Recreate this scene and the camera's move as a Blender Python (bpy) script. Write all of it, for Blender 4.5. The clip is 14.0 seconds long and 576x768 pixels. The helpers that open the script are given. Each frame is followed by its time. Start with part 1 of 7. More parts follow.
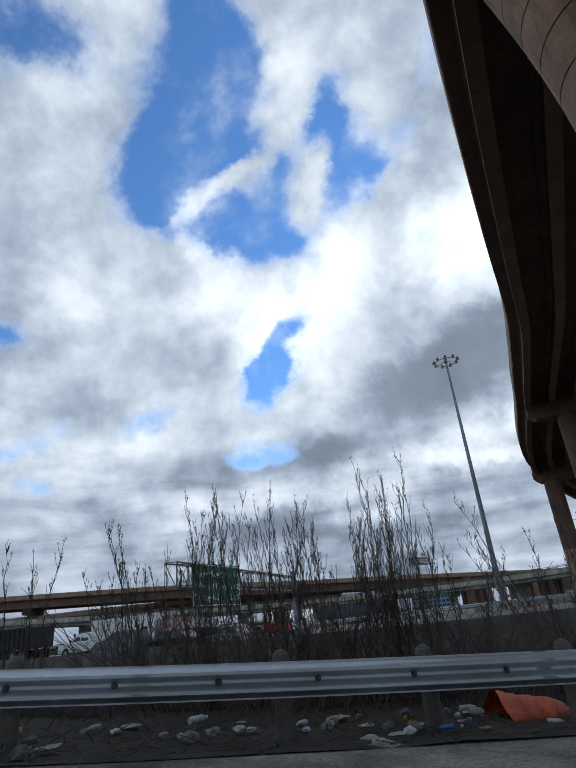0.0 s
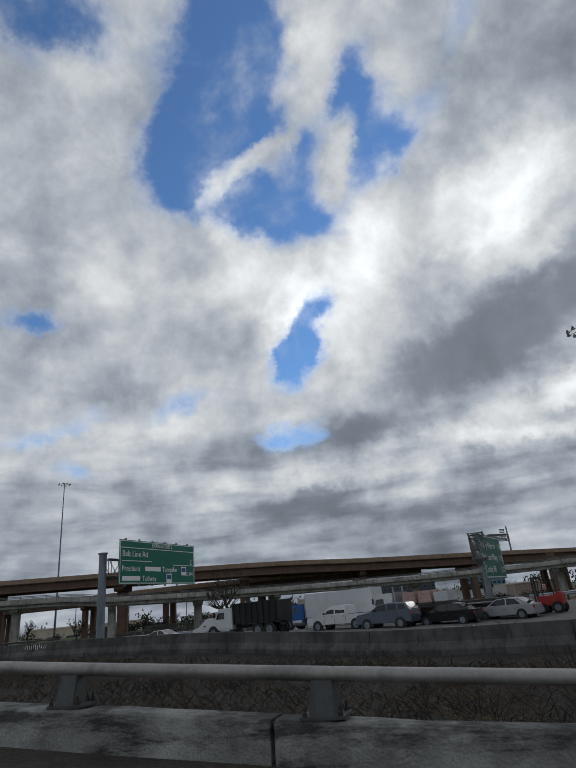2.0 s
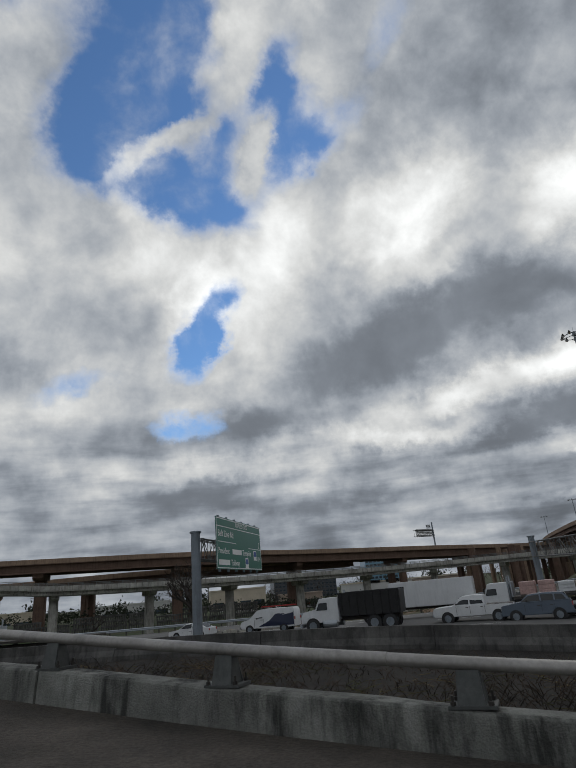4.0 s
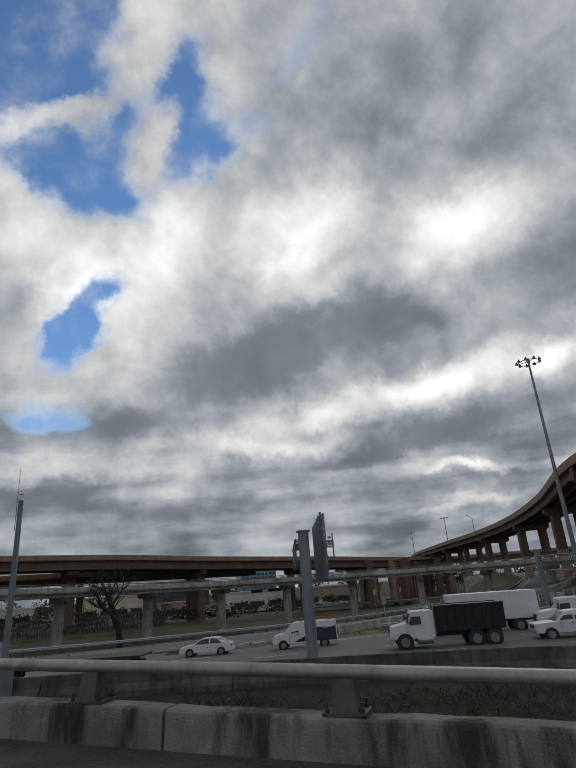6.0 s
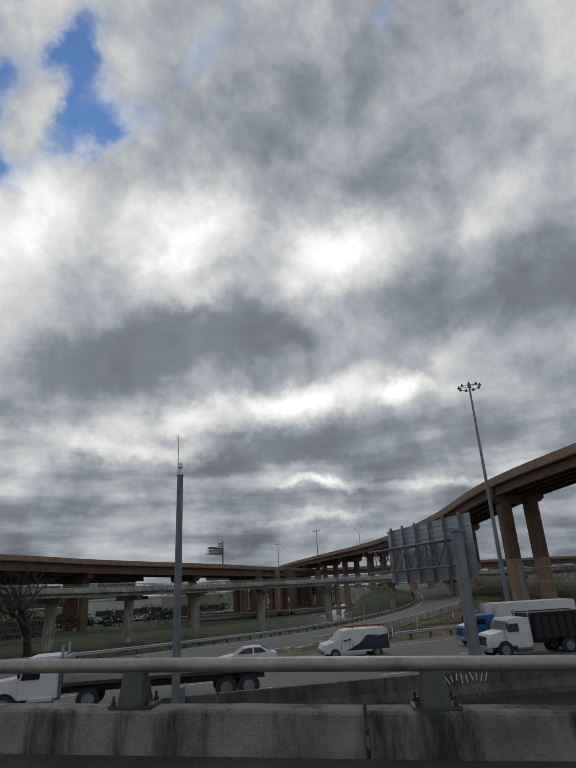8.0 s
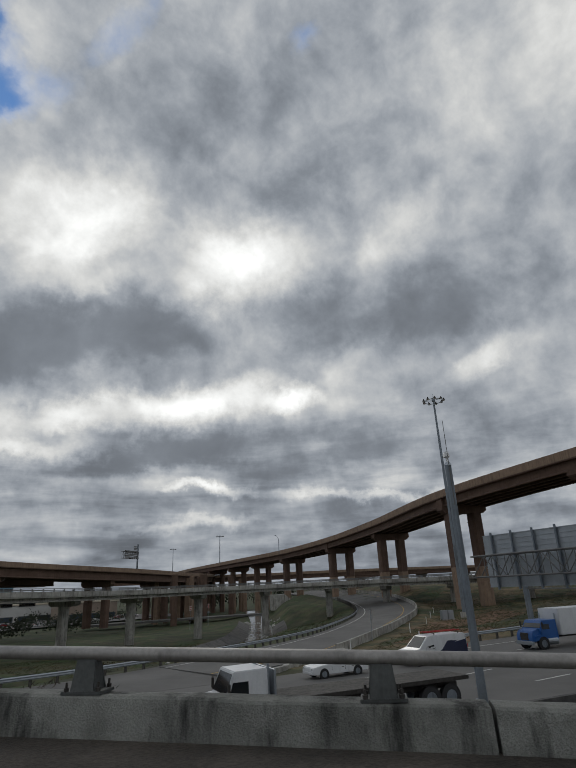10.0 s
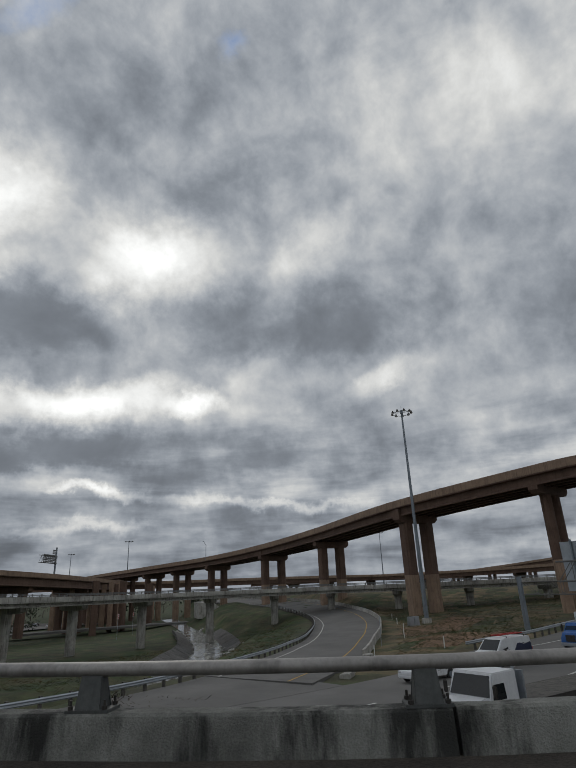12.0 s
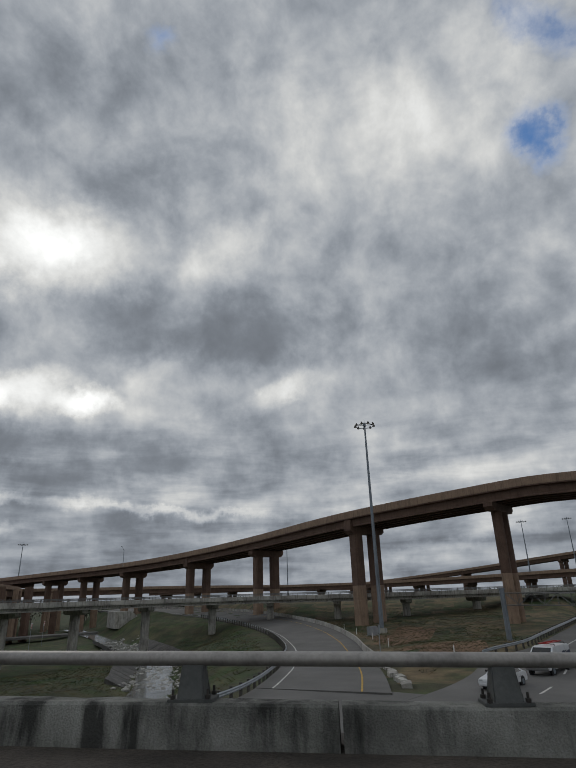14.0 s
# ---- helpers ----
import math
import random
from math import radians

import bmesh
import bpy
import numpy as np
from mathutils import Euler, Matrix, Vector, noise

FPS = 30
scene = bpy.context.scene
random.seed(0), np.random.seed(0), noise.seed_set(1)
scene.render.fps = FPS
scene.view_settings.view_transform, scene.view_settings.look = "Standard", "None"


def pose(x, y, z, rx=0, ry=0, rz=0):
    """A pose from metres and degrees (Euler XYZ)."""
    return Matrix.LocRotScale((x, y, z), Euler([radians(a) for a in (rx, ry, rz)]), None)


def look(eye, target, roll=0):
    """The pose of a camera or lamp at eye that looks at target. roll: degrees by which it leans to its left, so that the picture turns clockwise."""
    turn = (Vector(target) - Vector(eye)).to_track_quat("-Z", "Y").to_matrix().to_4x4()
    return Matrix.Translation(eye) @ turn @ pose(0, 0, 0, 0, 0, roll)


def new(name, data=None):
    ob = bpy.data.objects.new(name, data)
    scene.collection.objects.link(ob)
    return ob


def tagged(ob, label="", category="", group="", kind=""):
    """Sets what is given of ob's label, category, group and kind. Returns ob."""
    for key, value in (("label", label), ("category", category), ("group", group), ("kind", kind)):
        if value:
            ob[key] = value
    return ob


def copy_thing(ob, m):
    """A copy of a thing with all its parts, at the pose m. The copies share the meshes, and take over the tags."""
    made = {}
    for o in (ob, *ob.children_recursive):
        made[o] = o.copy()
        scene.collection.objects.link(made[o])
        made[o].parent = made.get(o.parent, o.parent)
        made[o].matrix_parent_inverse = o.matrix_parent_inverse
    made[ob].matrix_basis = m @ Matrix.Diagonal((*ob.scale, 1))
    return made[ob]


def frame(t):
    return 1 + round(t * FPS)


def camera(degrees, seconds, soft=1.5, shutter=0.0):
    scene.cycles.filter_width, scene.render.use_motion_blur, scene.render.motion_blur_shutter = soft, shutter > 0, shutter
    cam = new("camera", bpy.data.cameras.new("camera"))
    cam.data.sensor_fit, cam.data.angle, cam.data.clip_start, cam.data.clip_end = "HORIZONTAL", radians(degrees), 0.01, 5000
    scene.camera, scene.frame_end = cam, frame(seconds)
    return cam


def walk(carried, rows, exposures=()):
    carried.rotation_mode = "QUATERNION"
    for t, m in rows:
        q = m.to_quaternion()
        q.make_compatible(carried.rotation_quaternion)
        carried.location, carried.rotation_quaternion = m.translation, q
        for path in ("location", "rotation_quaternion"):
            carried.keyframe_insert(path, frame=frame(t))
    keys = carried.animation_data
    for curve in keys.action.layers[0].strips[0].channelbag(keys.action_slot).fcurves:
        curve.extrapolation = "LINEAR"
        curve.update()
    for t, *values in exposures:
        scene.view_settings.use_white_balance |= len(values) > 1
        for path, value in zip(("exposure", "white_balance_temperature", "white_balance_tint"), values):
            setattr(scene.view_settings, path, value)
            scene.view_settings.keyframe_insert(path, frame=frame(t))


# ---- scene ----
# ---------------------------------------------------------------- camera
cam = camera(56.36, 14.0, 1.25)
PATH = [
    (0, pose(0.00, 0.00, 0.91, 114.44, 5.33, -0.00)),
    (0.5, pose(-4.25, -0.18, 1.19, 114.03, 5.57, 2.10)),
    (1, pose(-8.41, 0.07, 1.47, 113.47, 5.32, 3.39)),
    (1.5, pose(-12.15, 0.65, 1.79, 113.03, 5.11, 4.00)),
    (2, pose(-15.76, 1.11, 2.09, 112.68, 5.27, 3.37)),
    (2.75, pose(-21.77, 2.78, 2.54, 111.89, 5.19, -0.74)),
    (3.5, pose(-27.87, 5.28, 2.98, 111.21, 5.06, -5.14)),
    (4.5, pose(-35.33, 9.41, 3.76, 110.70, 4.80, -11.46)),
    (5, pose(-38.29, 11.48, 4.14, 110.76, 4.62, -14.83)),
    (5.5, pose(-41.68, 13.59, 4.37, 110.64, 4.40, -18.61)),
    (6, pose(-44.97, 16.15, 4.57, 110.64, 4.01, -22.55)),
    (6.5, pose(-48.31, 19.10, 4.76, 110.69, 3.71, -26.85)),
    (7, pose(-51.08, 21.71, 4.84, 110.78, 3.60, -30.59)),
    (7.5, pose(-53.95, 24.39, 4.99, 110.71, 3.31, -34.48)),
    (8, pose(-56.92, 26.85, 5.08, 110.66, 2.86, -38.07)),
    (9, pose(-61.90, 32.61, 5.21, 110.66, 2.58, -44.50)),
    (9.6, pose(-64.43, 36.34, 5.40, 110.70, 2.54, -48.05)),
    (10.5, pose(-67.75, 42.01, 5.72, 110.82, 2.42, -53.08)),
    (11, pose(-69.46, 44.94, 5.74, 110.91, 2.15, -55.84)),
    (11.5, pose(-71.17, 47.95, 5.78, 111.01, 2.33, -58.58)),
    (12, pose(-72.77, 51.10, 5.79, 111.09, 2.35, -61.35)),
    (12.5, pose(-74.06, 54.21, 5.79, 111.20, 2.07, -64.13)),
    (13, pose(-75.06, 57.32, 5.89, 111.42, 2.06, -66.95)),
    (13.5, pose(-75.84, 60.55, 5.99, 111.63, 2.13, -69.83)),
    (14, pose(-76.75, 64.01, 6.02, 111.65, 1.72, -72.81)),
]
EXPOSURES = [(0, 0.42, 5750, 8), (0.4, 0.24, 5800, 8), (1.0, 0.08, 6050, 9), (1.5, 0.06, 6150, 10), (2.2, 0.03, 6300, 10), (4.5, 0.0, 6500, 10), (14, 0.0, 6550, 10)]
walk(cam, PATH, EXPOSURES)

# ---------------------------------------------------------------- sky and sun
world = bpy.data.worlds.new("sky")
scene.world = world
world.use_nodes = True
wt = world.node_tree
wt.nodes.clear()


def wn(kind, **values):
    n = wt.nodes.new(kind)
    for key, value in values.items():
        setattr(n, key, value)
    return n


def wlink(a, b):
    wt.links.new(a, b)


def wmath(op, a, b=None, c=None, clamp=False):
    n = wn("ShaderNodeMath", operation=op, use_clamp=clamp)
    for i, value in enumerate((a, b, c)):
        if value is None:
            continue
        if isinstance(value, (int, float)):
            n.inputs[i].default_value = value
        else:
            wlink(value, n.inputs[i])
    return n.outputs[0]


def wrange(x, a, b, lo, hi, smooth=True):
    n = wn("ShaderNodeMapRange", interpolation_type="SMOOTHSTEP" if smooth else "LINEAR")
    wlink(x, n.inputs["Value"])
    for key, value in (("From Min", a), ("From Max", b), ("To Min", lo), ("To Max", hi)):
        n.inputs[key].default_value = value
    return n.outputs["Result"]


def wnoise(vec, scale, detail=6, rough=0.55, distort=0.0):
    n = wn("ShaderNodeTexNoise")
    wlink(vec, n.inputs["Vector"])
    n.inputs["Scale"].default_value, n.inputs["Detail"].default_value = scale, detail
    n.inputs["Roughness"].default_value, n.inputs["Distortion"].default_value = rough, distort
    return n.outputs["Fac"]


# clouds: places on the sky as azimuth, elevation, two half-widths, lean (degrees) and amount
HOLES = [(-2.2, 57.3, 4.1, 12.6, 59, 1.34), (-8.6, 52.5, 6.4, 7.3, 68, 1.34), (-14.2, 45.8, 5.6, 4.8, 51, 1.23), (-4.3, 48.7, 5.5, 3.9, 33, 1.12), (-2.3, 40.9, 10.4, 3.3, -12, 1.34), (3.8, 46.0, 3.7, 3.5, 51, 0.9), (11.7, 50.5, 5.2, 2.7, 38, 1.12), (13.9, 45.3, 5.7, 3.5, 36, 1.06), (1.8, 28.0, 4.4, 1.9, 45, 1.18), (-1.1, 24.4, 3.2, 2.4, 73, 0.95), (-1.6, 17.1, 4.0, 1.7, -6, 1.12), (-30.9, 54.6, 12.7, 3.2, -1, 1.12), (-29.7, 28.8, 3.6, 1.4, 7, 0.95), (-25.9, 18.4, 5.5, 1.3, 13, 0.95), (-12.3, 20.9, 5.0, 1.5, 18, 0.84), (-24.2, 14.1, 2.8, 1.0, -10, 0.67)]
HOLES_SOUTH = [(105.5, 41.1, 3.1, 3.1, 60, 1.06), (108.1, 49.6, 6.1, 2.2, -35, 0.95), (55.9, 53.1, 1.3, 2.8, -81, 0.67), (30.5, 53.0, 7.0, 1.8, 29, 0.56), (20.5, 45.8, 2.0, 4.8, -76, 0.5)]
WISPS = [(7.4, 52.1, 5.9, 3.3, 53, 0.79), (-2.3, 45.8, 6.1, 1.3, 18, 0.65), (9.1, 45.5, 5.0, 1.4, 55, 0.68), (-10.7, 46.6, 1.7, 0.6, 79, 0.32), (-7.3, 43.2, 3.5, 0.9, 21, 0.36), (45.5, 53.6, 3.9, 1.6, 20, 0.36), (48.7, 51.7, 3.4, 1.8, 31, 0.36)]
LIGHT_NORTH = [(-3.9, 35.2, 9.8, 4.6, -48, 0.22), (-17.3, 37.1, 8.5, 7.6, -54, 0.07), (10.3, 37.0, 7.5, 6.7, 54, 0.26), (28.1, 36.6, 8.1, 4.6, 7, 0.29), (28.3, 30.5, 6.0, 1.4, 12, 0.26), (6.2, 25.3, 5.9, 6.9, 59, 0.2), (-24.9, 25.2, 9.2, 2.4, 10, 0.13), (-14.5, 18.6, 6.3, 1.6, 9, 0.16), (0.5, 30.7, 3.4, 2.9, -6, 0.14), (-25.7, 46.2, 6.3, 5.3, 83, 0.04), (-1.6, 12.7, 17.6, 1.2, -3, 0.1), (19.3, 14.1, 9.8, 1.1, -0, 0.16)]
LIGHT_EAST = [(45.6, 33.8, 10.2, 4.2, 4, 0.49), (27.0, 37.6, 7.4, 4.0, 20, 0.3), (7.5, 32.1, 9.2, 3.8, 27, 0.22), (39.2, 18.6, 11.2, 2.0, 6, 0.61), (52.2, 19.3, 3.0, 1.4, 2, 0.5), (24.4, 16.6, 9.1, 1.5, 11, 0.27), (22.0, 13.9, 8.3, 0.9, 6, 0.2), (23.3, 31.7, 5.9, 1.6, 19, 0.22), (42.0, 9.4, 3.2, 0.6, -2, 0.29), (43.8, 6.5, 3.1, 0.6, -2, 0.25), (37.7, 6.2, 6.6, 0.5, 4, 0.18), (15.4, 46.7, 7.4, 5.1, 38, 0.1), (-0.7, 27.0, 6.5, 3.8, 65, 0.18), (2.3, 12.0, 9.9, 1.0, 6, 0.13)]
LIGHT_SOUTH = [(45.1, 32.6, 7.2, 3.6, 15, 0.22), (30.4, 36.6, 6.6, 3.1, 27, 0.14), (83.1, 46.2, 10.4, 4.3, 5, 0.19), (65.5, 36.3, 7.7, 2.2, 22, 0.17), (73.1, 20.9, 4.0, 1.4, 21, 0.17), (41.3, 9.4, 4.5, 0.5, -1, 0.22), (60.3, 8.8, 9.6, 0.5, -4, 0.2), (91.1, 41.0, 16.5, 5.6, 3, 0.09), (102.4, 48.2, 3.6, 5.2, 56, 0.17), (65.5, 34.1, 5.0, 2.4, 37, 0.17), (59.7, 23.7, 3.5, 2.0, 42, 0.14), (71.9, 20.3, 6.8, 1.2, 13, 0.12), (58.6, 8.7, 14.4, 0.5, -4, 0.14), (90.6, 4.3, 13.3, 0.6, 7, 0.12)]
DARK_NORTH = [(17.7, 22.2, 7.5, 3.0, 3, 0.14), (24.7, 25.0, 5.9, 3.2, 24, 0.1), (16.2, 15.9, 8.9, 1.4, 2, 0.1), (5.8, 16.3, 4.1, 1.7, 2, 0.1), (-28.8, 33.6, 6.2, 4.4, 86, 0.08), (0.6, 8.5, 23.5, 1.8, -3, 0.07), (-19.7, 21.7, 6.1, 1.2, 6, 0.07), (0.3, 10.5, 12.5, 0.8, -1, 0.08)]
DARK_EAST = [(22.7, 23.2, 16.6, 3.8, 9, 0.23), (37.3, 26.6, 8.6, 2.2, 5, 0.14), (40.9, 13.5, 12.8, 1.8, 6, 0.21), (4.5, 16.1, 7.8, 2.0, 10, 0.17), (53.9, 27.6, 4.0, 4.2, 44, 0.15), (38.6, 47.1, 15.1, 5.5, 11, 0.07), (18.6, 8.3, 21.9, 1.0, 1, 0.1), (29.3, 12.0, 11.6, 0.9, 3, 0.1)]
DARK_SOUTH = [(28.3, 25.0, 9.7, 3.6, 19, 0.14), (66.1, 27.5, 12.1, 3.7, -8, 0.17), (53.4, 41.5, 11.3, 3.1, 10, 0.1), (37.7, 13.4, 13.6, 2.1, 8, 0.15), (60.6, 12.6, 12.7, 1.7, 4, 0.11), (57.0, 51.5, 14.5, 3.6, 16, 0.07), (69.7, 26.1, 18.7, 2.5, 9, 0.1), (97.0, 25.4, 9.5, 5.9, 4, 0.22), (53.8, 38.8, 10.4, 3.1, 26, 0.08), (56.2, 13.7, 11.9, 1.9, 11, 0.1), (84.3, 12.5, 17.2, 1.4, 5, 0.1), (68.6, 6.9, 16.4, 0.9, 1, 0.08)]

way = wn("ShaderNodeTexCoord").outputs["Generated"]
split = wn("ShaderNodeSeparateXYZ")
wlink(way, split.inputs[0])
azimuth = wmath("MULTIPLY", wmath("ARCTAN2", split.outputs["X"], split.outputs["Y"]), 57.2958)
elevation = wmath("MULTIPLY", wmath("ARCSINE", split.outputs["Z"]), 57.2958)
# a flat cloud layer seen in perspective
high = wmath("ADD", wmath("MAXIMUM", split.outputs["Z"], 0.0), 0.22)
flat = wn("ShaderNodeCombineXYZ")
wlink(wmath("DIVIDE", split.outputs["X"], high), flat.inputs[0])
wlink(wmath("DIVIDE", split.outputs["Y"], high), flat.inputs[1])
layer = wnoise(flat.outputs[0], 2.3, 6, 0.5, 0.2)
puff = wnoise(way, 8.0, 9, 0.57, 0.15)
broad = wnoise(way, 3.2, 4, 0.5, 0.3)
swirl = wn("ShaderNodeTexNoise")
wlink(way, swirl.inputs["Vector"])
swirl.inputs["Scale"].default_value, swirl.inputs["Detail"].default_value, swirl.inputs["Roughness"].default_value = 8.0, 7, 0.62
bend = wn("ShaderNodeSeparateColor")
wlink(swirl.outputs["Color"], bend.inputs[0])
chart = wn("ShaderNodeCombineXYZ")
wlink(wmath("ADD", azimuth, wmath("MULTIPLY", wmath("SUBTRACT", bend.outputs[0], 0.5), 9.0)), chart.inputs[0])
wlink(wmath("ADD", elevation, wmath("MULTIPLY", wmath("SUBTRACT", bend.outputs[1], 0.5), 7.0)), chart.inputs[1])


latest = [chart.outputs[0], None]


def patches(rows, sharp=0.0):
    """Sum of soft leaning ellipses on the chart of azimuth and elevation."""
    total = None
    for k, (a, e, u, v, lean, amount) in enumerate(rows):
        if k % 6 == 0 and latest[1]:
            # each batch waits for the one before, which keeps the shader's memory small
            step = wn("ShaderNodeVectorMath", operation="MULTIPLY_ADD")
            wlink(latest[1], step.inputs[0])
            step.inputs[1].default_value = (1e-6, 1e-6, 0)
            wlink(chart.outputs[0], step.inputs[2])
            latest[0] = step.outputs[0]
        m = wn("ShaderNodeMapping", vector_type="TEXTURE")
        wlink(latest[0], m.inputs["Vector"])
        m.inputs["Location"].default_value = (a, e, 0)
        m.inputs["Rotation"].default_value = (0, 0, radians(lean))
        m.inputs["Scale"].default_value = (u * 1.4, v * 1.4, 1)
        d = wn("ShaderNodeVectorMath", operation="LENGTH")
        wlink(m.outputs[0], d.inputs[0])
        w = wrange(d.outputs["Value"], sharp, 1.15, amount, 0.0)
        total = w if total is None else wmath("ADD", total, w)
        latest[1] = total
    return total


sky = wn("ShaderNodeTexSky", sky_type="NISHITA", sun_disc=False, sun_elevation=radians(30), sun_rotation=radians(44.7), altitude=150, air_density=1.0, dust_density=0.1, ozone_density=2.5)
wisps = patches(WISPS)
open_sky = wmath("SUBTRACT", wmath("ADD", patches(HOLES, 0.1), patches(HOLES_SOUTH, 0.1)), wisps)
grain = wmath("ADD", wmath("MULTIPLY", wmath("SUBTRACT", puff, 0.5), 1.3), wmath("MULTIPLY", wmath("SUBTRACT", layer, 0.5), 0.7))
ragged = wmath("MULTIPLY", wmath("MULTIPLY", grain, 1.35), wrange(open_sky, 0.02, 0.5, 0.0, 1.0))
cover = wrange(wmath("SUBTRACT", wmath("MINIMUM", open_sky, 1.1), ragged), 0.12, 1.15, 1.0, 0.0)
low = wrange(elevation, 4.0, 30.0, 1.0, 0.3)
# long thin streaks of the far cloud deck
strata = wn("ShaderNodeCombineXYZ")
wlink(wmath("MULTIPLY", azimuth, 0.075), strata.inputs[0])
wlink(wmath("MULTIPLY", wmath("POWER", wmath("MAXIMUM", elevation, 0.1), 0.75), 1.05), strata.inputs[1])
streak = wnoise(strata.outputs[0], 1.0, 5, 0.55, 0.35)
total_light = wmath("ADD", wmath("ADD", patches(LIGHT_NORTH), patches(LIGHT_EAST)), patches(LIGHT_SOUTH))
total_dark = wmath("ADD", wmath("ADD", patches(DARK_NORTH), patches(DARK_EAST)), patches(DARK_SOUTH))
tone = wmath("ADD", wmath("SUBTRACT", total_light, total_dark), 0.43)
tone = wmath("ADD", tone, wmath("MULTIPLY", wisps, 0.22))
tone = wmath("ADD", tone, wmath("MULTIPLY", wmath("MULTIPLY", wmath("SUBTRACT", layer, 0.5), low), 0.7))
tone = wmath("ADD", tone, wmath("MULTIPLY", wmath("MULTIPLY", wmath("SUBTRACT", streak, 0.5), wrange(elevation, 9.0, 24.0, 1.0, 0.0)), 0.72))
tone = wmath("ADD", tone, wmath("MULTIPLY", wmath("SUBTRACT", puff, 0.5), 0.44))
tone = wmath("ADD", tone, wmath("MULTIPLY", wmath("SUBTRACT", broad, 0.5), 0.24))
# bright rims where the cloud thins out towards open sky
tone = wmath("ADD", tone, wrange(cover, 0.35, 0.97, 0.16, 0.0))
tone = wmath("ADD", tone, wmath("MULTIPLY", wmath("SUBTRACT", wnoise(way, 17.0, 8, 0.6, 0.25), 0.5), 0.26))
tone = wmath("SMOOTH_MAX", tone, 0.21, 0.16)
tone = wmath("MULTIPLY", tone, wrange(puff, 0.3, 0.7, 0.84, 1.16, False))
tone = wmath("MULTIPLY", tone, wrange(elevation, 1.0, 14.0, 0.72, 1.0))
tint = wn("ShaderNodeMix", data_type="RGBA")
tint.inputs["A"].default_value = (0.87, 0.97, 1.11, 1)
tint.inputs["B"].default_value = (0.985, 1.0, 0.99, 1)
wlink(wrange(tone, 0.2, 0.7, 0.0, 1.0), tint.inputs["Factor"])
grey = wn("ShaderNodeVectorMath", operation="SCALE")
wlink(tint.outputs["Result"], grey.inputs[0])
wlink(tone, grey.inputs["Scale"])
blue = wn("ShaderNodeVectorMath", operation="MULTIPLY")
wlink(sky.outputs[0], blue.inputs[0])
blue.inputs[1].default_value = (0.086, 0.108, 0.126)
mixed = wn("ShaderNodeMix", data_type="RGBA")
wlink(cover, mixed.inputs["Factor"])
wlink(blue.outputs[0], mixed.inputs["A"])
wlink(grey.outputs[0], mixed.inputs["B"])
back = wn("ShaderNodeBackground")
wlink(mixed.outputs["Result"], back.inputs["Color"])
back.inputs["Strength"].default_value = 1.0
wlink(back.outputs[0], wn("ShaderNodeOutputWorld").inputs[0])

sun_data = bpy.data.lights.new("sun", "SUN")
sun_data.energy, sun_data.angle, sun_data.color = 0.25, radians(14), (1.0, 0.95, 0.88)
sun = new("sun", sun_data)
sun.matrix_world = look((60.9, 61.6, 50), (0, 0, 0))

# ---------------------------------------------------------------- materials


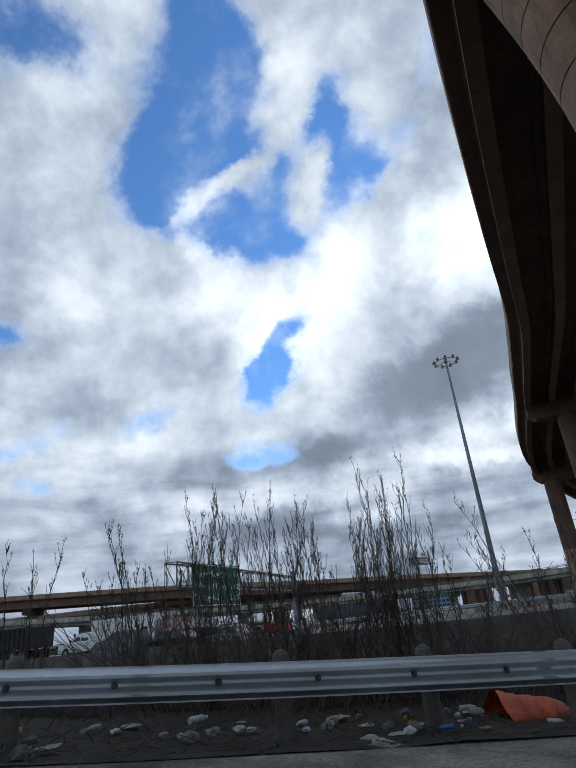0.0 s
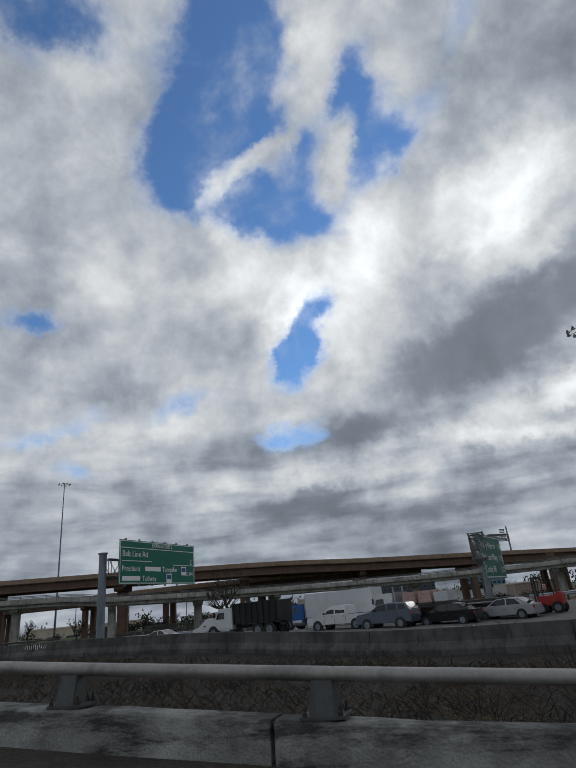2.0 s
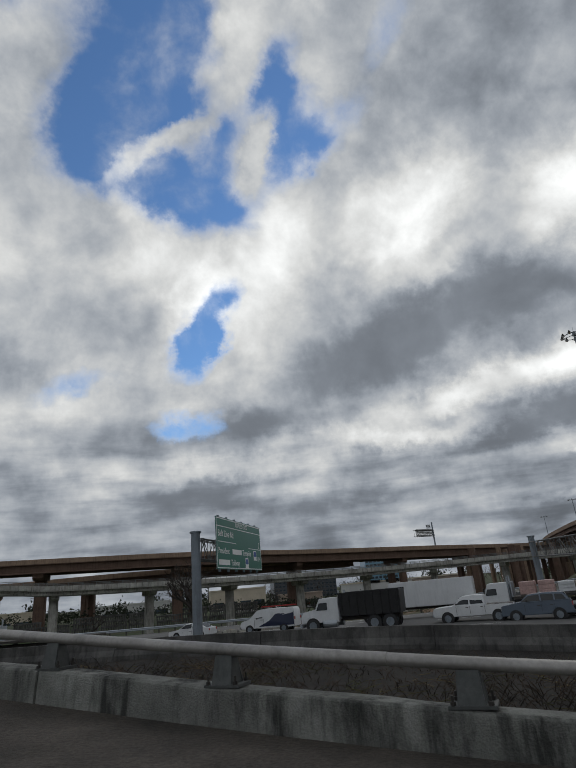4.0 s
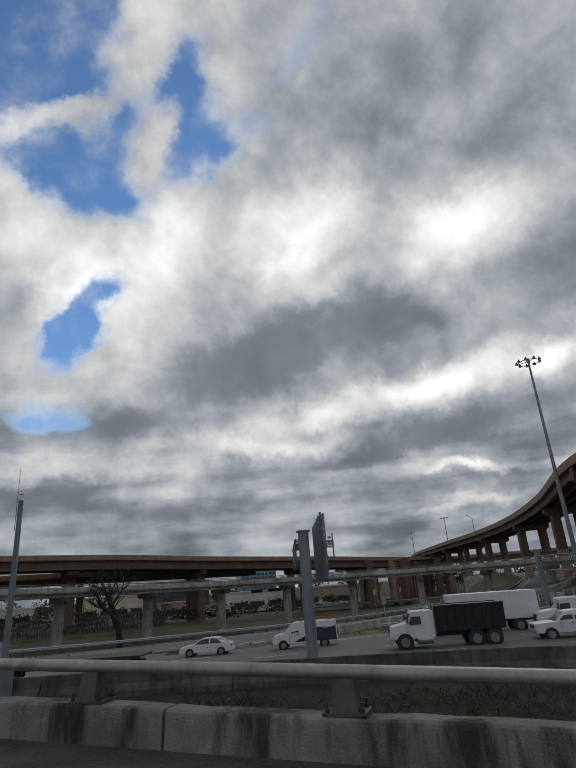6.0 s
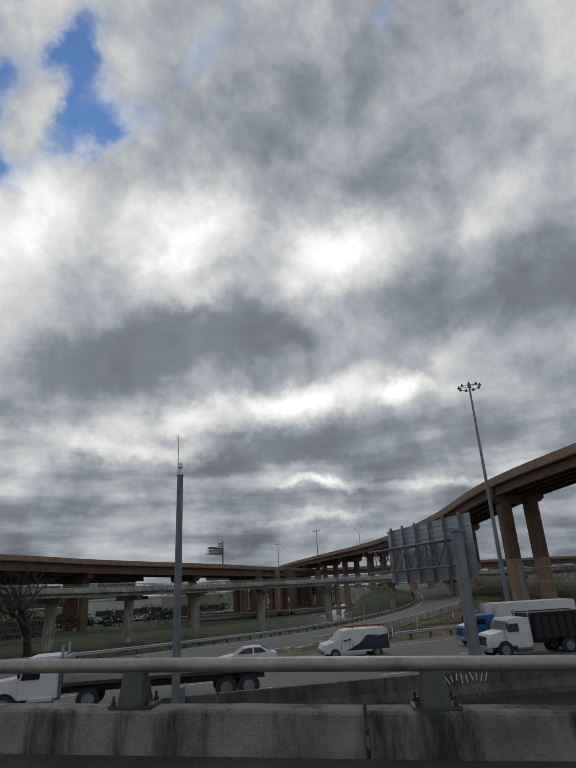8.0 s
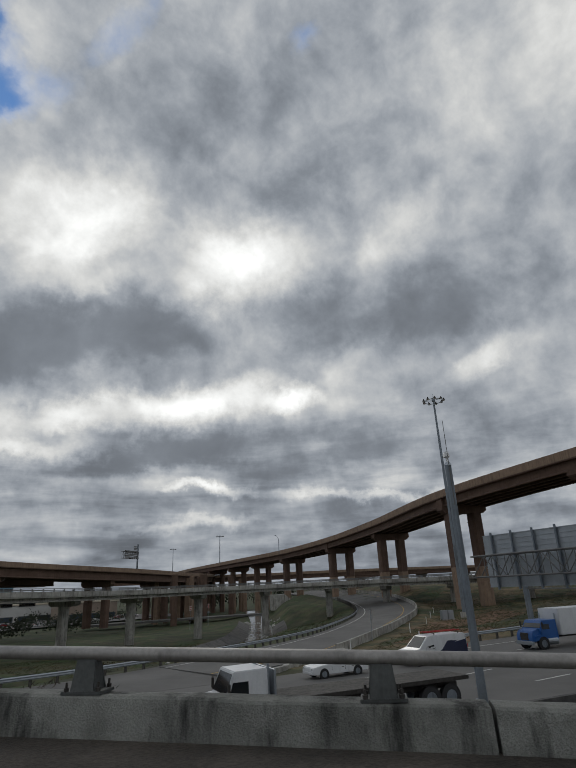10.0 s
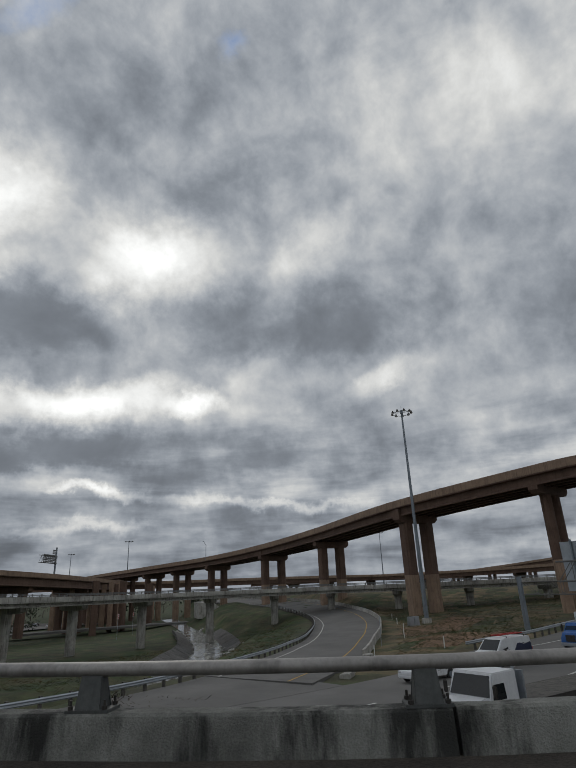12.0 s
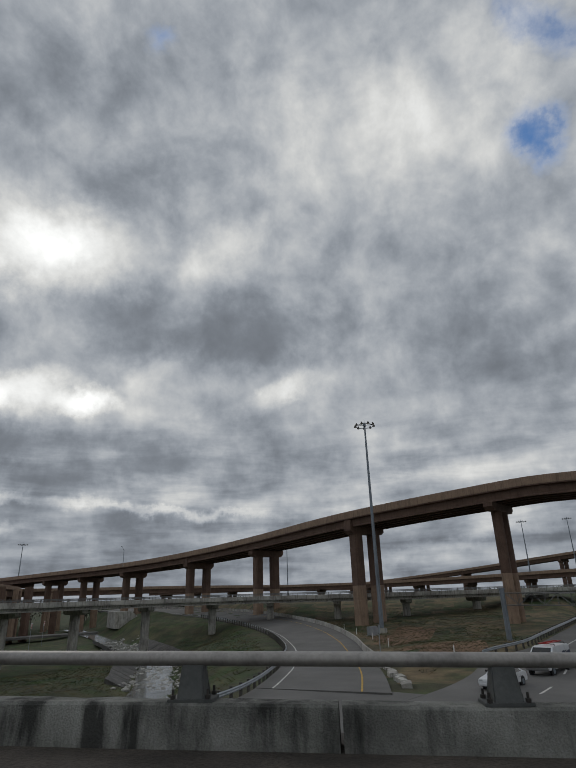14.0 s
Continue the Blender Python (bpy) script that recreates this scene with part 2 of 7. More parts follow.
def material(name, base, rough=0.8, metal=0.0, vary=0.25, scale=2.0, fine=30.0, bump=0.15, tint=None, stain=0.0, streaks=0.0, random_piece=0.0, drip=(3.2, 0.25, 0.5, 0.64)):
    """Base colour with stains at two scales, streaks, and a fine relief."""
    m = bpy.data.materials.new(name)
    m.use_nodes = True
    t = m.node_tree
    t.nodes.clear()
    node = t.nodes.new
    out, bsdf = node("ShaderNodeOutputMaterial"), node("ShaderNodeBsdfPrincipled")
    t.links.new(bsdf.outputs[0], out.inputs[0])
    bsdf.inputs["Roughness"].default_value, bsdf.inputs["Metallic"].default_value = rough, metal
    geo = node("ShaderNodeNewGeometry")

    def tex(s, detail, vec=None, r=0.6):
        n = node("ShaderNodeTexNoise")
        n.inputs["Scale"].default_value, n.inputs["Detail"].default_value, n.inputs["Roughness"].default_value = s, detail, r
        t.links.new(vec or geo.outputs["Position"], n.inputs["Vector"])
        return n.outputs["Fac"]

    def ramp(x, a, b, lo, hi):
        n = node("ShaderNodeMapRange")
        t.links.new(x, n.inputs["Value"])
        for key, value in (("From Min", a), ("From Max", b), ("To Min", lo), ("To Max", hi)):
            n.inputs[key].default_value = value
        return n.outputs["Result"]

    def mult(a, b):
        n = node("ShaderNodeMath")
        n.operation = "MULTIPLY"
        for i, v in enumerate((a, b)):
            if isinstance(v, float):
                n.inputs[i].default_value = v
            else:
                t.links.new(v, n.inputs[i])
        return n.outputs[0]

    value = mult(ramp(tex(scale, 5), 0.3, 0.7, 1 - vary, 1 + vary), ramp(tex(fine, 3), 0.3, 0.7, 1 - vary * 0.6, 1 + vary * 0.6))
    if stain:
        value = mult(value, ramp(tex(scale * 0.35, 6, r=0.7), 0.46, 0.6, 1.0, 1 - stain))
    if streaks:
        mp = node("ShaderNodeMapping")
        mp.inputs["Scale"].default_value = (drip[0], drip[0], drip[1])
        t.links.new(geo.outputs["Position"], mp.inputs["Vector"])
        value = mult(value, ramp(tex(1.0, 6, mp.outputs[0], 0.68), drip[2], drip[3], 1.0, 1 - streaks))
    if random_piece:
        info = node("ShaderNodeObjectInfo")
        value = mult(value, ramp(info.outputs["Random"], 0.0, 1.0, 1 - random_piece, 1 + random_piece))
    mix = node("ShaderNodeMix")
    mix.data_type = "RGBA"
    mix.inputs["A"].default_value = (*base, 1)
    mix.inputs["B"].default_value = (*(tint or base), 1)
    t.links.new(ramp(tex(scale * 0.6, 4), 0.4, 0.6, 0.0, 1.0), mix.inputs["Factor"])
    hue = node("ShaderNodeHueSaturation")
    t.links.new(mix.outputs["Result"], hue.inputs["Color"])
    t.links.new(value, hue.inputs["Value"])
    t.links.new(hue.outputs[0], bsdf.inputs["Base Color"])
    if bump:
        b = node("ShaderNodeBump")
        b.inputs["Strength"].default_value, b.inputs["Distance"].default_value = bump, 0.03
        t.links.new(tex(fine, 4), b.inputs["Height"])
        t.links.new(b.outputs[0], bsdf.inputs["Normal"])
    return m


M_BROWN = material("brown_bridge_paint", (0.118, 0.072, 0.052), 0.85, vary=0.18, scale=0.5, fine=6, tint=(0.14, 0.087, 0.063), streaks=0.25)
M_TAN = material("tan_bridge_paint", (0.31, 0.215, 0.15), 0.85, vary=0.15, scale=0.6, fine=8, tint=(0.27, 0.185, 0.13), streaks=0.3)
M_COLUMN = material("brown_tan_column", (0.36, 0.215, 0.14), 0.85, vary=0.2, scale=0.8, fine=10, tint=(0.28, 0.165, 0.11), stain=0.25, streaks=0.35)
M_OLD = material("old_concrete", (0.46, 0.45, 0.41), 0.9, vary=0.2, scale=0.8, fine=14, tint=(0.38, 0.36, 0.325), stain=0.3, streaks=0.5)
M_BARRIER = material("barrier_concrete", (0.27, 0.272, 0.248), 0.88, vary=0.28, scale=2.6, fine=70, bump=0.6, tint=(0.21, 0.213, 0.192), stain=0.3, streaks=0.82, drip=(2.4, 0.45, 0.49, 0.62))
M_DARKCON = material("dirty_concrete", (0.119, 0.115, 0.108), 0.9, vary=0.25, scale=1.2, fine=20, tint=(0.091, 0.0875, 0.084), stain=0.4, streaks=0.4)
M_ASPHALT = material("road_concrete", (0.145, 0.14, 0.132), 0.9, vary=0.12, scale=0.25, fine=30, tint=(0.123, 0.119, 0.112), stain=0.15, bump=0.1)
M_DECK = material("deck_asphalt", (0.05, 0.041, 0.033), 0.92, vary=0.55, scale=1.2, fine=32, tint=(0.07, 0.058, 0.047), bump=1.0)
M_GRASS = material("winter_grass", (0.03, 0.055, 0.011), 1.0, vary=0.5, scale=0.3, fine=9, tint=(0.065, 0.063, 0.026), stain=0.35, bump=0.6)
M_STEEL = material("galvanised_steel", (0.40, 0.43, 0.46), 0.45, 0.85, vary=0.12, scale=1.5, fine=25, bump=0.05)
M_POLE = material("weathered_steel_pole", (0.22, 0.25, 0.28), 0.55, 0.5, vary=0.15, scale=1.0, fine=12, streaks=0.3, bump=0.05)
M_RAIL = material("weathered_pipe_rail", (0.29, 0.275, 0.255), 0.5, 0.2, vary=0.2, scale=2.0, fine=30, streaks=0.3, bump=0.08)
M_GREEN = material("green_sign_sheet", (0.0, 0.13, 0.085), 0.35, vary=0.06, scale=0.8, fine=6, bump=0.0)
M_WHITE = material("white_paint", (0.78, 0.78, 0.77), 0.4, vary=0.05, scale=1.0, fine=10, bump=0.0)
M_LINE = material("road_paint", (0.55, 0.55, 0.52), 0.8, vary=0.3, scale=3, fine=20, bump=0.0)
M_YELLOW = material("yellow_road_paint", (0.45, 0.28, 0.05), 0.8, vary=0.3, scale=3, fine=20, bump=0.0)
M_BARK = material("bark", (0.045, 0.037, 0.032), 0.95, vary=0.3, scale=4, fine=30, bump=0.4)

M_STEELD = material("dark_steel_rail", (0.16, 0.16, 0.155), 0.6, 0.4, vary=0.2, scale=1.0, fine=12, bump=0.05)
M_POST = material("cast_post_paint", (0.095, 0.1, 0.097), 0.6, 0.4, vary=0.2, scale=3, fine=30, streaks=0.3, bump=0.1)
M_DARKSTEEL = material("rusty_dark_steel", (0.06, 0.055, 0.05), 0.6, 0.6, vary=0.3, scale=8, fine=60, bump=0.1)
M_WOOD = material("weathered_wood", (0.091, 0.084, 0.0735), 0.9, vary=0.3, scale=4, fine=40, streaks=0.4, bump=0.3)
M_WATER = material("creek_water", (0.30, 0.31, 0.31), 0.12, vary=0.3, scale=0.7, fine=3, tint=(0.12, 0.12, 0.1), bump=0.15)
M_BLUE = material("blue_sign_sheet", (0.03, 0.08, 0.3), 0.4, vary=0.05, bump=0.0)
M_TYRE = material("tyre_rubber", (0.025, 0.025, 0.026), 0.85, vary=0.2, scale=8, fine=60, bump=0.1)
M_CARGLASS = material("dark_car_glass", (0.015, 0.018, 0.02), 0.06, vary=0.1, bump=0.0)
M_LAMPGLASS = material("headlamp_glass", (0.6, 0.62, 0.62), 0.1, 0.3, vary=0.05, bump=0.0)
M_RED = material("red_paint", (0.38, 0.03, 0.025), 0.4, vary=0.12, scale=2, fine=20, bump=0.02)
M_NAVY = material("navy_vinyl", (0.012, 0.018, 0.05), 0.35, vary=0.1, bump=0.0)
M_CARWHITE = material("white_car_paint", (0.66, 0.67, 0.68), 0.28, vary=0.05, scale=1.5, fine=12, streaks=0.08, bump=0.0)
M_BLACK = material("worn_black_steel", (0.018, 0.018, 0.019), 0.55, 0.2, vary=0.35, scale=1.5, fine=18, stain=0.3, bump=0.1)
M_CARBLACK = material("black_car_paint", (0.012, 0.012, 0.014), 0.15, vary=0.1, scale=2, fine=12, bump=0.0)
M_CARSILVER = material("silver_car_paint", (0.36, 0.37, 0.39), 0.3, 0.4, vary=0.06, scale=2, fine=12, bump=0.0)
M_CARRED = material("dark_red_car_paint", (0.16, 0.02, 0.02), 0.25, vary=0.06, scale=2, fine=12, bump=0.0)
M_PINK = material("wrapped_pink_blocks", (0.5, 0.33, 0.3), 0.6, vary=0.2, scale=3, fine=12, bump=0.1)
M_ORANGE = material("orange_plastic", (0.62, 0.10, 0.025), 0.5, vary=0.2, scale=2.5, fine=20, stain=0.45, bump=0.1)
M_TWIG = material("bare_twigs", (0.055, 0.043, 0.036), 0.95, vary=0.35, scale=2, fine=20, tint=(0.085, 0.07, 0.058), bump=0.0)
M_STRAW = material("straw_grass", (0.15, 0.108, 0.055), 1.0, vary=0.45, scale=0.4, fine=9, tint=(0.062, 0.066, 0.024), stain=0.3, bump=0.6)
M_CHIPSEAL = material("chip_seal", (0.26, 0.245, 0.22), 0.95, vary=0.75, scale=1.4, fine=42, tint=(0.15, 0.14, 0.125), stain=0.25, bump=1.0)
M_CARSLATE = material("slate_car_paint", (0.10, 0.125, 0.16), 0.25, 0.3, vary=0.06, scale=2, fine=20, bump=0.0)
M_WEED = material("dry_weeds", (0.075, 0.054, 0.038), 1.0, vary=0.6, scale=0.8, fine=12, tint=(0.03, 0.023, 0.017), bump=0.0)
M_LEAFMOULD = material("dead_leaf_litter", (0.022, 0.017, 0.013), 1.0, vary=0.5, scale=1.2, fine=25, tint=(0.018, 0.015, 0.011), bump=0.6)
M_PAPER = material("dirty_paper", (0.3, 0.3, 0.285), 0.85, vary=0.35, scale=9, fine=40, stain=0.45, bump=0.2, random_piece=0.45)
M_PLASTIC = material("clear_dirty_plastic", (0.34, 0.36, 0.38), 0.3, vary=0.3, scale=9, fine=40, stain=0.3, bump=0.1, random_piece=0.3)
M_STONE = material("pale_creek_stone", (0.36, 0.35, 0.32), 0.9, vary=0.35, scale=1.0, fine=10, stain=0.3, bump=0.4)
M_CREAM = material("cream_stucco", (0.5, 0.44, 0.34), 0.9, vary=0.12, scale=0.2, fine=3, bump=0.05)
M_BRICK = material("tan_brickwork", (0.3, 0.24, 0.19), 0.9, vary=0.15, scale=0.2, fine=3, bump=0.05)
M_PALE = material("pale_render", (0.5, 0.5, 0.48), 0.9, vary=0.1, scale=0.15, fine=3, bump=0.05)
M_OFFICE = material("dark_tinted_cladding", (0.05, 0.055, 0.065), 0.3, vary=0.15, scale=0.1, fine=2, bump=0.0)
M_PANE = material("window_pane", (0.05, 0.065, 0.08), 0.08, vary=0.2, scale=0.2, fine=2, bump=0.0)
M_BLUEPANE = material("blue_glass_wall", (0.16, 0.3, 0.4), 0.12, vary=0.12, scale=0.1, fine=2, bump=0.0)
M_FARLEAF = material("evergreen_leaves", (0.028, 0.036, 0.02), 1.0, vary=0.4, scale=0.5, fine=6, bump=0.0)
M_CARBLUE = material("blue_lorry_paint", (0.02, 0.1, 0.32), 0.3, vary=0.06, scale=2, fine=12, bump=0.0)
M_SCRAPED = material("scraped_pale_concrete", (0.42, 0.42, 0.39), 0.88, vary=0.24, scale=2.6, fine=60, bump=0.7, tint=(0.27, 0.27, 0.25), stain=0.45, streaks=0.78, drip=(1.1, 5.5, 0.5, 0.6))
M_DIRT = material("bare_brown_earth", (0.185, 0.108, 0.06), 1.0, vary=0.35, scale=0.5, fine=12, stain=0.2, bump=0.4)

# ---------------------------------------------------------------- mesh helpers


def spline(points, step=2.0):
    """Points along a Catmull-Rom curve, about a step apart."""
    p = [Vector(q) for q in points]
    p = [p[0] * 2 - p[1]] + p + [p[-1] * 2 - p[-2]]
    out = []
    for i in range(1, len(p) - 2):
        n = max(1, round((p[i + 1] - p[i]).length / step))
        for k in range(n):
            t = k / n
            a, b, c, d = p[i - 1:i + 3]
            out.append(0.5 * ((2 * b) + (c - a) * t + (2 * a - 5 * b + 4 * c - d) * t * t + (3 * b - a - 3 * c + d) * t ** 3))
    out.append(p[-2].copy())
    return out


def along(line, s):
    """Place and heading at s metres along a line."""
    for a, b in zip(line, line[1:]):
        d = (b - a).length
        if s <= d or b is line[-1]:
            return a + (b - a) * (s / d), (b - a).normalized()
        s -= d
    return line[-1], (line[-1] - line[-2]).normalized()


def length(line):
    return sum((b - a).length for a, b in zip(line, line[1:]))


def sides(line):
    """Level normals to the right of a line's heading."""
    out = []
    for i in range(len(line)):
        d = line[min(i + 1, len(line) - 1)] - line[max(i - 1, 0)]
        out.append(Vector((d.y, -d.x, 0)).normalized())
    return out


def sweep(bm, line, profile, closed=True):
    """Sweeps a profile of (right, up) along a line."""
    rows = []
    for p, n in zip(line, sides(line)):
        rows.append([bm.verts.new(p + n * u + Vector((0, 0, v))) for u, v in profile])
    m = len(profile)
    for a, b in zip(rows, rows[1:]):
        for i in range(m if closed else m - 1):
            j = (i + 1) % m
            bm.faces.new((a[i], a[j], b[j], b[i]))
    if closed:
        bm.faces.new(rows[0])
        bm.faces.new(rows[-1][::-1])
    return bm


def box(bm, sx, sy, sz, at=(0, 0, 0), turn=0.0, bevel=0.0):
    r = bmesh.ops.create_cube(bm, size=1.0, matrix=Matrix.Translation(at) @ Matrix.Rotation(turn, 4, "Z") @ Matrix.Diagonal((sx, sy, sz, 1)))
    if bevel:
        edges = list({e for v in r["verts"] for e in v.link_edges})
        bmesh.ops.bevel(bm, geom=edges, offset=bevel, segments=2, affect="EDGES")
    return bm


def tube(bm, a, b, ra, rb=None, n=8, cap=True):
    a, b = Vector(a), Vector(b)
    rb = ra if rb is None else rb
    q = (b - a).to_track_quat("Z", "Y")
    rows = []
    for p, r in ((a, ra), (b, rb)):
        rows.append([bm.verts.new(p + q @ Vector((r * math.cos(k * math.tau / n), r * math.sin(k * math.tau / n), 0))) for k in range(n)])
    for k in range(n):
        bm.faces.new((rows[0][k], rows[0][(k + 1) % n], rows[1][(k + 1) % n], rows[1][k]))
    if cap:
        bm.faces.new(rows[0][::-1])
        bm.faces.new(rows[1])
    return bm


def mesh_of(name, bm, mat, smooth=False):
    bmesh.ops.recalc_face_normals(bm, faces=bm.faces)
    me = bpy.data.meshes.new(name)
    bm.to_mesh(me)
    bm.free()
    me.materials.append(mat)
    if smooth:
        me.polygons.foreach_set("use_smooth", [True] * len(me.polygons))
        me.set_sharp_from_angle(angle=radians(40))
    return me


def part(name, bm, mat, parent=None, label="", smooth=False):
    ob = new(name, mesh_of(name, bm, mat, smooth))
    if parent:
        ob.parent = parent
    return tagged(ob, label)


def piece(name, me, parent, m):
    ob = new(name, me)
    ob.parent = parent
    ob.matrix_basis = m
    return ob


def empty(name, label, category, at=(0, 0, 0), turn=0.0, group="", kind="", size=1.0):
    ob = new(name)
    ob.matrix_basis = Matrix.Translation(at) @ Matrix.Rotation(turn, 4, "Z") @ Matrix.Scale(size, 4)
    return tagged(ob, label, category, group, kind)


B = bmesh.new

# ---------------------------------------------------------------- plan
HIGH_NEAR = [(-110, 82, 0.4), (-70, 60, 0.5), (-45.7, 47.2, 0.6), (-33.1, 40.7, 0.6), (-22.9, 35.2, 0.4), (-13.4, 28.9, -0.1), (-6.3, 23.3, -0.1), (4.3, 18, -0.2), (20, 10, 0), (60, -8, 0.3)]
HIGH_FAR = [(-120, 112, 0.2), (-78, 88, 0), (-35.5, 67.5, -0.2), (-16.8, 62.9, 0), (-9.3, 58.5, 0.3), (-0.9, 55.8, 0.45), (10, 52.7, 0.55), (22, 49.2, 0.65), (50, 42, 0.7), (120, 25, 0.7)]
LOOP_LEFT = [(-110, 108, 0.1), (-80, 93, 0.1), (-60, 84, 0), (-42, 79.6, -0.1), (-25, 81.5, -0.3), (-12, 84.8, -0.5), (3, 89.5, -0.5), (29.8, 101.7, -0.2), (51, 116, 0.5), (82, 144, 1.7), (120, 185, 2.4), (170, 240, 2.6)]
LOOP_RIGHT = [(-36, 69.6, -0.1), (-27, 71.2, -0.35), (-18.4, 73, -0.6), (-11.2, 74.8, -0.5), (-4, 77, -0.4), (9.4, 80.9, -0.1), (30.3, 88.9, 0.4), (51, 101, 1.2), (82, 126, 2.4), (126, 170, 3.1), (175, 225, 3.3)]
CREEK = [(120, 215, -3.5), (83, 177, -4), (49, 144, -4.5), (22.5, 121.5, -4.8), (5, 111, -4.8), (-5, 105, -4.7), (-18, 99.5, -4.4), (-33, 96.5, -4), (-80, 120, -4)]
FLY_LONG = [(-220, 150, 17), (-120, 176, 17), (-40, 185, 15.6), (-2, 194, 14.2), (42, 203, 12.8), (89, 229, 12.3), (134, 265, 13), (190, 330, 14.5), (230, 420, 15.5)]
FLY_SIDE = [(-190, 215, 12), (-121, 218, 12.1), (-59, 203, 12), (-16, 200, 11.7), (19, 203, 11.3)]
FLY_HIGH = [(-14, -52, 19.6), (3.5, -10, 19.9), (11.9, 8.7, 20.3), (19.2, 23.3, 21.1), (25, 34.4, 22.6), (30, 45.5, 23.5), (34.5, 56, 23.4), (47.5, 84, 22.1), (73, 116, 20.9), (93, 147, 19.6), (110, 182, 18.5), (135, 237, 18.1), (184, 328, 18.4), (250, 430, 19)]
VIADUCT = [(-150, 95, 8.2), (-78, 117, 8.3), (-60, 122, 7.3), (-43, 128, 6.8), (-26.5, 134, 6.5), (-10, 139, 6.3), (7.2, 142.8, 6.2), (23.6, 140.2, 6.2), (38.5, 133, 6.2), (49.8, 122, 6.2), (57, 110, 6.2), (60, 94, 6.1), (63, 78, 6.1), (70, 62, 6.1), (82, 47, 6.1), (98, 31, 6.1), (130, 8, 6.1), (180, -20, 6.1)]
BARRIER = [(-5.91, 3.22, 0.87), (-8.47, 3.33, 1), (-14.78, 4.21, 1.46), (-22.15, 6.73, 1.97), (-29.45, 10.51, 2.5), (-35.89, 14.76, 3.15), (-42.2, 19.21, 3.68), (-48.28, 24.67, 4.01), (-53.94, 29.64, 4.31), (-58.62, 34.99, 4.49), (-62.37, 40.93, 4.84), (-65.9, 46.91, 5.07), (-69.04, 52.76, 5.06), (-71.16, 58.42, 5.18), (-72.79, 65, 5.37), (-73.81, 71.76, 5.5), (-74.16, 79.24, 5.59)]
GUARD = [(11.44, 5.79, 0.18), (6.94, 4.71, 0.35), (3.35, 4.11, 0.53), (-0.05, 3.72, 0.73), (-3.02, 3.4, 0.95), (-4.53, 3.29, 1.05), (-5.9, 3.2, 1.13), (-6.7, 3.12, 1.17), (-7.12, 3.1, 1.18)]
FAR_LOW = [(330, 300, 13), (306, 237, 13.1), (288, 124, 12.6), (253, 51, 13.1), (229, 12, 13.7), (200, -40, 14)]
FAR_HIGH = [(430, 200, 13), (398, 137, 15.1), (353, 62.5, 20.1), (307, -4, 25.9), (270, -60, 30)]



def near_size(x):
    """Size of the parapet's section: it grows where the bridge begins."""
    return 0.69 + 0.16 * min(1.0, max(0.0, (-14.0 - x) / 21.0))


high_near, high_far = spline(HIGH_NEAR), spline(HIGH_FAR)
loop_left, loop_right = spline(LOOP_LEFT), spline(LOOP_RIGHT)
creek = spline(CREEK)
fly_long, fly_side, fly_high, viaduct = spline(FLY_LONG, 3), spline(FLY_SIDE, 3), spline(FLY_HIGH, 3), spline(VIADUCT, 3)
barrier = spline(BARRIER, 0.8)
guard = spline(GUARD, 0.5)


def nearest(line, x, y):
    return min(((p.x - x) ** 2 + (p.y - y) ** 2, p.z) for p in line)


def near_index(line, x, y):
    return min(range(len(line) - 1), key=lambda k: (line[k].x - x) ** 2 + (line[k].y - y) ** 2)


def road_z(x, y):
    a, b = nearest(high_near, x, y), nearest(high_far, x, y)
    u, v = math.sqrt(a[0]) + 0.01, math.sqrt(b[0]) + 0.01
    return (a[1] * v + b[1] * u) / (u + v)


def road_heading(x, y):
    """Heading of the highway's traffic at a place."""
    i = near_index(high_near, x, y)
    d = high_near[i] - high_near[i + 1]
    return math.atan2(d.y, d.x)


HILLS = [(0, 58.7, 0.4, 8), (24.6, 78.7, -1.1, 12), (26.6, 57.3, 0.1, 12), (57.9, 92.2, -0.7, 10), (57.9, 75.3, 0.9, 9), (42.9, 60.2, 2, 9), (88, 95, 4.7, 16), (111, 130, 4.7, 16), (68, 137, 0.9, 8), (31.5, 148, -4.3, 10), (43.4, 137.6, -4.4, 8), (15.6, 153, -4.6, 12), (-1.5, 154.7, -3.4, 13), (-39.5, 187, -2.7, 18), (-119, 227, -1.1, 24), (42, 210, -5, 20), (187, 390, -5, 60), (-32.4, 44.1, 0.1, 5), (-15.4, 20.3, -0.7, 7), (-32.5, 28.7, 0, 8), (-43.4, 36, 0, 7), (-3.8, 9.5, -0.3, 5), (-17.8, 9.5, 0.1, 5), (-6.2, 15.5, -0.9, 5), (-8.2, 75.5, -0.2, 5), (215, 87, 4.3, 40)]


def ground_height(x, y):
    w = s = 0.0
    for hx, hy, hz, r in HILLS:
        k = math.exp(-((x - hx) ** 2 + (y - hy) ** 2) / (2 * (r * 1.3) ** 2)) + 1e-9
        w += k
        s += k * hz
    far = 0.004
    return (s - 2.5 * far) / (w + far)


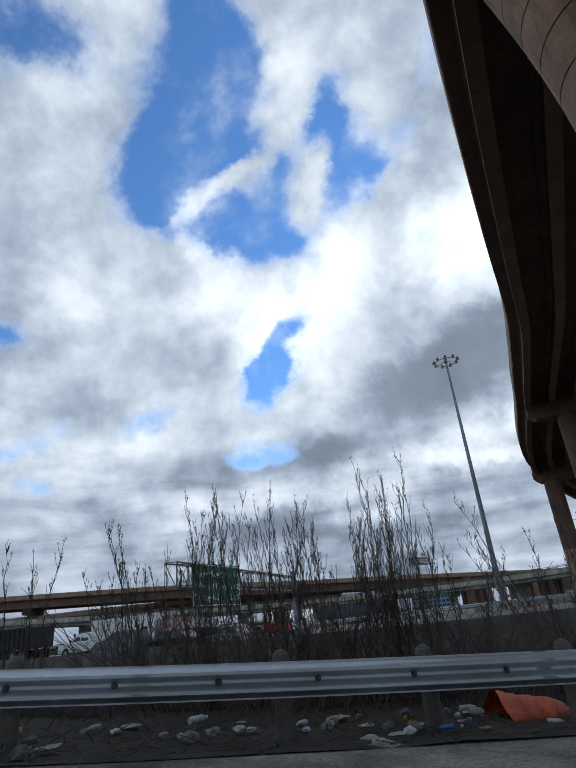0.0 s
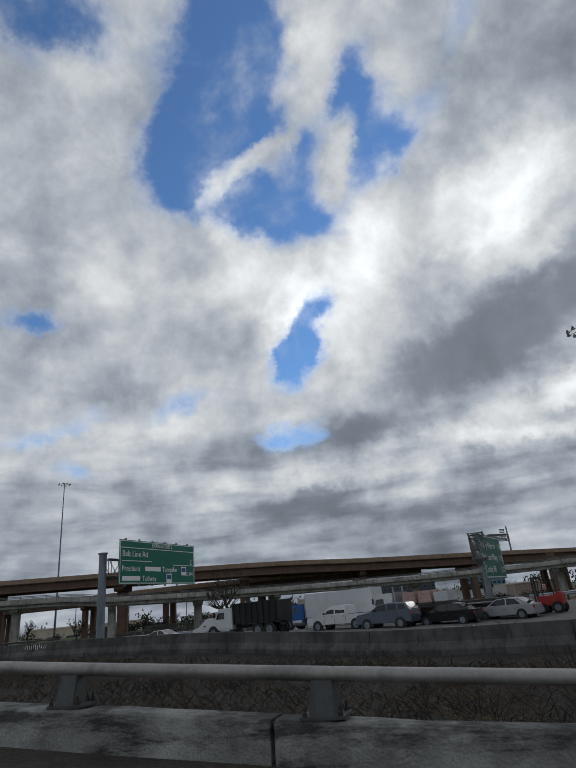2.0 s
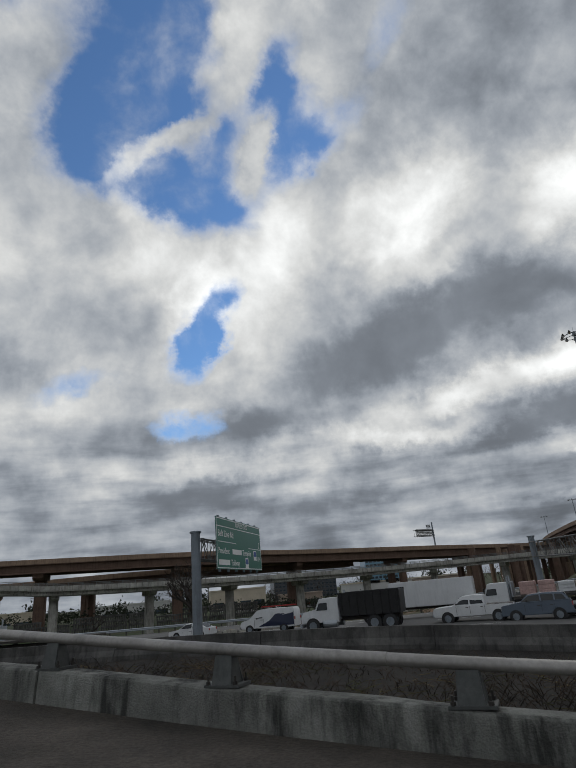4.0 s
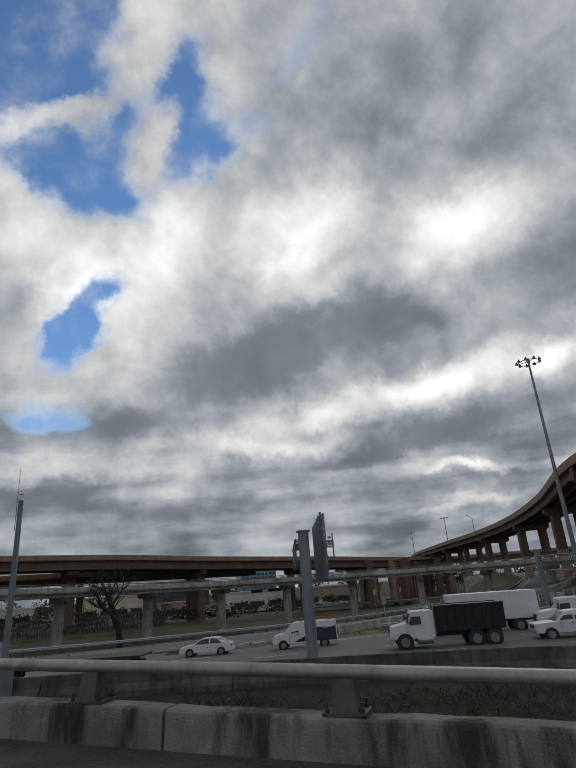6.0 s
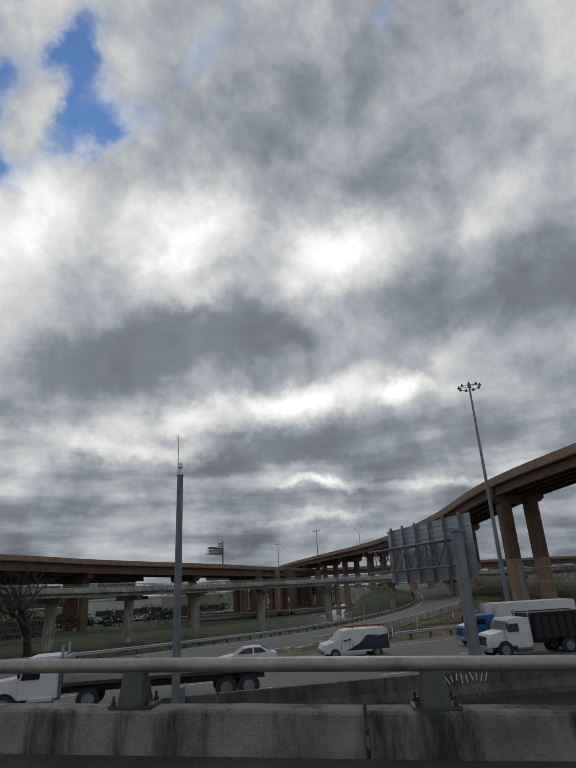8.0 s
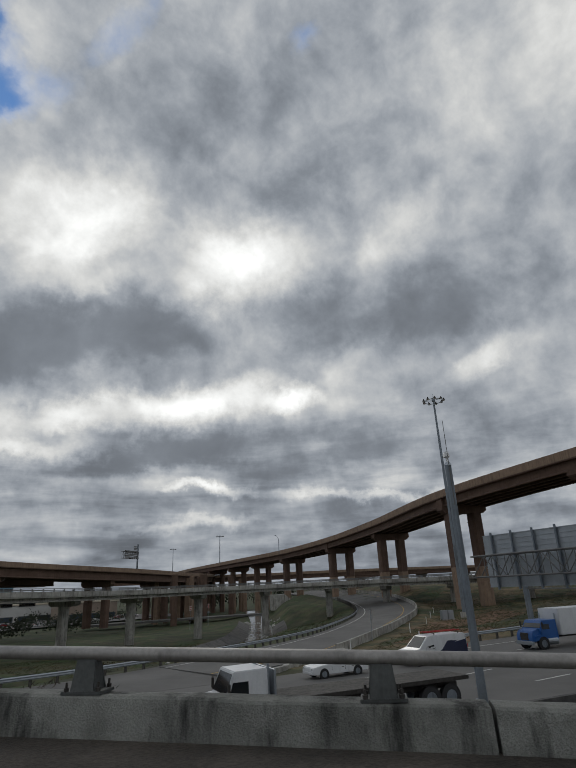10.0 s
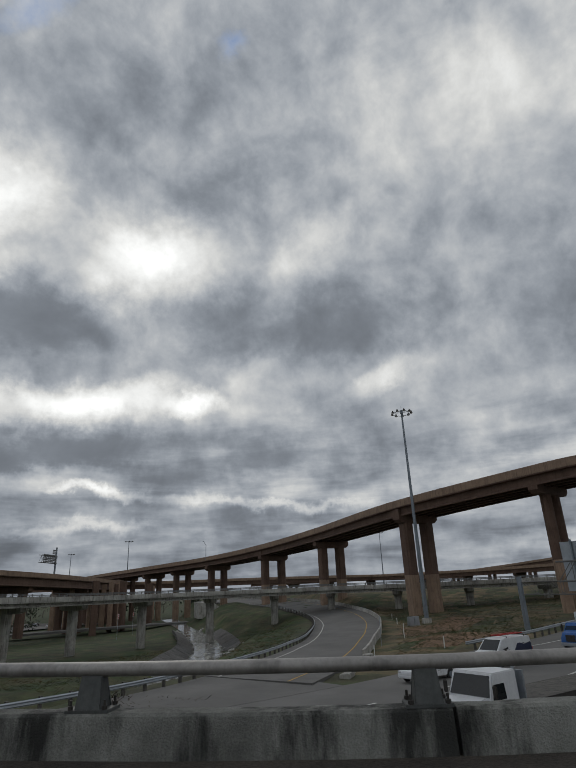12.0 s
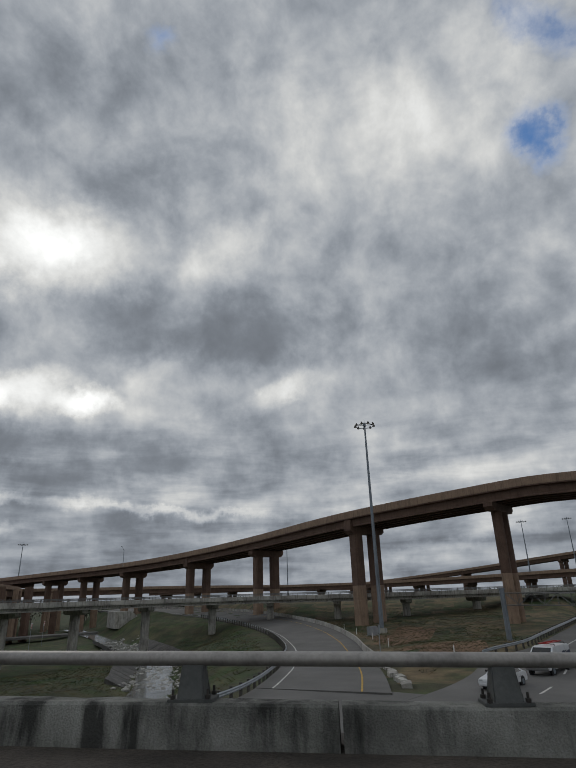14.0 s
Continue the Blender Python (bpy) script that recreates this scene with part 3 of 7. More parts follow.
lanes = [a.lerp(b, k / 6) for a, b in zip([along(high_near, length(high_near) * i / 90)[0] for i in range(91)], [along(high_far, length(high_far) * i / 90)[0] for i in range(91)]) for k in range(7)]
ll = [p for p in loop_left if p.x > -36]
loops = [a.lerp(b, k / 4) for a, b in zip([along(loop_right, length(loop_right) * i / 50)[0] for i in range(51)], [along(ll, length(ll) * i / 50)[0] for i in range(51)]) for k in range(5)]
merge = [a.lerp(nearest_far, k / 3) for a in loop_left if -110 < a.x < -34 for nearest_far in [min(high_far, key=lambda p: (p - a).length)] for k in range(4)]
sheds = spline(CREEK, 3)
ramp_floor = [p + Vector((-n.x * u, -n.y * u, -0.46)) for p, n in list(zip(guard, sides(guard)))[::2] for u in (-1, 1, 3)]


def terrain(x, y):
    z = ground_height(x, y)
    if -140 < x < 180 and -40 < y < 250:
        for pts, r0, r1, drop in ((lanes, 2.6, 7, 0.18), (loops, 1.8, 6, 0.15), (merge, 3.0, 6, 0.2)):
            d, pz = nearest(pts, x, y)
            k = min(1, max(0, (math.sqrt(d) - r0) / (r1 - r0)))
            z = (pz - drop) * (1 - k) + z * k
        d, pz = nearest(sheds, x, y)
        k = min(1, max(0, (math.sqrt(d) - 2.5) / 6.0))
        z = min(z, pz * (1 - k) + z * k)
        if x > -9 and y < 12:
            d, pz = nearest(ramp_floor, x, y)
            k = min(1, max(0, (math.sqrt(d) - 1.6) / 3.0))
            z = (pz - 0.1) * (1 - k) + z * k
    return z


def strip(name, left, right, mat, n, lift, label, skirt=0.6):
    """A road slab between two edge lines."""
    bm = B()
    a, b = length(left), length(right)
    rows = []
    for i in range(n + 1):
        p, q = along(left, a * i / n)[0], along(right, b * i / n)[0]
        row = [p + Vector((0, 0, lift - skirt))] + [p.lerp(q, k / 6) + Vector((0, 0, lift)) for k in range(7)] + [q + Vector((0, 0, lift - skirt))]
        rows.append([bm.verts.new(v) for v in row])
    for r, s in zip(rows, rows[1:]):
        for k in range(8):
            bm.faces.new((r[k], r[k + 1], s[k + 1], s[k]))
    bm.faces.new(rows[0])
    bm.faces.new(rows[-1][::-1])
    ob = part(name, bm, mat)
    return tagged(ob, label, "road", kind="structure")


def line_paint(name, left, right, at, mat, label, dash=0.0, gap=0.0, width=0.14, s0=0.0, s1=1.0, lift=0.02):
    bm = B()
    a, b = length(left), length(right)
    n = int(a)
    pts = [along(left, a * i / n)[0].lerp(along(right, b * i / n)[0], at) + Vector((0, 0, lift)) for i in range(int(n * s0), int(n * s1))]
    s, total = 0.0, length(pts)
    while s < total - 1:
        e = min(total, s + (dash or 2.0))
        p, d = along(pts, s)
        q, d2 = along(pts, e)
        u, w = Vector((d.y, -d.x, 0)) * width / 2, Vector((d2.y, -d2.x, 0)) * width / 2
        bm.faces.new([bm.verts.new(v) for v in (p - u, p + u, q + w, q - w)])
        s = e + gap
    return tagged(part(name, bm, mat), label, "road marking", kind="structure")


GRID = []


def surface(x, y):
    """Height of the finished ground mesh at a place."""
    xs, ys, hs = GRID
    i = max(k for k in range(len(xs) - 1) if xs[k] <= x)
    j = max(k for k in range(len(ys) - 1) if ys[k] <= y)
    u, v, m = (x - xs[i]) / (xs[i + 1] - xs[i]), (y - ys[j]) / (ys[j + 1] - ys[j]), len(ys)
    a = hs[i * m + j] * (1 - v) + hs[i * m + j + 1] * v
    b = hs[(i + 1) * m + j] * (1 - v) + hs[(i + 1) * m + j + 1] * v
    return a * (1 - u) + b * u


def build_ground():
    xs = [-1500, -800, -500, -300, -200, -160] + [-140 + 2.5 * i for i in range(109)] + [135 + 5 * i for i in range(12)] + [200, 240, 320, 500, 900, 1600]
    ys = [-1200, -500, -200, -80, -40, -20] + [-10 + 2.5 * i for i in range(69)] + [165 + 6 * i for i in range(16)] + [265, 300, 380, 500, 700, 1100, 1800]
    verts, faces = [], []
    for x in xs:
        for y in ys:
            verts.append((x, y, terrain(x, y) + 0.13 * noise.noise((x * 0.35, y * 0.35, 0)) + 0.06 * noise.noise((x * 1.1, y * 1.1, 3))))
    m = len(ys)
    GRID.extend((xs, ys, [v[2] for v in verts]))
    for i in range(len(xs) - 1):
        for j in range(m - 1):
            faces.append((i * m + j, (i + 1) * m + j, (i + 1) * m + j + 1, i * m + j + 1))
    me = bpy.data.meshes.new("ground")
    me.from_pydata(verts, [], faces)
    for mat in (M_GRASS, M_LEAFMOULD, M_DIRT, M_STRAW):
        me.materials.append(mat)
    for f in me.polygons:
        x, y = f.center.x, f.center.y
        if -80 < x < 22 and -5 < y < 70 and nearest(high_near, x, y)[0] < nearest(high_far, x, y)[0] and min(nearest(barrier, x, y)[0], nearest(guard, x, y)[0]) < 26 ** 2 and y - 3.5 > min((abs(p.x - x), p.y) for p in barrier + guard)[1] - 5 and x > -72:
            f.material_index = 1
        elif min(((x + 3) / 10) ** 2 + ((y - 67) / 4.5) ** 2, ((x - 20) / 17) ** 2 + ((y - 74.5) / 4.5) ** 2) + 0.7 * noise.noise((x * 0.3, y * 0.4, 9)) < 1:
            f.material_index = 2
        elif -30 < x < 130 and 40 < y < loop_right[near_index(loop_right, x, y)].y and nearest(high_far, x, y)[0] < nearest(high_near, x, y)[0] and noise.noise((x * 0.07, y * 0.11, 4)) + 0.5 * noise.noise((x * 0.3, y * 0.3, 8)) > -0.22:
            f.material_index = 3
    me.polygons.foreach_set("use_smooth", [True] * len(me.polygons))
    tagged(new("ground", me), "patchy green and straw-brown winter grass ground", "ground", kind="structure")


build_ground()
strip("highway_road", high_near, high_far, M_ASPHALT, 120, 0.0, "worn grey concrete highway with white lane lines")
strip("loop_road", ll, loop_right, M_ASPHALT, 60, 0.04, "grey concrete loop ramp curving up under the bridges")
ml = [p for p in loop_left if p.x <= -30]
mr = [min(high_far, key=lambda p: (p - a).length).copy() for a in ml]
strip("merge_road", ml, mr, M_ASPHALT, 40, 0.012, "grey concrete merge lane beside the highway")
for at, dash, gap, s0, s1 in ((0.10, 0, 0, 0, 1), (0.30, 3.0, 6.0, 0, 1), (0.50, 3.0, 6.0, 0.02, 1), (0.70, 3.0, 6.0, 0.01, 1), (0.88, 0, 0, 0.42, 1)):
    line_paint("lane_line", high_near, high_far, at, M_LINE, "worn white lane line on the highway", dash, gap, 0.16, s0, s1)
line_paint("edge_line", ll, loop_right, 0.14, M_LINE, "white edge line on the loop ramp", lift=0.06)
line_paint("edge_line", ll, loop_right, 0.80, M_YELLOW, "faded yellow edge line on the loop ramp", lift=0.06)
water = [p + Vector((0, 0, 0.3)) for p in creek]
tagged(part("creek_water", sweep(B(), water, [(-2.9, 0.0), (2.7, 0.0)], False), M_WATER), "shallow pale water in the stony creek", "water", kind="structure")

# ---------------------------------------------------------------- bridges


def flyover(name, line, mat, edge, width, depth, label, girders=4, rails=0.0, wall=0.75):
    top = empty(name, label, "bridge")
    h = width / 2
    part("deck", sweep(B(), line, [(-h, -0.05), (h, -0.05), (h, -0.32), (-h, -0.32)]), mat, top)
    for s in (-1, 1):
        part("parapet", sweep(B(), line, [(s * (h + 0.02), -0.42), (s * (h + 0.02), wall), (s * (h - 0.25), wall), (s * (h - 0.42), 0.0), (s * (h - 0.42), -0.42)]), edge, top)
        part("deck_edge", sweep(B(), line, [(s * (h - 0.02), -0.43), (s * (h - 0.02), -0.62), (s * (h - 0.9), -0.62), (s * (h - 0.9), -0.43)]), mat, top)
    for k in range(girders):
        u = -h + 1.0 + (width - 2.0) * k / (girders - 1)
        part("girder", sweep(B(), line, [(u - 0.42, -0.33), (u + 0.42, -0.33), (u + 0.42, -0.55), (u + 0.12, -0.75), (u + 0.12, -depth + 0.35), (u + 0.33, -depth + 0.2), (u + 0.33, -depth), (u - 0.33, -depth), (u - 0.33, -depth + 0.2), (u - 0.12, -depth + 0.35), (u - 0.12, -0.75), (u - 0.42, -0.55)]), mat, top)
    if rails:
        for s in (-1, 1):
            for up in (0.22, 0.45):
                part("handrail", sweep(B(), line, [(s * h - 0.06, wall + up), (s * h + 0.06, wall + up), (s * h + 0.06, wall + up + 0.09), (s * h - 0.06, wall + up + 0.09)]), M_STEELD, top)
        me = mesh_of("rail_post", box(B(), 0.16, 0.14, 0.5, (0, 0, 0.25)), M_STEELD)
        s = 60.0
        while s < length(line) - 20:
            p, d = along(line, s)
            n = Vector((d.y, -d.x, 0)).normalized()
            for k in (-1, 1):
                piece("rail_post", me, top, Matrix.Translation(p + n * k * h + Vector((0, 0, wall))) @ Matrix.Rotation(math.atan2(d.y, d.x), 4, "Z"))
            s += 2.4
    return top


def column_mesh(bm, p, w, z0, z1, turn, lift=1.5, round_=0.0):
    """An eight-sided column cast in lifts, with a fine joint between them."""
    c = w * 0.16
    ring = [(w / 2, w / 2 - c), (w / 2 - c, w / 2), (c - w / 2, w / 2), (-w / 2, w / 2 - c), (-w / 2, c - w / 2), (c - w / 2, -w / 2), (w / 2 - c, -w / 2), (w / 2, c - w / 2)]
    if round_:
        ring = [(w / 2 * math.cos(a * math.tau / 20), w / 2 * math.sin(a * math.tau / 20)) for a in range(20)]
    n = max(1, round((z1 - z0) / lift))
    m = Matrix.Translation(p) @ Matrix.Rotation(turn, 4, "Z")
    rows = []
    for i in range(n):
        a, b = z0 + (z1 - z0) * i / n, z0 + (z1 - z0) * (i + 1) / n
        for z, k in ((a, 0.965), (a + 0.025, 1.0), (b - 0.025, 1.0), (b, 0.965)):
            rows.append([bm.verts.new(m @ Vector((x * k, y * k, z))) for x, y in ring])
    for r, s in zip(rows, rows[1:]):
        for i in range(len(ring)):
            j = (i + 1) % len(ring)
            bm.faces.new((r[i], r[j], s[j], s[i]))
    bm.faces.new(rows[0][::-1])
    bm.faces.new(rows[-1])
    return bm


def pier(top, place, heading, z0, z1, gap, width, cap_length, mat, low_mat=None, drop=2.1, share=0.45, cap_depth=1.2, round_=0):
    right = Vector((heading.y, -heading.x, 0)).normalized()
    turn = math.atan2(right.y, right.x)
    zc = z1 - drop
    h = cap_length / 2
    bm = B()
    prof = [(-h, 0), (h, 0), (h, -cap_depth * 0.62), (h - 0.8, -cap_depth), (0.8 - h, -cap_depth), (-h, -cap_depth * 0.62)]
    rows = [[bm.verts.new(Matrix.Rotation(turn, 4, "Z") @ Vector((u, k, v)) + Vector((place.x, place.y, zc))) for u, v in prof] for k in (-width * 0.45, width * 0.45)]
    for i in range(6):
        bm.faces.new((rows[0][i], rows[0][(i + 1) % 6], rows[1][(i + 1) % 6], rows[1][i]))
    bm.faces.new(rows[0])
    bm.faces.new(rows[1][::-1])
    part("cap", bm, mat, top)
    # a shear block at each end of the cap
    for s in (-1, 1):
        q = place + right * s * (h - 0.35)
        part("end_block", box(B(), 0.5, width * 0.8, drop - 0.7, (q.x, q.y, zc + (drop - 0.7) / 2), turn), mat, top)
    for s in ((-1, 1) if gap else (0,)):
        q = Vector((place.x, place.y, 0)) + right * gap * s / 2
        zm = z0 + (zc - cap_depth - z0) * share
        part("column", column_mesh(B(), q, width, max(zm, z0 - 1.2), zc - cap_depth + 0.05, turn, round_=round_), mat, top)
        if share > 0:
            part("column_base", column_mesh(B(), q, width * 1.003, z0 - 1.5, zm, turn, round_=round_), low_mat or mat, top)


f_long = flyover("flyover_bridge", fly_long, M_BROWN, M_TAN, 15.0, 2.9, "long brown-painted concrete flyover on brown piers", 5, wall=0.85)
f_side = flyover("flyover_bridge", fly_side, M_BROWN, M_TAN, 10.5, 2.3, "lower brown-painted ramp bridge joining the flyover", 3, wall=1.0)
f_high = flyover("flyover_bridge", fly_high, M_BROWN, M_TAN, 12.0, 2.3, "tall brown-painted curving flyover on paired columns", 5, wall=1.0)
f_white = flyover("viaduct", viaduct, M_OLD, M_OLD, 10.0, 1.3, "old weathered grey-white concrete viaduct with steel railing", 5, rails=1, wall=0.3)
f_low = flyover("flyover_bridge", spline(FAR_LOW, 6), M_BROWN, M_TAN, 14.0, 2.5, "distant low brown highway bridge", 3, wall=1.0)
f_far = flyover("flyover_bridge", spline(FAR_HIGH, 6), M_BROWN, M_TAN, 11.0, 2.4, "distant brown ramp bridge climbing to one side", 3, wall=1.0)

for x, y, z0, cap, gap, width, rnd in ((34.5, 56, 0, 21.5, 3.0, 1.9, 1), (46.8, 84, -0.8, 20.2, 5.6, 2.4, 0), (74, 116.8, 1.4, 18.5, 5.6, 2.3, 0), (92.7, 146.8, 2, 17.3, 6.4, 2.3, 0), (110, 182, -1, 16.2, 5.6, 2.3, 0), (123, 210, -3, 15.8, 5.6, 2.2, 0), (135, 237, -4, 15.6, 5.6, 2.2, 0), (152, 270, -4, 15.7, 5.6, 2.2, 0), (170, 303, -4, 15.8, 5.6, 2.2, 0)):
    i = near_index(fly_high, x, y)
    p, d = fly_high[i], (fly_high[i + 1] - fly_high[i]).normalized()
    pier(f_high, Vector((x, y, 0)), d, z0, p.z, gap, width, 10.6, M_BROWN, M_TAN, share=0.45, drop=p.z - cap, round_=rnd, cap_depth=1.7)
# the stout round column beside the ramp, cast in rings and flaring to its head
bm = B()
rings = []
for k in range(17):
    za, zb = -1.5 + 1.2 * k, -0.3 + 1.2 * k
    for z, pinch in ((za, 0.955), (za + 0.018, 0.96), (za + 0.024, 1.0), (zb - 0.024, 1.0), (zb - 0.018, 0.96), (zb, 0.955)):
        r = (1.5 + 1.1 * max(0.0, (z - 10.5) / 8.4) ** 1.4) * pinch
        rings.append([bm.verts.new((8.9 + r * math.cos(a * math.tau / 72), 8.1 + r * math.sin(a * math.tau / 72), z)) for a in range(72)])
for p, q in zip(rings, rings[1:]):
    for a in range(72):
        bm.faces.new((p[a], p[(a + 1) % 72], q[(a + 1) % 72], q[a]))
bm.faces.new(rings[0][::-1])
bm.faces.new(rings[-1])
part("column", bm, M_COLUMN, f_high, "tan round column with ring joints")
i0 = near_index(fly_long, -40, 182)
for k in range(-4, 9):
    s = length(fly_long[:i0 + 1]) + k * 38.5
    if 0 < s < length(fly_long) - 2:
        p, d = along(fly_long, s)
        pier(f_long, p, d, -3.5, p.z, 0 if k in (0, -1) else 7.0, 3.1 if k in (0, -1) else 2.2, 12.0, M_BROWN, M_TAN, 2.9, 0.0, 1.7)
for k in range(6):
    p, d = along(fly_side, 20 + 34 * k)
    pier(f_side, p, d, -3.0, p.z, 5.0, 1.9, 9.0, M_BROWN, M_TAN, 2.3, 0.0, 1.5)
for line, top, step in ((spline(FAR_LOW, 6), f_low, 34), (spline(FAR_HIGH, 6), f_far, 36)):
    s = 14.0
    while s < length(line):
        p, d = along(line, s)
        pier(top, p, d, 1.0, p.z, 6.0, 2.1, 10.5, M_BROWN, M_TAN, 2.5, 0.3, 1.6)
        s += step
for x, y, z in VIADUCT[1:-3]:
    i = near_index(viaduct, x, y)
    d = (viaduct[i + 1] - viaduct[i]).normalized()
    pier(f_white, Vector((x, y, 0)), d, terrain(x, y), viaduct[i].z, 0, 1.6, 6.4, M_OLD, None, 1.3, 0, 0.9)
# a thicket of piers of the interchange behind
thicket = empty("pier_group", "crowd of brown bridge columns under the far interchange", "bridge columns")
random.seed(5)
for k in range(40):
    x = 60 + random.uniform(0, 105)
    y = 180 + (x - 60) * 0.9 + random.uniform(-12, 45)
    w = random.uniform(1.4, 2.2)
    part("column", column_mesh(B(), Vector((x, y, 0)), w, -5.5, random.uniform(11.0, 12.0), random.uniform(0, 1), 3.0), random.choice((M_BROWN, M_BROWN, M_TAN)), thicket)
far_deck = spline([(120, 330, 13.5), (180, 270, 13.0), (230, 232, 13.2), (300, 190, 13), (380, 150, 12.5)], 8)
flyover("flyover_bridge", far_deck, M_BROWN, M_TAN, 16.0, 2.6, "distant brown bridge deck behind the interchange", 3, wall=1.0)
abutment = empty("abutment", "sloping grey concrete abutment under the far bridge", "abutment", (92, 172, 0), 0.75)
bm = B()
rows = [[bm.verts.new(v) for v in ((k, 0, 3.4), (k, 5, 3.4), (k, 5, -1.5), (k, -6, -1.5))] for k in (-8, 8)]
for i in range(4):
    bm.faces.new((rows[0][i], rows[0][(i + 1) % 4], rows[1][(i + 1) % 4], rows[1][i]))
bm.faces.new(rows[0])
bm.faces.new(rows[1])
part("slope_paving", bm, M_OLD, abutment)

# ---------------------------------------------------------------- near ramp and its barrier
front = [Vector((24, 9.6, -0.6))] + [Vector((x, y + 0.16, z - 0.46)) for x, y, z in GUARD[:-2]]
deck_edge = spline([tuple(v) for v in front] + [tuple(p + Vector((0, 0, -0.31 * near_size(p.x)))) for p in spline(BARRIER[1:], 6)], 1.0)
bm = sweep(B(), deck_edge, [(0.45, 0.0), (0.45, -1.0), (-13, -1.0), (-13, 0.3), (-6, 0.1)])
tagged(part("ramp_road", bm, M_DECK), "dark asphalt deck of the curving ramp", "road", kind="structure")
bm = sweep(B(), [p + Vector((0, 0, -1.1)) for p in deck_edge if p.x < -30], [(-0.8, 0.0), (-0.8, -1.0), (-12.4, -1.0), (-12.4, 0.0)])
tagged(part("ramp_girders", bm, M_OLD), "grey concrete girders under the ramp deck", "bridge", kind="structure")
for s in (45, 65, 85):
    p, d = along(barrier, s)
    n = Vector((d.y, -d.x, 0)).normalized()
    for u in (3.5, 11):
        q = p - n * u
        tagged(part("ramp_column", column_mesh(B(), Vector((q.x, q.y, 0)), 1.2, -3, p.z - 2.2, 0), M_OLD), "grey concrete column under the ramp", "column", kind="structure")

parapet = empty("bridge_barrier", "stained low concrete parapet with a steel pipe rail", "barrier")
total = length(barrier)
seg = []
BLOCK = (0.8, 1.74)
joints = [1.76, 3.9]
while joints[-1] < total - 7:
    joints.append(joints[-1] + (6.4 if joints[-1] < 28 else 6.72))
joints.append(total)


def stretch(line, a, b, step=0.8):
    n = max(1, int((b - a) / step))
    return [along(line, a + (b - a) * i / n)[0] for i in range(n + 1)]


PROFILE = [(0.17, -0.33), (0.14, -0.03), (0.11, 0.0), (-0.11, 0.0), (-0.135, -0.02), (-0.14, -0.05), (-0.16, -0.33)]
for a, b in zip(joints, joints[1:]):
    if b - a > 0.5:
        pts = stretch(barrier, a + 0.012, b - 0.012, 0.25)
        bm = sweep(B(), pts, [(u * near_size(pts[0].x), v * near_size(pts[0].x)) for u, v in PROFILE])
        # slightly uneven casting
        for v in bm.verts:
            v.co += Vector((noise.noise(v.co * 0.9), noise.noise(v.co * 0.9 + Vector((7, 0, 0))), noise.noise(v.co * 0.9 + Vector((0, 9, 0))))) * 0.012
            v.co.z += 0.010 * min(0.0, noise.noise(v.co * 6.0) + 0.1) * 2
        part("parapet", bm, M_SCRAPED if a < 16 else M_BARRIER, parapet, "scraped whitish concrete" if a < 16 else "")
rail = [p + Vector((0, 0, 0.3 * near_size(p.x))) for p in barrier]
ELL = [(0.085 * math.cos(k * math.tau / 16), 0.055 * math.sin(k * math.tau / 16)) for k in range(16)]
s = BLOCK[1] + 0.02
while s < total - 1:
    e = min(total, s + 8.2)
    k = near_size(along(rail, s)[0].x)
    part("rail", sweep(B(), stretch(rail, s + 0.012, e - 0.012, 0.3), [(u * k, v * k) for u, v in ELL]), M_RAIL, parapet, smooth=True)
    part("rail_sleeve", sweep(B(), stretch(rail, max(s - 0.12, 0), s + 0.12, 0.1), [(u * k * 0.92, v * k * 0.92) for u, v in ELL]), M_RAIL, parapet, smooth=True)
    s = e


def post_mesh():
    bm = B()

    def plate(pts, t):
        r = [[bm.verts.new((x + k * t[0], y + k * t[1], z)) for x, y, z in pts] for k in (-0.5, 0.5)]
        n = len(pts)
        bm.faces.new(r[0])
        bm.faces.new(r[1][::-1])
        for i in range(n):
            bm.faces.new((r[0][i], r[0][(i + 1) % n], r[1][(i + 1) % n], r[1][i]))

    box(bm, 0.36, 0.24, 0.028, (0, 0, 0.014), bevel=0.004)
    # road-side face, tapering upward, and two webs behind it
    plate([(-0.115, -0.09, 0.028), (0.115, -0.09, 0.028), (0.085, -0.03, 0.262), (-0.085, -0.03, 0.262)], (0, 0.018))
    for x in (-0.1, 0.1):
        k = 0.8
        plate([(x, -0.085, 0.028), (x, 0.1, 0.028), (x * k, 0.05, 0.262), (x * k, -0.03, 0.262)], (0.016, 0))
    plate([(-0.1, 0.1, 0.028), (0.1, 0.1, 0.028), (0.08, 0.05, 0.262), (-0.08, 0.05, 0.262)], (0, 0.016))
    return mesh_of("post", bm, M_POST)


def bolt_mesh():
    bm = tube(B(), (0, 0, 0), (0, 0, 0.03), 0.022, n=6)
    tube(bm, (0, 0, 0.03), (0, 0, 0.07), 0.011, n=6)
    return mesh_of("anchor_bolt", bm, M_DARKSTEEL)


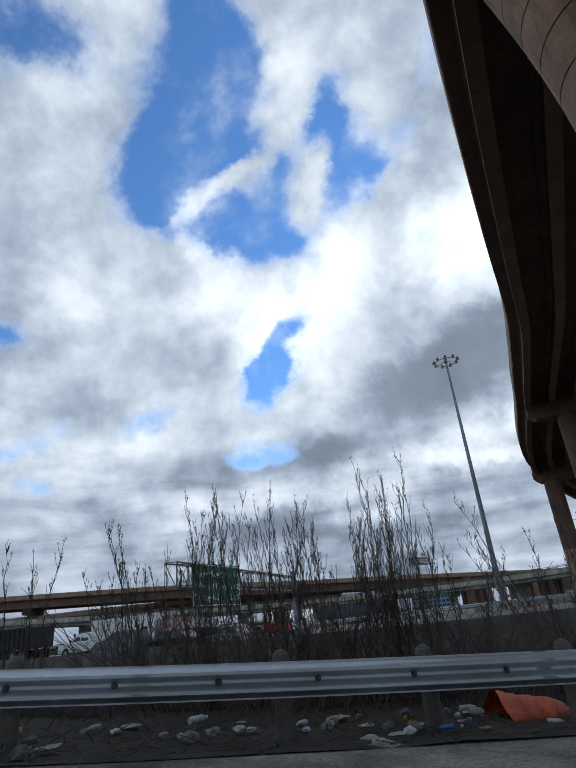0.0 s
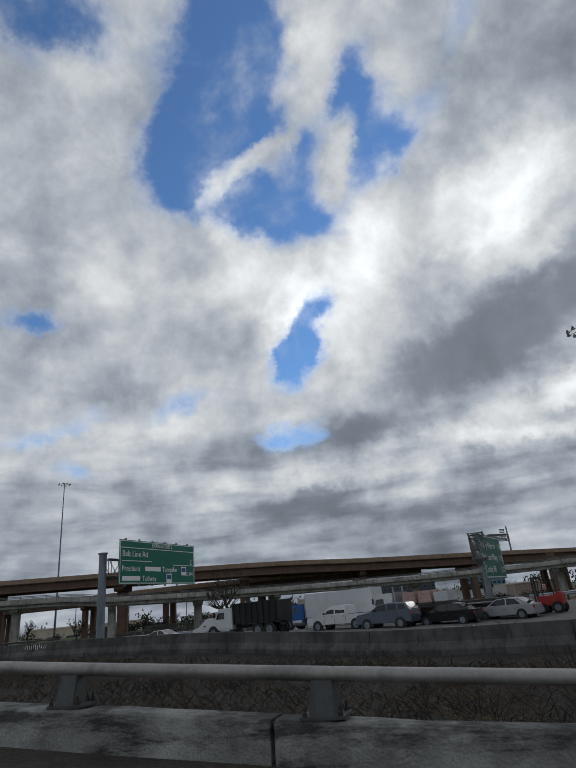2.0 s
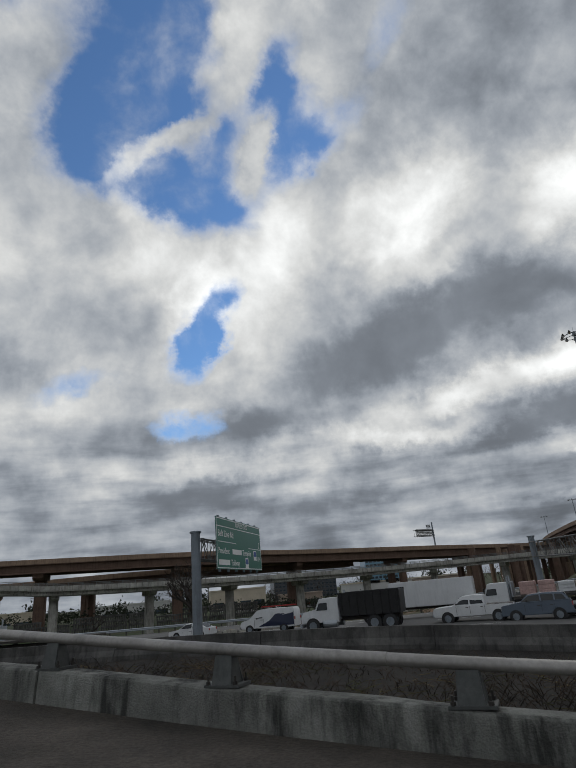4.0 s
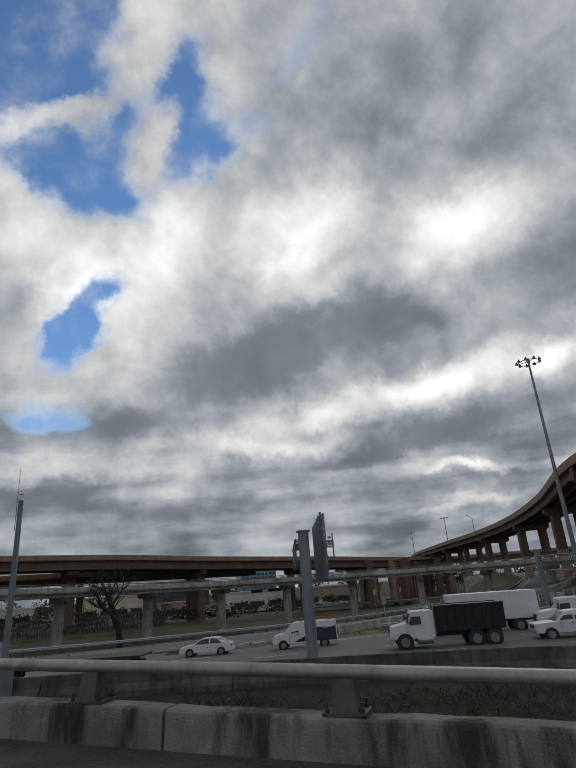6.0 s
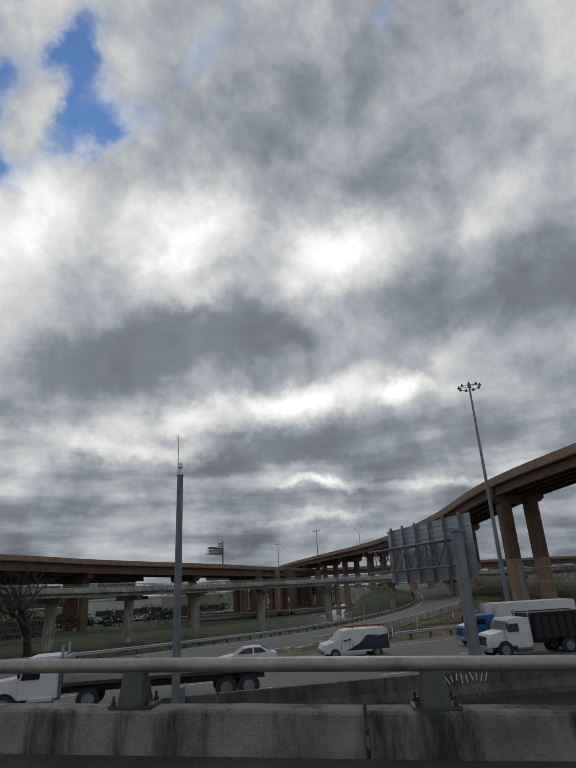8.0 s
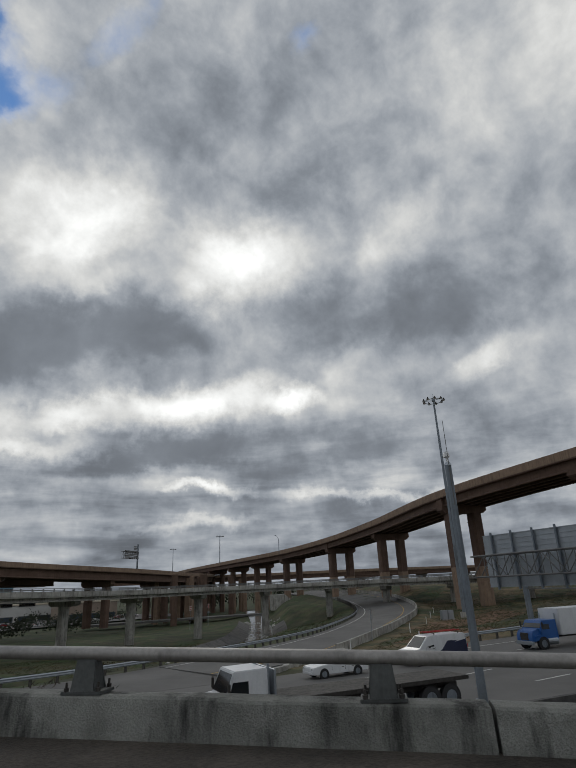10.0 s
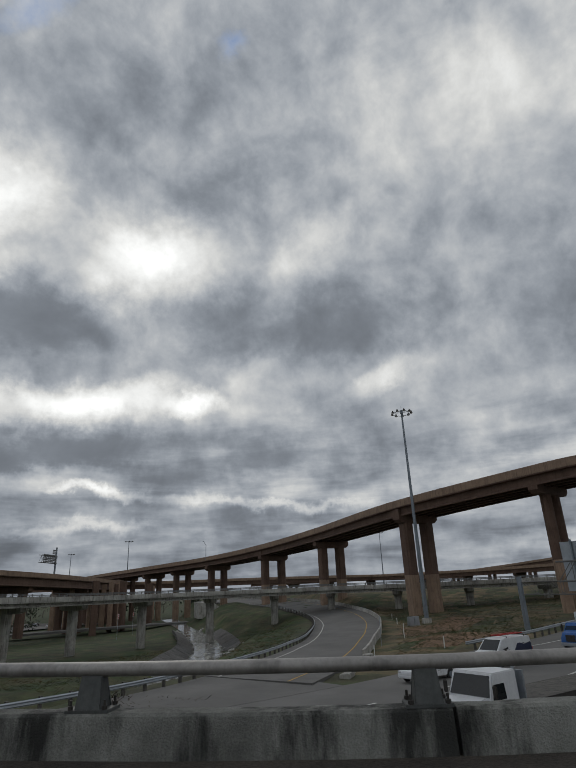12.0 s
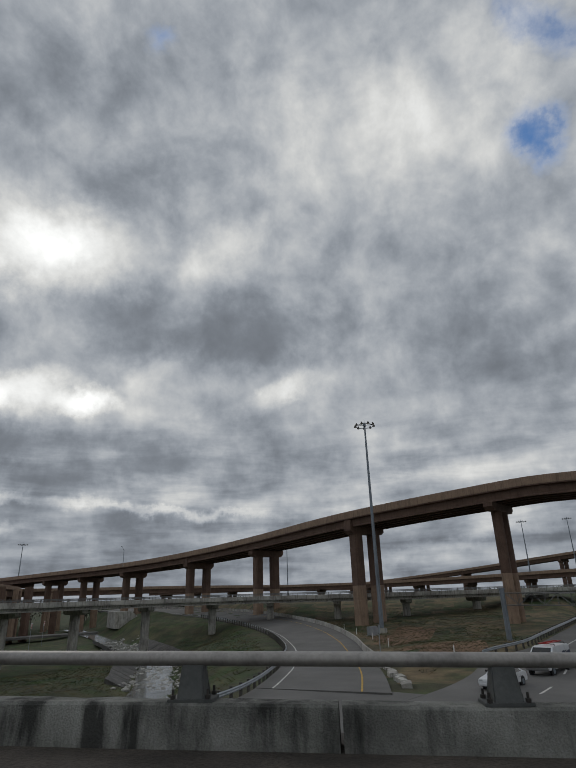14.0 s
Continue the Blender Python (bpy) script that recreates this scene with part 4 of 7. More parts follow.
post_me, bolt_me = post_mesh(), bolt_mesh()
KNOTS = [(0, 1.97), (1, 2.9), (2, 4.42), (3, 5.78), (6, 10.02), (7, 11.7), (17, 29.4), (20, 35.4), (26, 47.78), (32, 60.0), (41, 78.9), (44, 85.67), (46, 89.26), (49, 95.64), (50, 97.69), (56, 110)]
for k in range(56):
    i = max(j for j in range(len(KNOTS) - 1) if KNOTS[j][0] <= k)
    (k0, s0), (k1, s1) = KNOTS[i:i + 2]
    s = s0 + (s1 - s0) * (k - k0) / (k1 - k0)
    p, d = along(barrier, s)
    m = Matrix.Translation(p) @ Matrix.Rotation(math.atan2(d.y, d.x), 4, "Z") @ Matrix.Scale(near_size(p.x), 4)
    ob = piece("post", post_me, parapet, m)
    for x, y in ((-0.14, -0.1), (0.14, -0.1), (-0.14, 0.1), (0.14, 0.1)):
        piece("anchor_bolt", bolt_me, ob, Matrix.Translation((x, y, 0.025)))

# end block and guardrail
block = empty("barrier_end_block", "scraped pale concrete end block of the bridge barrier", "barrier")
bm = B()
pts = stretch(barrier, *BLOCK, 0.15)
rows = []
for i, (p, n) in enumerate(zip(pts, sides(pts))):
    k = i / (len(pts) - 1)
    hgt = 0.36 + 0.02 * k
    rows.append([bm.verts.new(p + n * u * 0.69 + Vector((0, 0, v * 0.69))) for u, v in ((0.19, -0.42), (0.17, hgt - 0.03), (0.14, hgt), (-0.14, hgt), (-0.17, hgt - 0.03), (-0.19, -0.42))])
for r, q in zip(rows, rows[1:]):
    for i in range(6):
        bm.faces.new((r[i], r[(i + 1) % 6], q[(i + 1) % 6], q[i]))
bm.faces.new(rows[0])
bm.faces.new(rows[-1][::-1])
part("body", bm, M_SCRAPED, block)

guardrail = empty("guardrail", "galvanised steel guardrail on round wooden posts", "guardrail")
total_g = length(guard)


def beam_profile(waves, h):
    """Corrugated beam profile hanging down from its top edge, facing the road: flat crests, sloping webs."""
    out = []
    for i in range(waves * 12 + 1):
        c = 0.5 - 0.5 * math.cos(math.tau * i / 12)
        c = min(1.0, max(0.0, 0.5 + (c - 0.5) * 1.35))
        out.append((-0.055 * c - 0.014, -h * i / (waves * 12)))
    return out


def beam(bm, pts, waves, h0, h1):
    rows = []
    sd = sides(pts)
    for i, (p, n) in enumerate(zip(pts, sd)):
        h = h0 + (h1 - h0) * i / (len(pts) - 1)
        prof = beam_profile(waves, h)
        rows.append([bm.verts.new(p + n * (u - 0.03) + Vector((0, 0, v))) for u, v in prof])
    for a, b in zip(rows, rows[1:]):
        for i in range(len(a) - 1):
            bm.faces.new((a[i], a[i + 1], b[i + 1], b[i]))
    return bm


cut = total_g - 4.2
edge = 0.0
while edge < cut - 0.1:
    part("w_beam", beam(B(), stretch(guard, edge, min(edge + 2.6, cut), 0.25), 2, 0.195, 0.195), M_STEEL, guardrail, smooth=True)
    edge += 2.5
part("transition_beam", beam(B(), stretch(guard, cut - 0.05, cut + 1.3, 0.12), 3, 0.195, 0.3), M_STEEL, guardrail, smooth=True)
part("thrie_beam", beam(B(), stretch(guard, cut + 1.25, total_g - 0.3, 0.25), 3, 0.3, 0.3), M_STEEL, guardrail, smooth=True)
part("end_shoe", beam(B(), stretch(guard, total_g - 0.36, total_g, 0.06), 3, 0.305, 0.305), M_STEEL, guardrail, smooth=True)
bm = B()
tube(bm, (0, 0, -0.85), (0, 0, 0.05), 0.08, n=14, cap=False)
for k in range(3):
    a0, a1 = k * math.pi / 6, (k + 1) * math.pi / 6
    tube(bm, (0, 0, 0.05 + 0.065 * math.sin(a0)), (0, 0, 0.05 + 0.065 * math.sin(a1)), 0.08 * math.cos(a0), max(0.08 * math.cos(a1), 0.004), n=14, cap=False)
wood_post = mesh_of("wooden_post", bm, M_WOOD, True)
slot = mesh_of("slot_bolt", tube(B(), (0, 0, 0), (0, 0, 0.02), 0.022, 0.014, 8), M_DARKSTEEL)


def guard_at(x):
    """How far along the guardrail it reaches x."""
    return sum((b - a).length for a, b in zip(guard, guard[1:]) if b.x >= x)


for x in [0.58 + 1.17 * k for k in range(7, -1, -1)] + [-0.58, -1.78, -2.85, -3.45, -3.95] + [-4.3 - 0.3 * k for k in range(7)]:
    p, d = along(guard, guard_at(x))
    n = Vector((d.y, -d.x, 0)).normalized()
    if n.y < 0:
        n = -n
    piece("wooden_post", wood_post, guardrail, Matrix.Translation(p + n * 0.13 + Vector((0, 0, -0.05))) @ Matrix.Diagonal((0.72, 0.72, 1, 1)))
s = 0.1
while s < total_g - 0.05:
    p, d = along(guard, s)
    n = Vector((d.y, -d.x, 0)).normalized()
    for down in ((0.0975,) if s < cut else (0.1, 0.2)):
        q = (-n).to_track_quat("Z", "Y").to_matrix().to_4x4()
        piece("slot_bolt", slot, guardrail, Matrix.Translation(p - n * 0.04 + Vector((0, 0, -down))) @ q)
    s += 0.6 if s < cut else 0.3
curb = [p + Vector((0, 0, -0.52 + 0.09 * min(1, k / 6))) for k, p in enumerate(stretch(guard, cut + 1.1, total_g - 0.4, 0.25))]
tagged(part("kerb", sweep(B(), curb, [(0.14, -0.3), (0.14, 0.07), (0.1, 0.08), (-0.14, 0.07), (-0.19, 0.04), (-0.25, -0.3)]), M_BARRIER), "low concrete kerb under the guardrail end", "kerb", kind="structure")

# highway barriers and guardrails
hb = empty("highway_barrier", "dirty dark grey concrete highway barrier", "barrier")
tot = length(high_near)
s = 20.0
while s < tot - 12:
    pts = stretch(high_near, s + 0.02, min(s + 9.0, tot) - 0.02, 1.5)
    part("barrier_section", sweep(B(), pts, [(0.32, -2.0), (0.3, 0.05), (0.14, 0.35), (0.1, 0.86), (-0.1, 0.86), (-0.14, 0.35), (-0.3, 0.05), (-0.32, -2.0)]), M_DARKCON, hb)
    s += 9.0
wall = empty("loop_wall", "low grey concrete wall along the loop ramp", "wall")
tot = length(loop_right)
s = 18.6
while s < tot - 6:
    pts = stretch(loop_right, s + 0.02, s + 5.98, 1.0)
    part("wall_section", sweep(B(), pts, [(0.3, -1.2), (0.22, 0.72), (0.0, 0.74), (-0.06, -0.3)]), M_OLD, wall)
    s += 6.0


def far_guardrail(name, line, label, s0, s1, height=0.75):
    top = empty(name, label, "guardrail")
    pts = [p + Vector((0, 0, height)) for p in stretch(line, s0, s1, 1.5)]
    part("beam", beam(B(), pts, 2, 0.31, 0.31), M_STEEL, top, smooth=True)
    me = mesh_of("post", box(B(), 0.16, 0.2, 1.6, (0, 0, -0.75)), M_WOOD)
    s = 0.0
    while s < length(pts):
        p, d = along(pts, s)
        n = Vector((d.y, -d.x, 0)).normalized()
        piece("post", me, top, Matrix.Translation(p + n * 0.16) @ Matrix.Rotation(math.atan2(d.y, d.x), 4, "Z"))
        s += 1.9


rev = [p for p in high_far if p.x > -17.9]
far_guardrail("guardrail", [p + Vector((0.5, 0.5, 0)) for p in rev[::-1]], "grey steel guardrail along the far side of the highway", 0, length(rev))
lg = [p for p in loop_left if -75 < p.x < 75]
far_guardrail("guardrail", lg[::-1], "grey steel guardrail along the curving loop ramp", 0, length(lg))

# ---------------------------------------------------------------- masts, poles and signs
random.seed(11)


def placed(top, x, y, z, turn=0.0):
    top.matrix_basis = Matrix.Translation((x, y, z)) @ Matrix.Rotation(turn, 4, "Z")
    return top


def high_mast(x, y, z0, z1, label, r=0.42, lamps=9, ring=1.75):
    top = empty("high_mast_light", label, "light mast", (x, y, z0), 0.2, "high mast lights")
    h = z1 - z0
    bm = B()
    n = 6
    for k in range(n):
        tube(bm, (0, 0, h * k / n), (0, 0, h * (k + 1) / n), r * (1 - 0.62 * k / n), r * (1 - 0.62 * (k + 1) / n) , 12, cap=False)
    bmesh.ops.remove_doubles(bm, verts=bm.verts, dist=0.02)
    part("pole", bm, M_POLE, top, smooth=True)
    part("base_plate", tube(B(), (0, 0, 0), (0, 0, 0.12), r * 1.6, r * 1.6, 12), M_DARKCON, top)
    part("head", tube(tube(B(), (0, 0, h - 0.3), (0, 0, h + 0.4), 0.3, 0.3, 10), (0, 0, h + 0.4), (0, 0, h + 1.3), 0.025, 0.02, 6), M_POLE, top)
    bm = B()
    q = [Vector((ring * math.cos(a * math.tau / 24), ring * math.sin(a * math.tau / 24), h - 0.25)) for a in range(25)]
    for a, b in zip(q, q[1:]):
        tube(bm, a, b, 0.06, n=6)
    for a in range(3):
        tube(bm, (0, 0, h - 0.1), q[a * 8], 0.05, n=6)
    part("ring", bm, M_POLE, top)
    bm = tube(B(), (0, 0, 0.0), (0, 0, 0.28), 0.3, 0.2, 12)
    tube(bm, (0, 0, 0.28), (0, 0, 0.5), 0.13, 0.11, 8)
    lamp_me = mesh_of("lamp", bm, M_DARKSTEEL, True)
    lens_me = mesh_of("lens", tube(B(), (0, 0, -0.1), (0, 0, 0.0), 0.2, 0.27, 12), M_WHITE, True)
    for k in range(lamps):
        a = k * math.tau / lamps
        ob = piece("lamp", lamp_me, top, Matrix.Translation((ring * 1.1 * math.cos(a), ring * 1.1 * math.sin(a), h - 0.3)))
        piece("lens", lens_me, ob, Matrix.Identity(4))


high_mast(29.7, 79.4, -1.2, 38.6, "tall grey steel high-mast light with a ring of lamps")
for x, y, z0, z1 in ((187, 305, -4, 39), (245, 424, -4, 41), (-122, 229, -2, 61), (251, 30, 3, 41), (268, 4, 3, 43), (305, 182, 3, 42)):
    high_mast(x, y, z0, z1, "distant grey high-mast light with a ring of lamps", 0.45, 8, 2.2)

cctv = empty("camera_pole", "grey steel pole with a traffic camera and whip antenna", "pole", (-46.6, 46.9, -0.3), 0.6)
part("pole", tube(B(), (0, 0, 0), (0, 0, 9.9), 0.16, 0.12, 12), M_POLE, cctv, smooth=True)
part("pole_cap", tube(B(), (0, 0, 9.9), (0, 0, 10.02), 0.14, 0.1, 12), M_STEEL, cctv)
part("antenna", tube(tube(B(), (-0.2, 0, 8.4), (-0.2, 0, 11.6), 0.018, 0.01, 6), (-0.2, 0, 9.2), (0.0, 0, 9.2), 0.02, n=6), M_STEELD, cctv)
cam_part = part("camera_housing", tube(tube(B(), (0, 0, 10.02), (0.0, 0, 10.3), 0.05, 0.05, 8), (0.0, 0, 10.22), (0.0, 0, 10.42), 0.13, 0.09, 10), M_WHITE, cctv)
part("cabinet", box(B(), 0.45, 0.35, 1.1, (0.2, 0, 1.6), bevel=0.02), M_POLE, cctv)


def letters(text, size, parent, x, z, mat, y=-0.02, right=False):
    cu = bpy.data.curves.new("lettering", "FONT")
    cu.body, cu.size, cu.extrude = text, size, 0.004
    cu.align_x = "RIGHT" if right else "LEFT"
    tmp = new("lettering", cu)
    bpy.context.view_layer.update()
    me = bpy.data.meshes.new_from_object(tmp)
    bpy.data.objects.remove(tmp)
    me.materials.clear()
    me.materials.append(mat)
    return piece("lettering", me, parent, Matrix.Translation((x, y, z)) @ Matrix.Rotation(math.pi / 2, 4, "X"))


def sign_panel(top, w, h, at, turn, ribs):
    """A green sheet with its border on the front (-y side) and ribs behind; returns it."""
    ob = part("panel", box(B(), w, 0.03, h, (0, 0, 0)), M_GREEN, top)
    ob.matrix_basis = Matrix.Translation(at) @ Matrix.Rotation(turn, 4, "Z")
    bm = B()
    for sx, sz, x, z in ((w - 0.1, 0.06, 0, h / 2 - 0.08), (w - 0.1, 0.06, 0, 0.08 - h / 2), (0.06, h - 0.22, w / 2 - 0.08, 0), (0.06, h - 0.22, 0.08 - w / 2, 0)):
        box(bm, sx, 0.006, sz, (x, -0.019, z))
    part("border", bm, M_WHITE, ob)
    part("back_sheet", box(B(), w, 0.012, h, (0, 0.022, 0)), M_STEEL, ob)
    n = round(h / 0.3)
    me = mesh_of("rib", box(B(), w, 0.045, 0.05), M_STEEL)
    for k in range(n + 1):
        piece("rib", me, ob, Matrix.Translation((0, 0.052, -h / 2 + 0.03 + (h - 0.06) * k / n)))
    me = mesh_of("stiffener", box(B(), 0.09, 0.14, h + 0.3), M_POLE)
    for k in range(ribs):
        piece("stiffener", me, ob, Matrix.Translation((-w / 2 + w * (k + 0.5) / ribs, 0.15, 0)))
    return ob


def truss(top, a, b, deep, high, bays, r=0.055):
    """A four-chord lattice truss between two points."""
    a, b = Vector(a), Vector(b)
    d = (b - a).normalized()
    n = Vector((d.y, -d.x, 0)).normalized()
    corner = [n * u + Vector((0, 0, v)) for u in (-deep / 2, deep / 2) for v in (-high / 2, high / 2)]
    for c in corner:
        part("chord", tube(B(), a + c, b + c, r, n=8), M_STEELD, top)
    bm = B()
    for k in range(bays):
        p, q = a.lerp(b, k / bays), a.lerp(b, (k + 1) / bays)
        for i, j in ((0, 1), (2, 3), (0, 2), (1, 3)):
            s, e = (p + corner[i], q + corner[j]) if k % 2 else (p + corner[j], q + corner[i])
            tube(bm, s, e, r * 0.55, n=6)
            tube(bm, p + corner[i], p + corner[j], r * 0.5, n=6)
    part("lattice", bm, M_STEELD, top)


# the large express-exit sign on its single post
sign_a = empty("overhead_sign", "green overhead exit sign on one stout grey post", "road sign")
part("post", tube(B(), (-32.3, 44, -0.6), (-32.3, 44, 7.3), 0.31, 0.29, 16), M_POLE, sign_a, smooth=True)
part("post_rim", tube(B(), (-32.3, 44, 7.3), (-32.3, 44, 7.4), 0.38, 0.38, 16), M_POLE, sign_a)
part("footing", tube(B(), (-32.3, 44, -1.2), (-32.3, 44, 0.55), 0.75, 0.75, 16), M_DARKCON, sign_a)
dir_a = Vector((3.8, 9.3, 0)).normalized()
nor_a = Vector((dir_a.y, -dir_a.x, 0))
mid_a = Vector((-29.6, 48.75, 6.65)) + nor_a * 0.55
face = sign_panel(sign_a, 10.0, 3.35, mid_a, math.atan2(dir_a.y, dir_a.x), 6)
truss(sign_a, Vector((-32.3, 44, 6.3)) + nor_a * -0.1 + dir_a * 0.35, Vector((-32.3, 44, 6.3)) + nor_a * -0.1 + dir_a * 10.2, 0.7, 1.3, 9)
letters("EXPRESS EXITS", 0.42, face, -1.1, 1.24, M_WHITE)
part("rule", box(B(), 9.8, 0.006, 0.05, (0, -0.02, 1.08)), M_WHITE, face)
letters("Belt Line Rd", 0.62, face, -4.7, 0.42, M_WHITE)
letters("2", 0.62, face, 4.6, 0.0, M_WHITE, right=True)
part("rule", box(B(), 3.6, 0.006, 0.05, (-2.9, -0.02, 0.08)), M_WHITE, face)
part("rule", box(B(), 3.1, 0.006, 0.05, (3.3, -0.02, -0.12)), M_WHITE, face)
letters("President", 0.56, face, -4.7, -0.68, M_WHITE)
part("covered_name", box(B(), 2.0, 0.006, 0.34, (-0.95, -0.02, -0.5)), M_WHITE, face)
letters("Turnpike", 0.56, face, 0.25, -0.68, M_WHITE)
part("covered_name", box(B(), 2.1, 0.006, 0.34, (-3.6, -0.02, -1.24)), M_WHITE, face)
letters("Tollway", 0.56, face, -2.3, -1.42, M_WHITE)
letters("3 3/4", 0.5, face, 4.7, -1.0, M_WHITE, right=True)
for x, z in ((3.3, -0.6), (1.2, -1.2)):
    part("shield", box(B(), 0.72, 0.006, 0.72, (x, -0.02, z)), M_WHITE, face)
    part("shield_field", box(B(), 0.6, 0.006, 0.36, (x, -0.025, z + 0.1)), M_BLUE, face)

# the three-line guide sign on a long truss
sign_b = empty("overhead_sign", "green three-line exit sign on a truss with a grey post", "road sign")
part("post", tube(B(), (1, 59.7, -0.2), (1, 59.7, 6.2), 0.33, 0.3, 16), M_POLE, sign_b, smooth=True)
part("post_rim", tube(B(), (1, 59.7, 6.2), (1, 59.7, 6.3), 0.38, 0.38, 16), M_POLE, sign_b)
end_b = Vector((-6.6, 33.5, 4.4))
root_b = Vector((1, 59.7, 5.0))
dir_b = (root_b - end_b).normalized()
flat_b = Vector((dir_b.x, dir_b.y, 0)).normalized()
nor_b = Vector((flat_b.y, -flat_b.x, 0))
truss(sign_b, end_b, root_b - flat_b * 0.4, 0.8, 1.4, 18)
mid_b = Vector((-4.45, 38.2, 3.95))
face = sign_panel(sign_b, 5.2, 2.6, mid_b, math.atan2(4.3, 2.5), 4)
for k, (name, miles) in enumerate((("Valley View Ln", "1/4"), ("Valwood Pkwy", "1 1/2"), ("Crosby Rd", "2 1/2"))):
    letters(name, 0.58, face, -2.45, 0.5 - 0.72 * k, M_WHITE)
    letters(miles, 0.5, face, 2.45, 0.5 - 0.72 * k, M_WHITE, right=True)

# back of a large sign standing on the far flyover
far_sign = empty("overhead_sign", "back of a lattice sign on a pole at the flyover", "road sign")
part("post", tube(B(), (54, 207, 12.5), (54, 207, 22.5), 0.3, 0.25, 10), M_POLE, far_sign)
truss(far_sign, (54, 207, 18.5), (45, 203, 18.5), 0.9, 2.2, 7, 0.09)
me = mesh_of("panel_slat", box(B(), 8.2, 0.08, 0.34), M_STEELD)
for k in range(5):
    piece("panel_slat", me, far_sign, Matrix.Translation((49.2, 203.9, 17.7 + 0.5 * k)) @ Matrix.Rotation(0.418, 4, "Z"))
me = mesh_of("panel_slat", box(B(), 2.2, 0.08, 0.34), M_STEELD)
for k in range(3):
    piece("panel_slat", me, far_sign, Matrix.Translation((51.6, 205.0, 20.3 + 0.5 * k)) @ Matrix.Rotation(0.418, 4, "Z"))

small = empty("road_sign", "small plain sign on a thin post beside the loop ramp", "road sign", (-9, 74.2, -0.4), 0.4)
part("post", box(B(), 0.07, 0.07, 3.2, (0, 0, 1.6)), M_STEEL, small)
part("plate", box(B(), 0.75, 0.02, 0.9, (0, -0.05, 2.7), bevel=0.008), M_STEEL, small)


def delineator(x, y, turn):
    ob = empty("delineator_post", "thin white flexible marker post beside the road", "marker post", (x, y, terrain(x, y)), turn, "marker posts")
    part("blade", box(B(), 0.1, 0.02, 1.15, (0, 0, 0.5), bevel=0.006), M_WHITE, ob)
    part("reflector", box(B(), 0.07, 0.008, 0.18, (0, -0.014, 0.92)), M_YELLOW, ob)


for x, y in ((13.5, 78.6), (24, 83), (34, 87.2), (0.5, 74.5), (-16, 72.5), (-13.6, 66)):
    delineator(x, y, random.uniform(0, 3))

deck_lamp = empty("street_lamp", "small curved-arm lamp standing on the flyover edge", "street lamp", (99.5, 180, 18.0), 0.3)
part("pole", tube(tube(B(), (0, 0, 0), (0, 0, 5.6), 0.12, 0.09, 8), (0, 0, 5.5), (-2.6, 0, 6.6), 0.07, 0.05, 6), M_POLE, deck_lamp)
part("lamp_head", box(B(), 0.9, 0.4, 0.2, (-2.9, 0, 6.62), bevel=0.05), M_STEEL, deck_lamp)

# ---------------------------------------------------------------- vehicles


def vehicle_wheels(top, xs, half, r, width=0.24):
    tyre = mesh_of("tyre", tube(tube(tube(B(), (0, -width / 2, 0), (0, -width / 2 + 0.03, 0), r * 0.9, r, 20), (0, -width / 2 + 0.03, 0), (0, width / 2 - 0.03, 0), r, r, 20), (0, width / 2 - 0.03, 0), (0, width / 2, 0), r, r * 0.9, 20), M_TYRE, True)
    rim = mesh_of("rim", tube(tube(B(), (0, -width / 2 - 0.012, 0), (0, width / 2 + 0.012, 0), r * 0.62, r * 0.62, 16), (0, -width / 2 - 0.03, 0), (0, width / 2 + 0.03, 0), r * 0.2, r * 0.2, 10), M_POLE, True)
    arch = mesh_of("wheel_arch", tube(B(), (0, -0.022, 0), (0, 0.022, 0), r * 1.17, n=24), M_TYRE)
    for x in xs:
        for s in (-1, 1):
            w = new("wheel")
            w.parent = top
            w.matrix_basis = Matrix.Translation((x, s * (half - width / 2 + 0.02), r))
            piece("wheel_arch", arch, w, Matrix.Translation((0, s * (width / 2 - 0.04), 0)))
            piece("tyre", tyre, w, Matrix.Identity(4))
            piece("rim", rim, w, Matrix.Identity(4))


def shell(profile, half, tuck=0.0, zt=1.0, bevel=0.04):
    """A body from a closed side outline (x forward, z up); points above zt are drawn in by tuck."""
    bm = B()
    rows = []
    for s in (-1, 1):
        rows.append([bm.verts.new((x, s * (half - (tuck * min(1, max(0, (z - zt) / 0.5)) if tuck else 0)), z)) for x, z in profile])
    n = len(profile)
    bm.faces.new(rows[0])
    bm.faces.new(rows[1][::-1])
    for i in range(n):
        bm.faces.new((rows[0][i], rows[1][i], rows[1][(i + 1) % n], rows[0][(i + 1) % n]))
    bmesh.ops.recalc_face_normals(bm, faces=bm.faces)
    if bevel:
        bmesh.ops.bevel(bm, geom=list(bm.edges), offset=bevel, segments=2, affect="EDGES", clamp_overlap=True)
    return bm


def side_glass(top, corners, half, tuck, zt, name="side_window"):
    for s in (-1, 1):
        bm = B()
        out = []
        for d in (0.004, -0.02):
            out.append([bm.verts.new((x, s * (half - tuck * min(1, max(0, (z - zt) / 0.5)) + d), z)) for x, z in corners])
        n = len(corners)
        bm.faces.new(out[0])
        bm.faces.new(out[1][::-1])
        for i in range(n):
            bm.faces.new((out[0][i], out[0][(i + 1) % n], out[1][(i + 1) % n], out[1][i]))
        part(name, bm, M_CARGLASS, top)


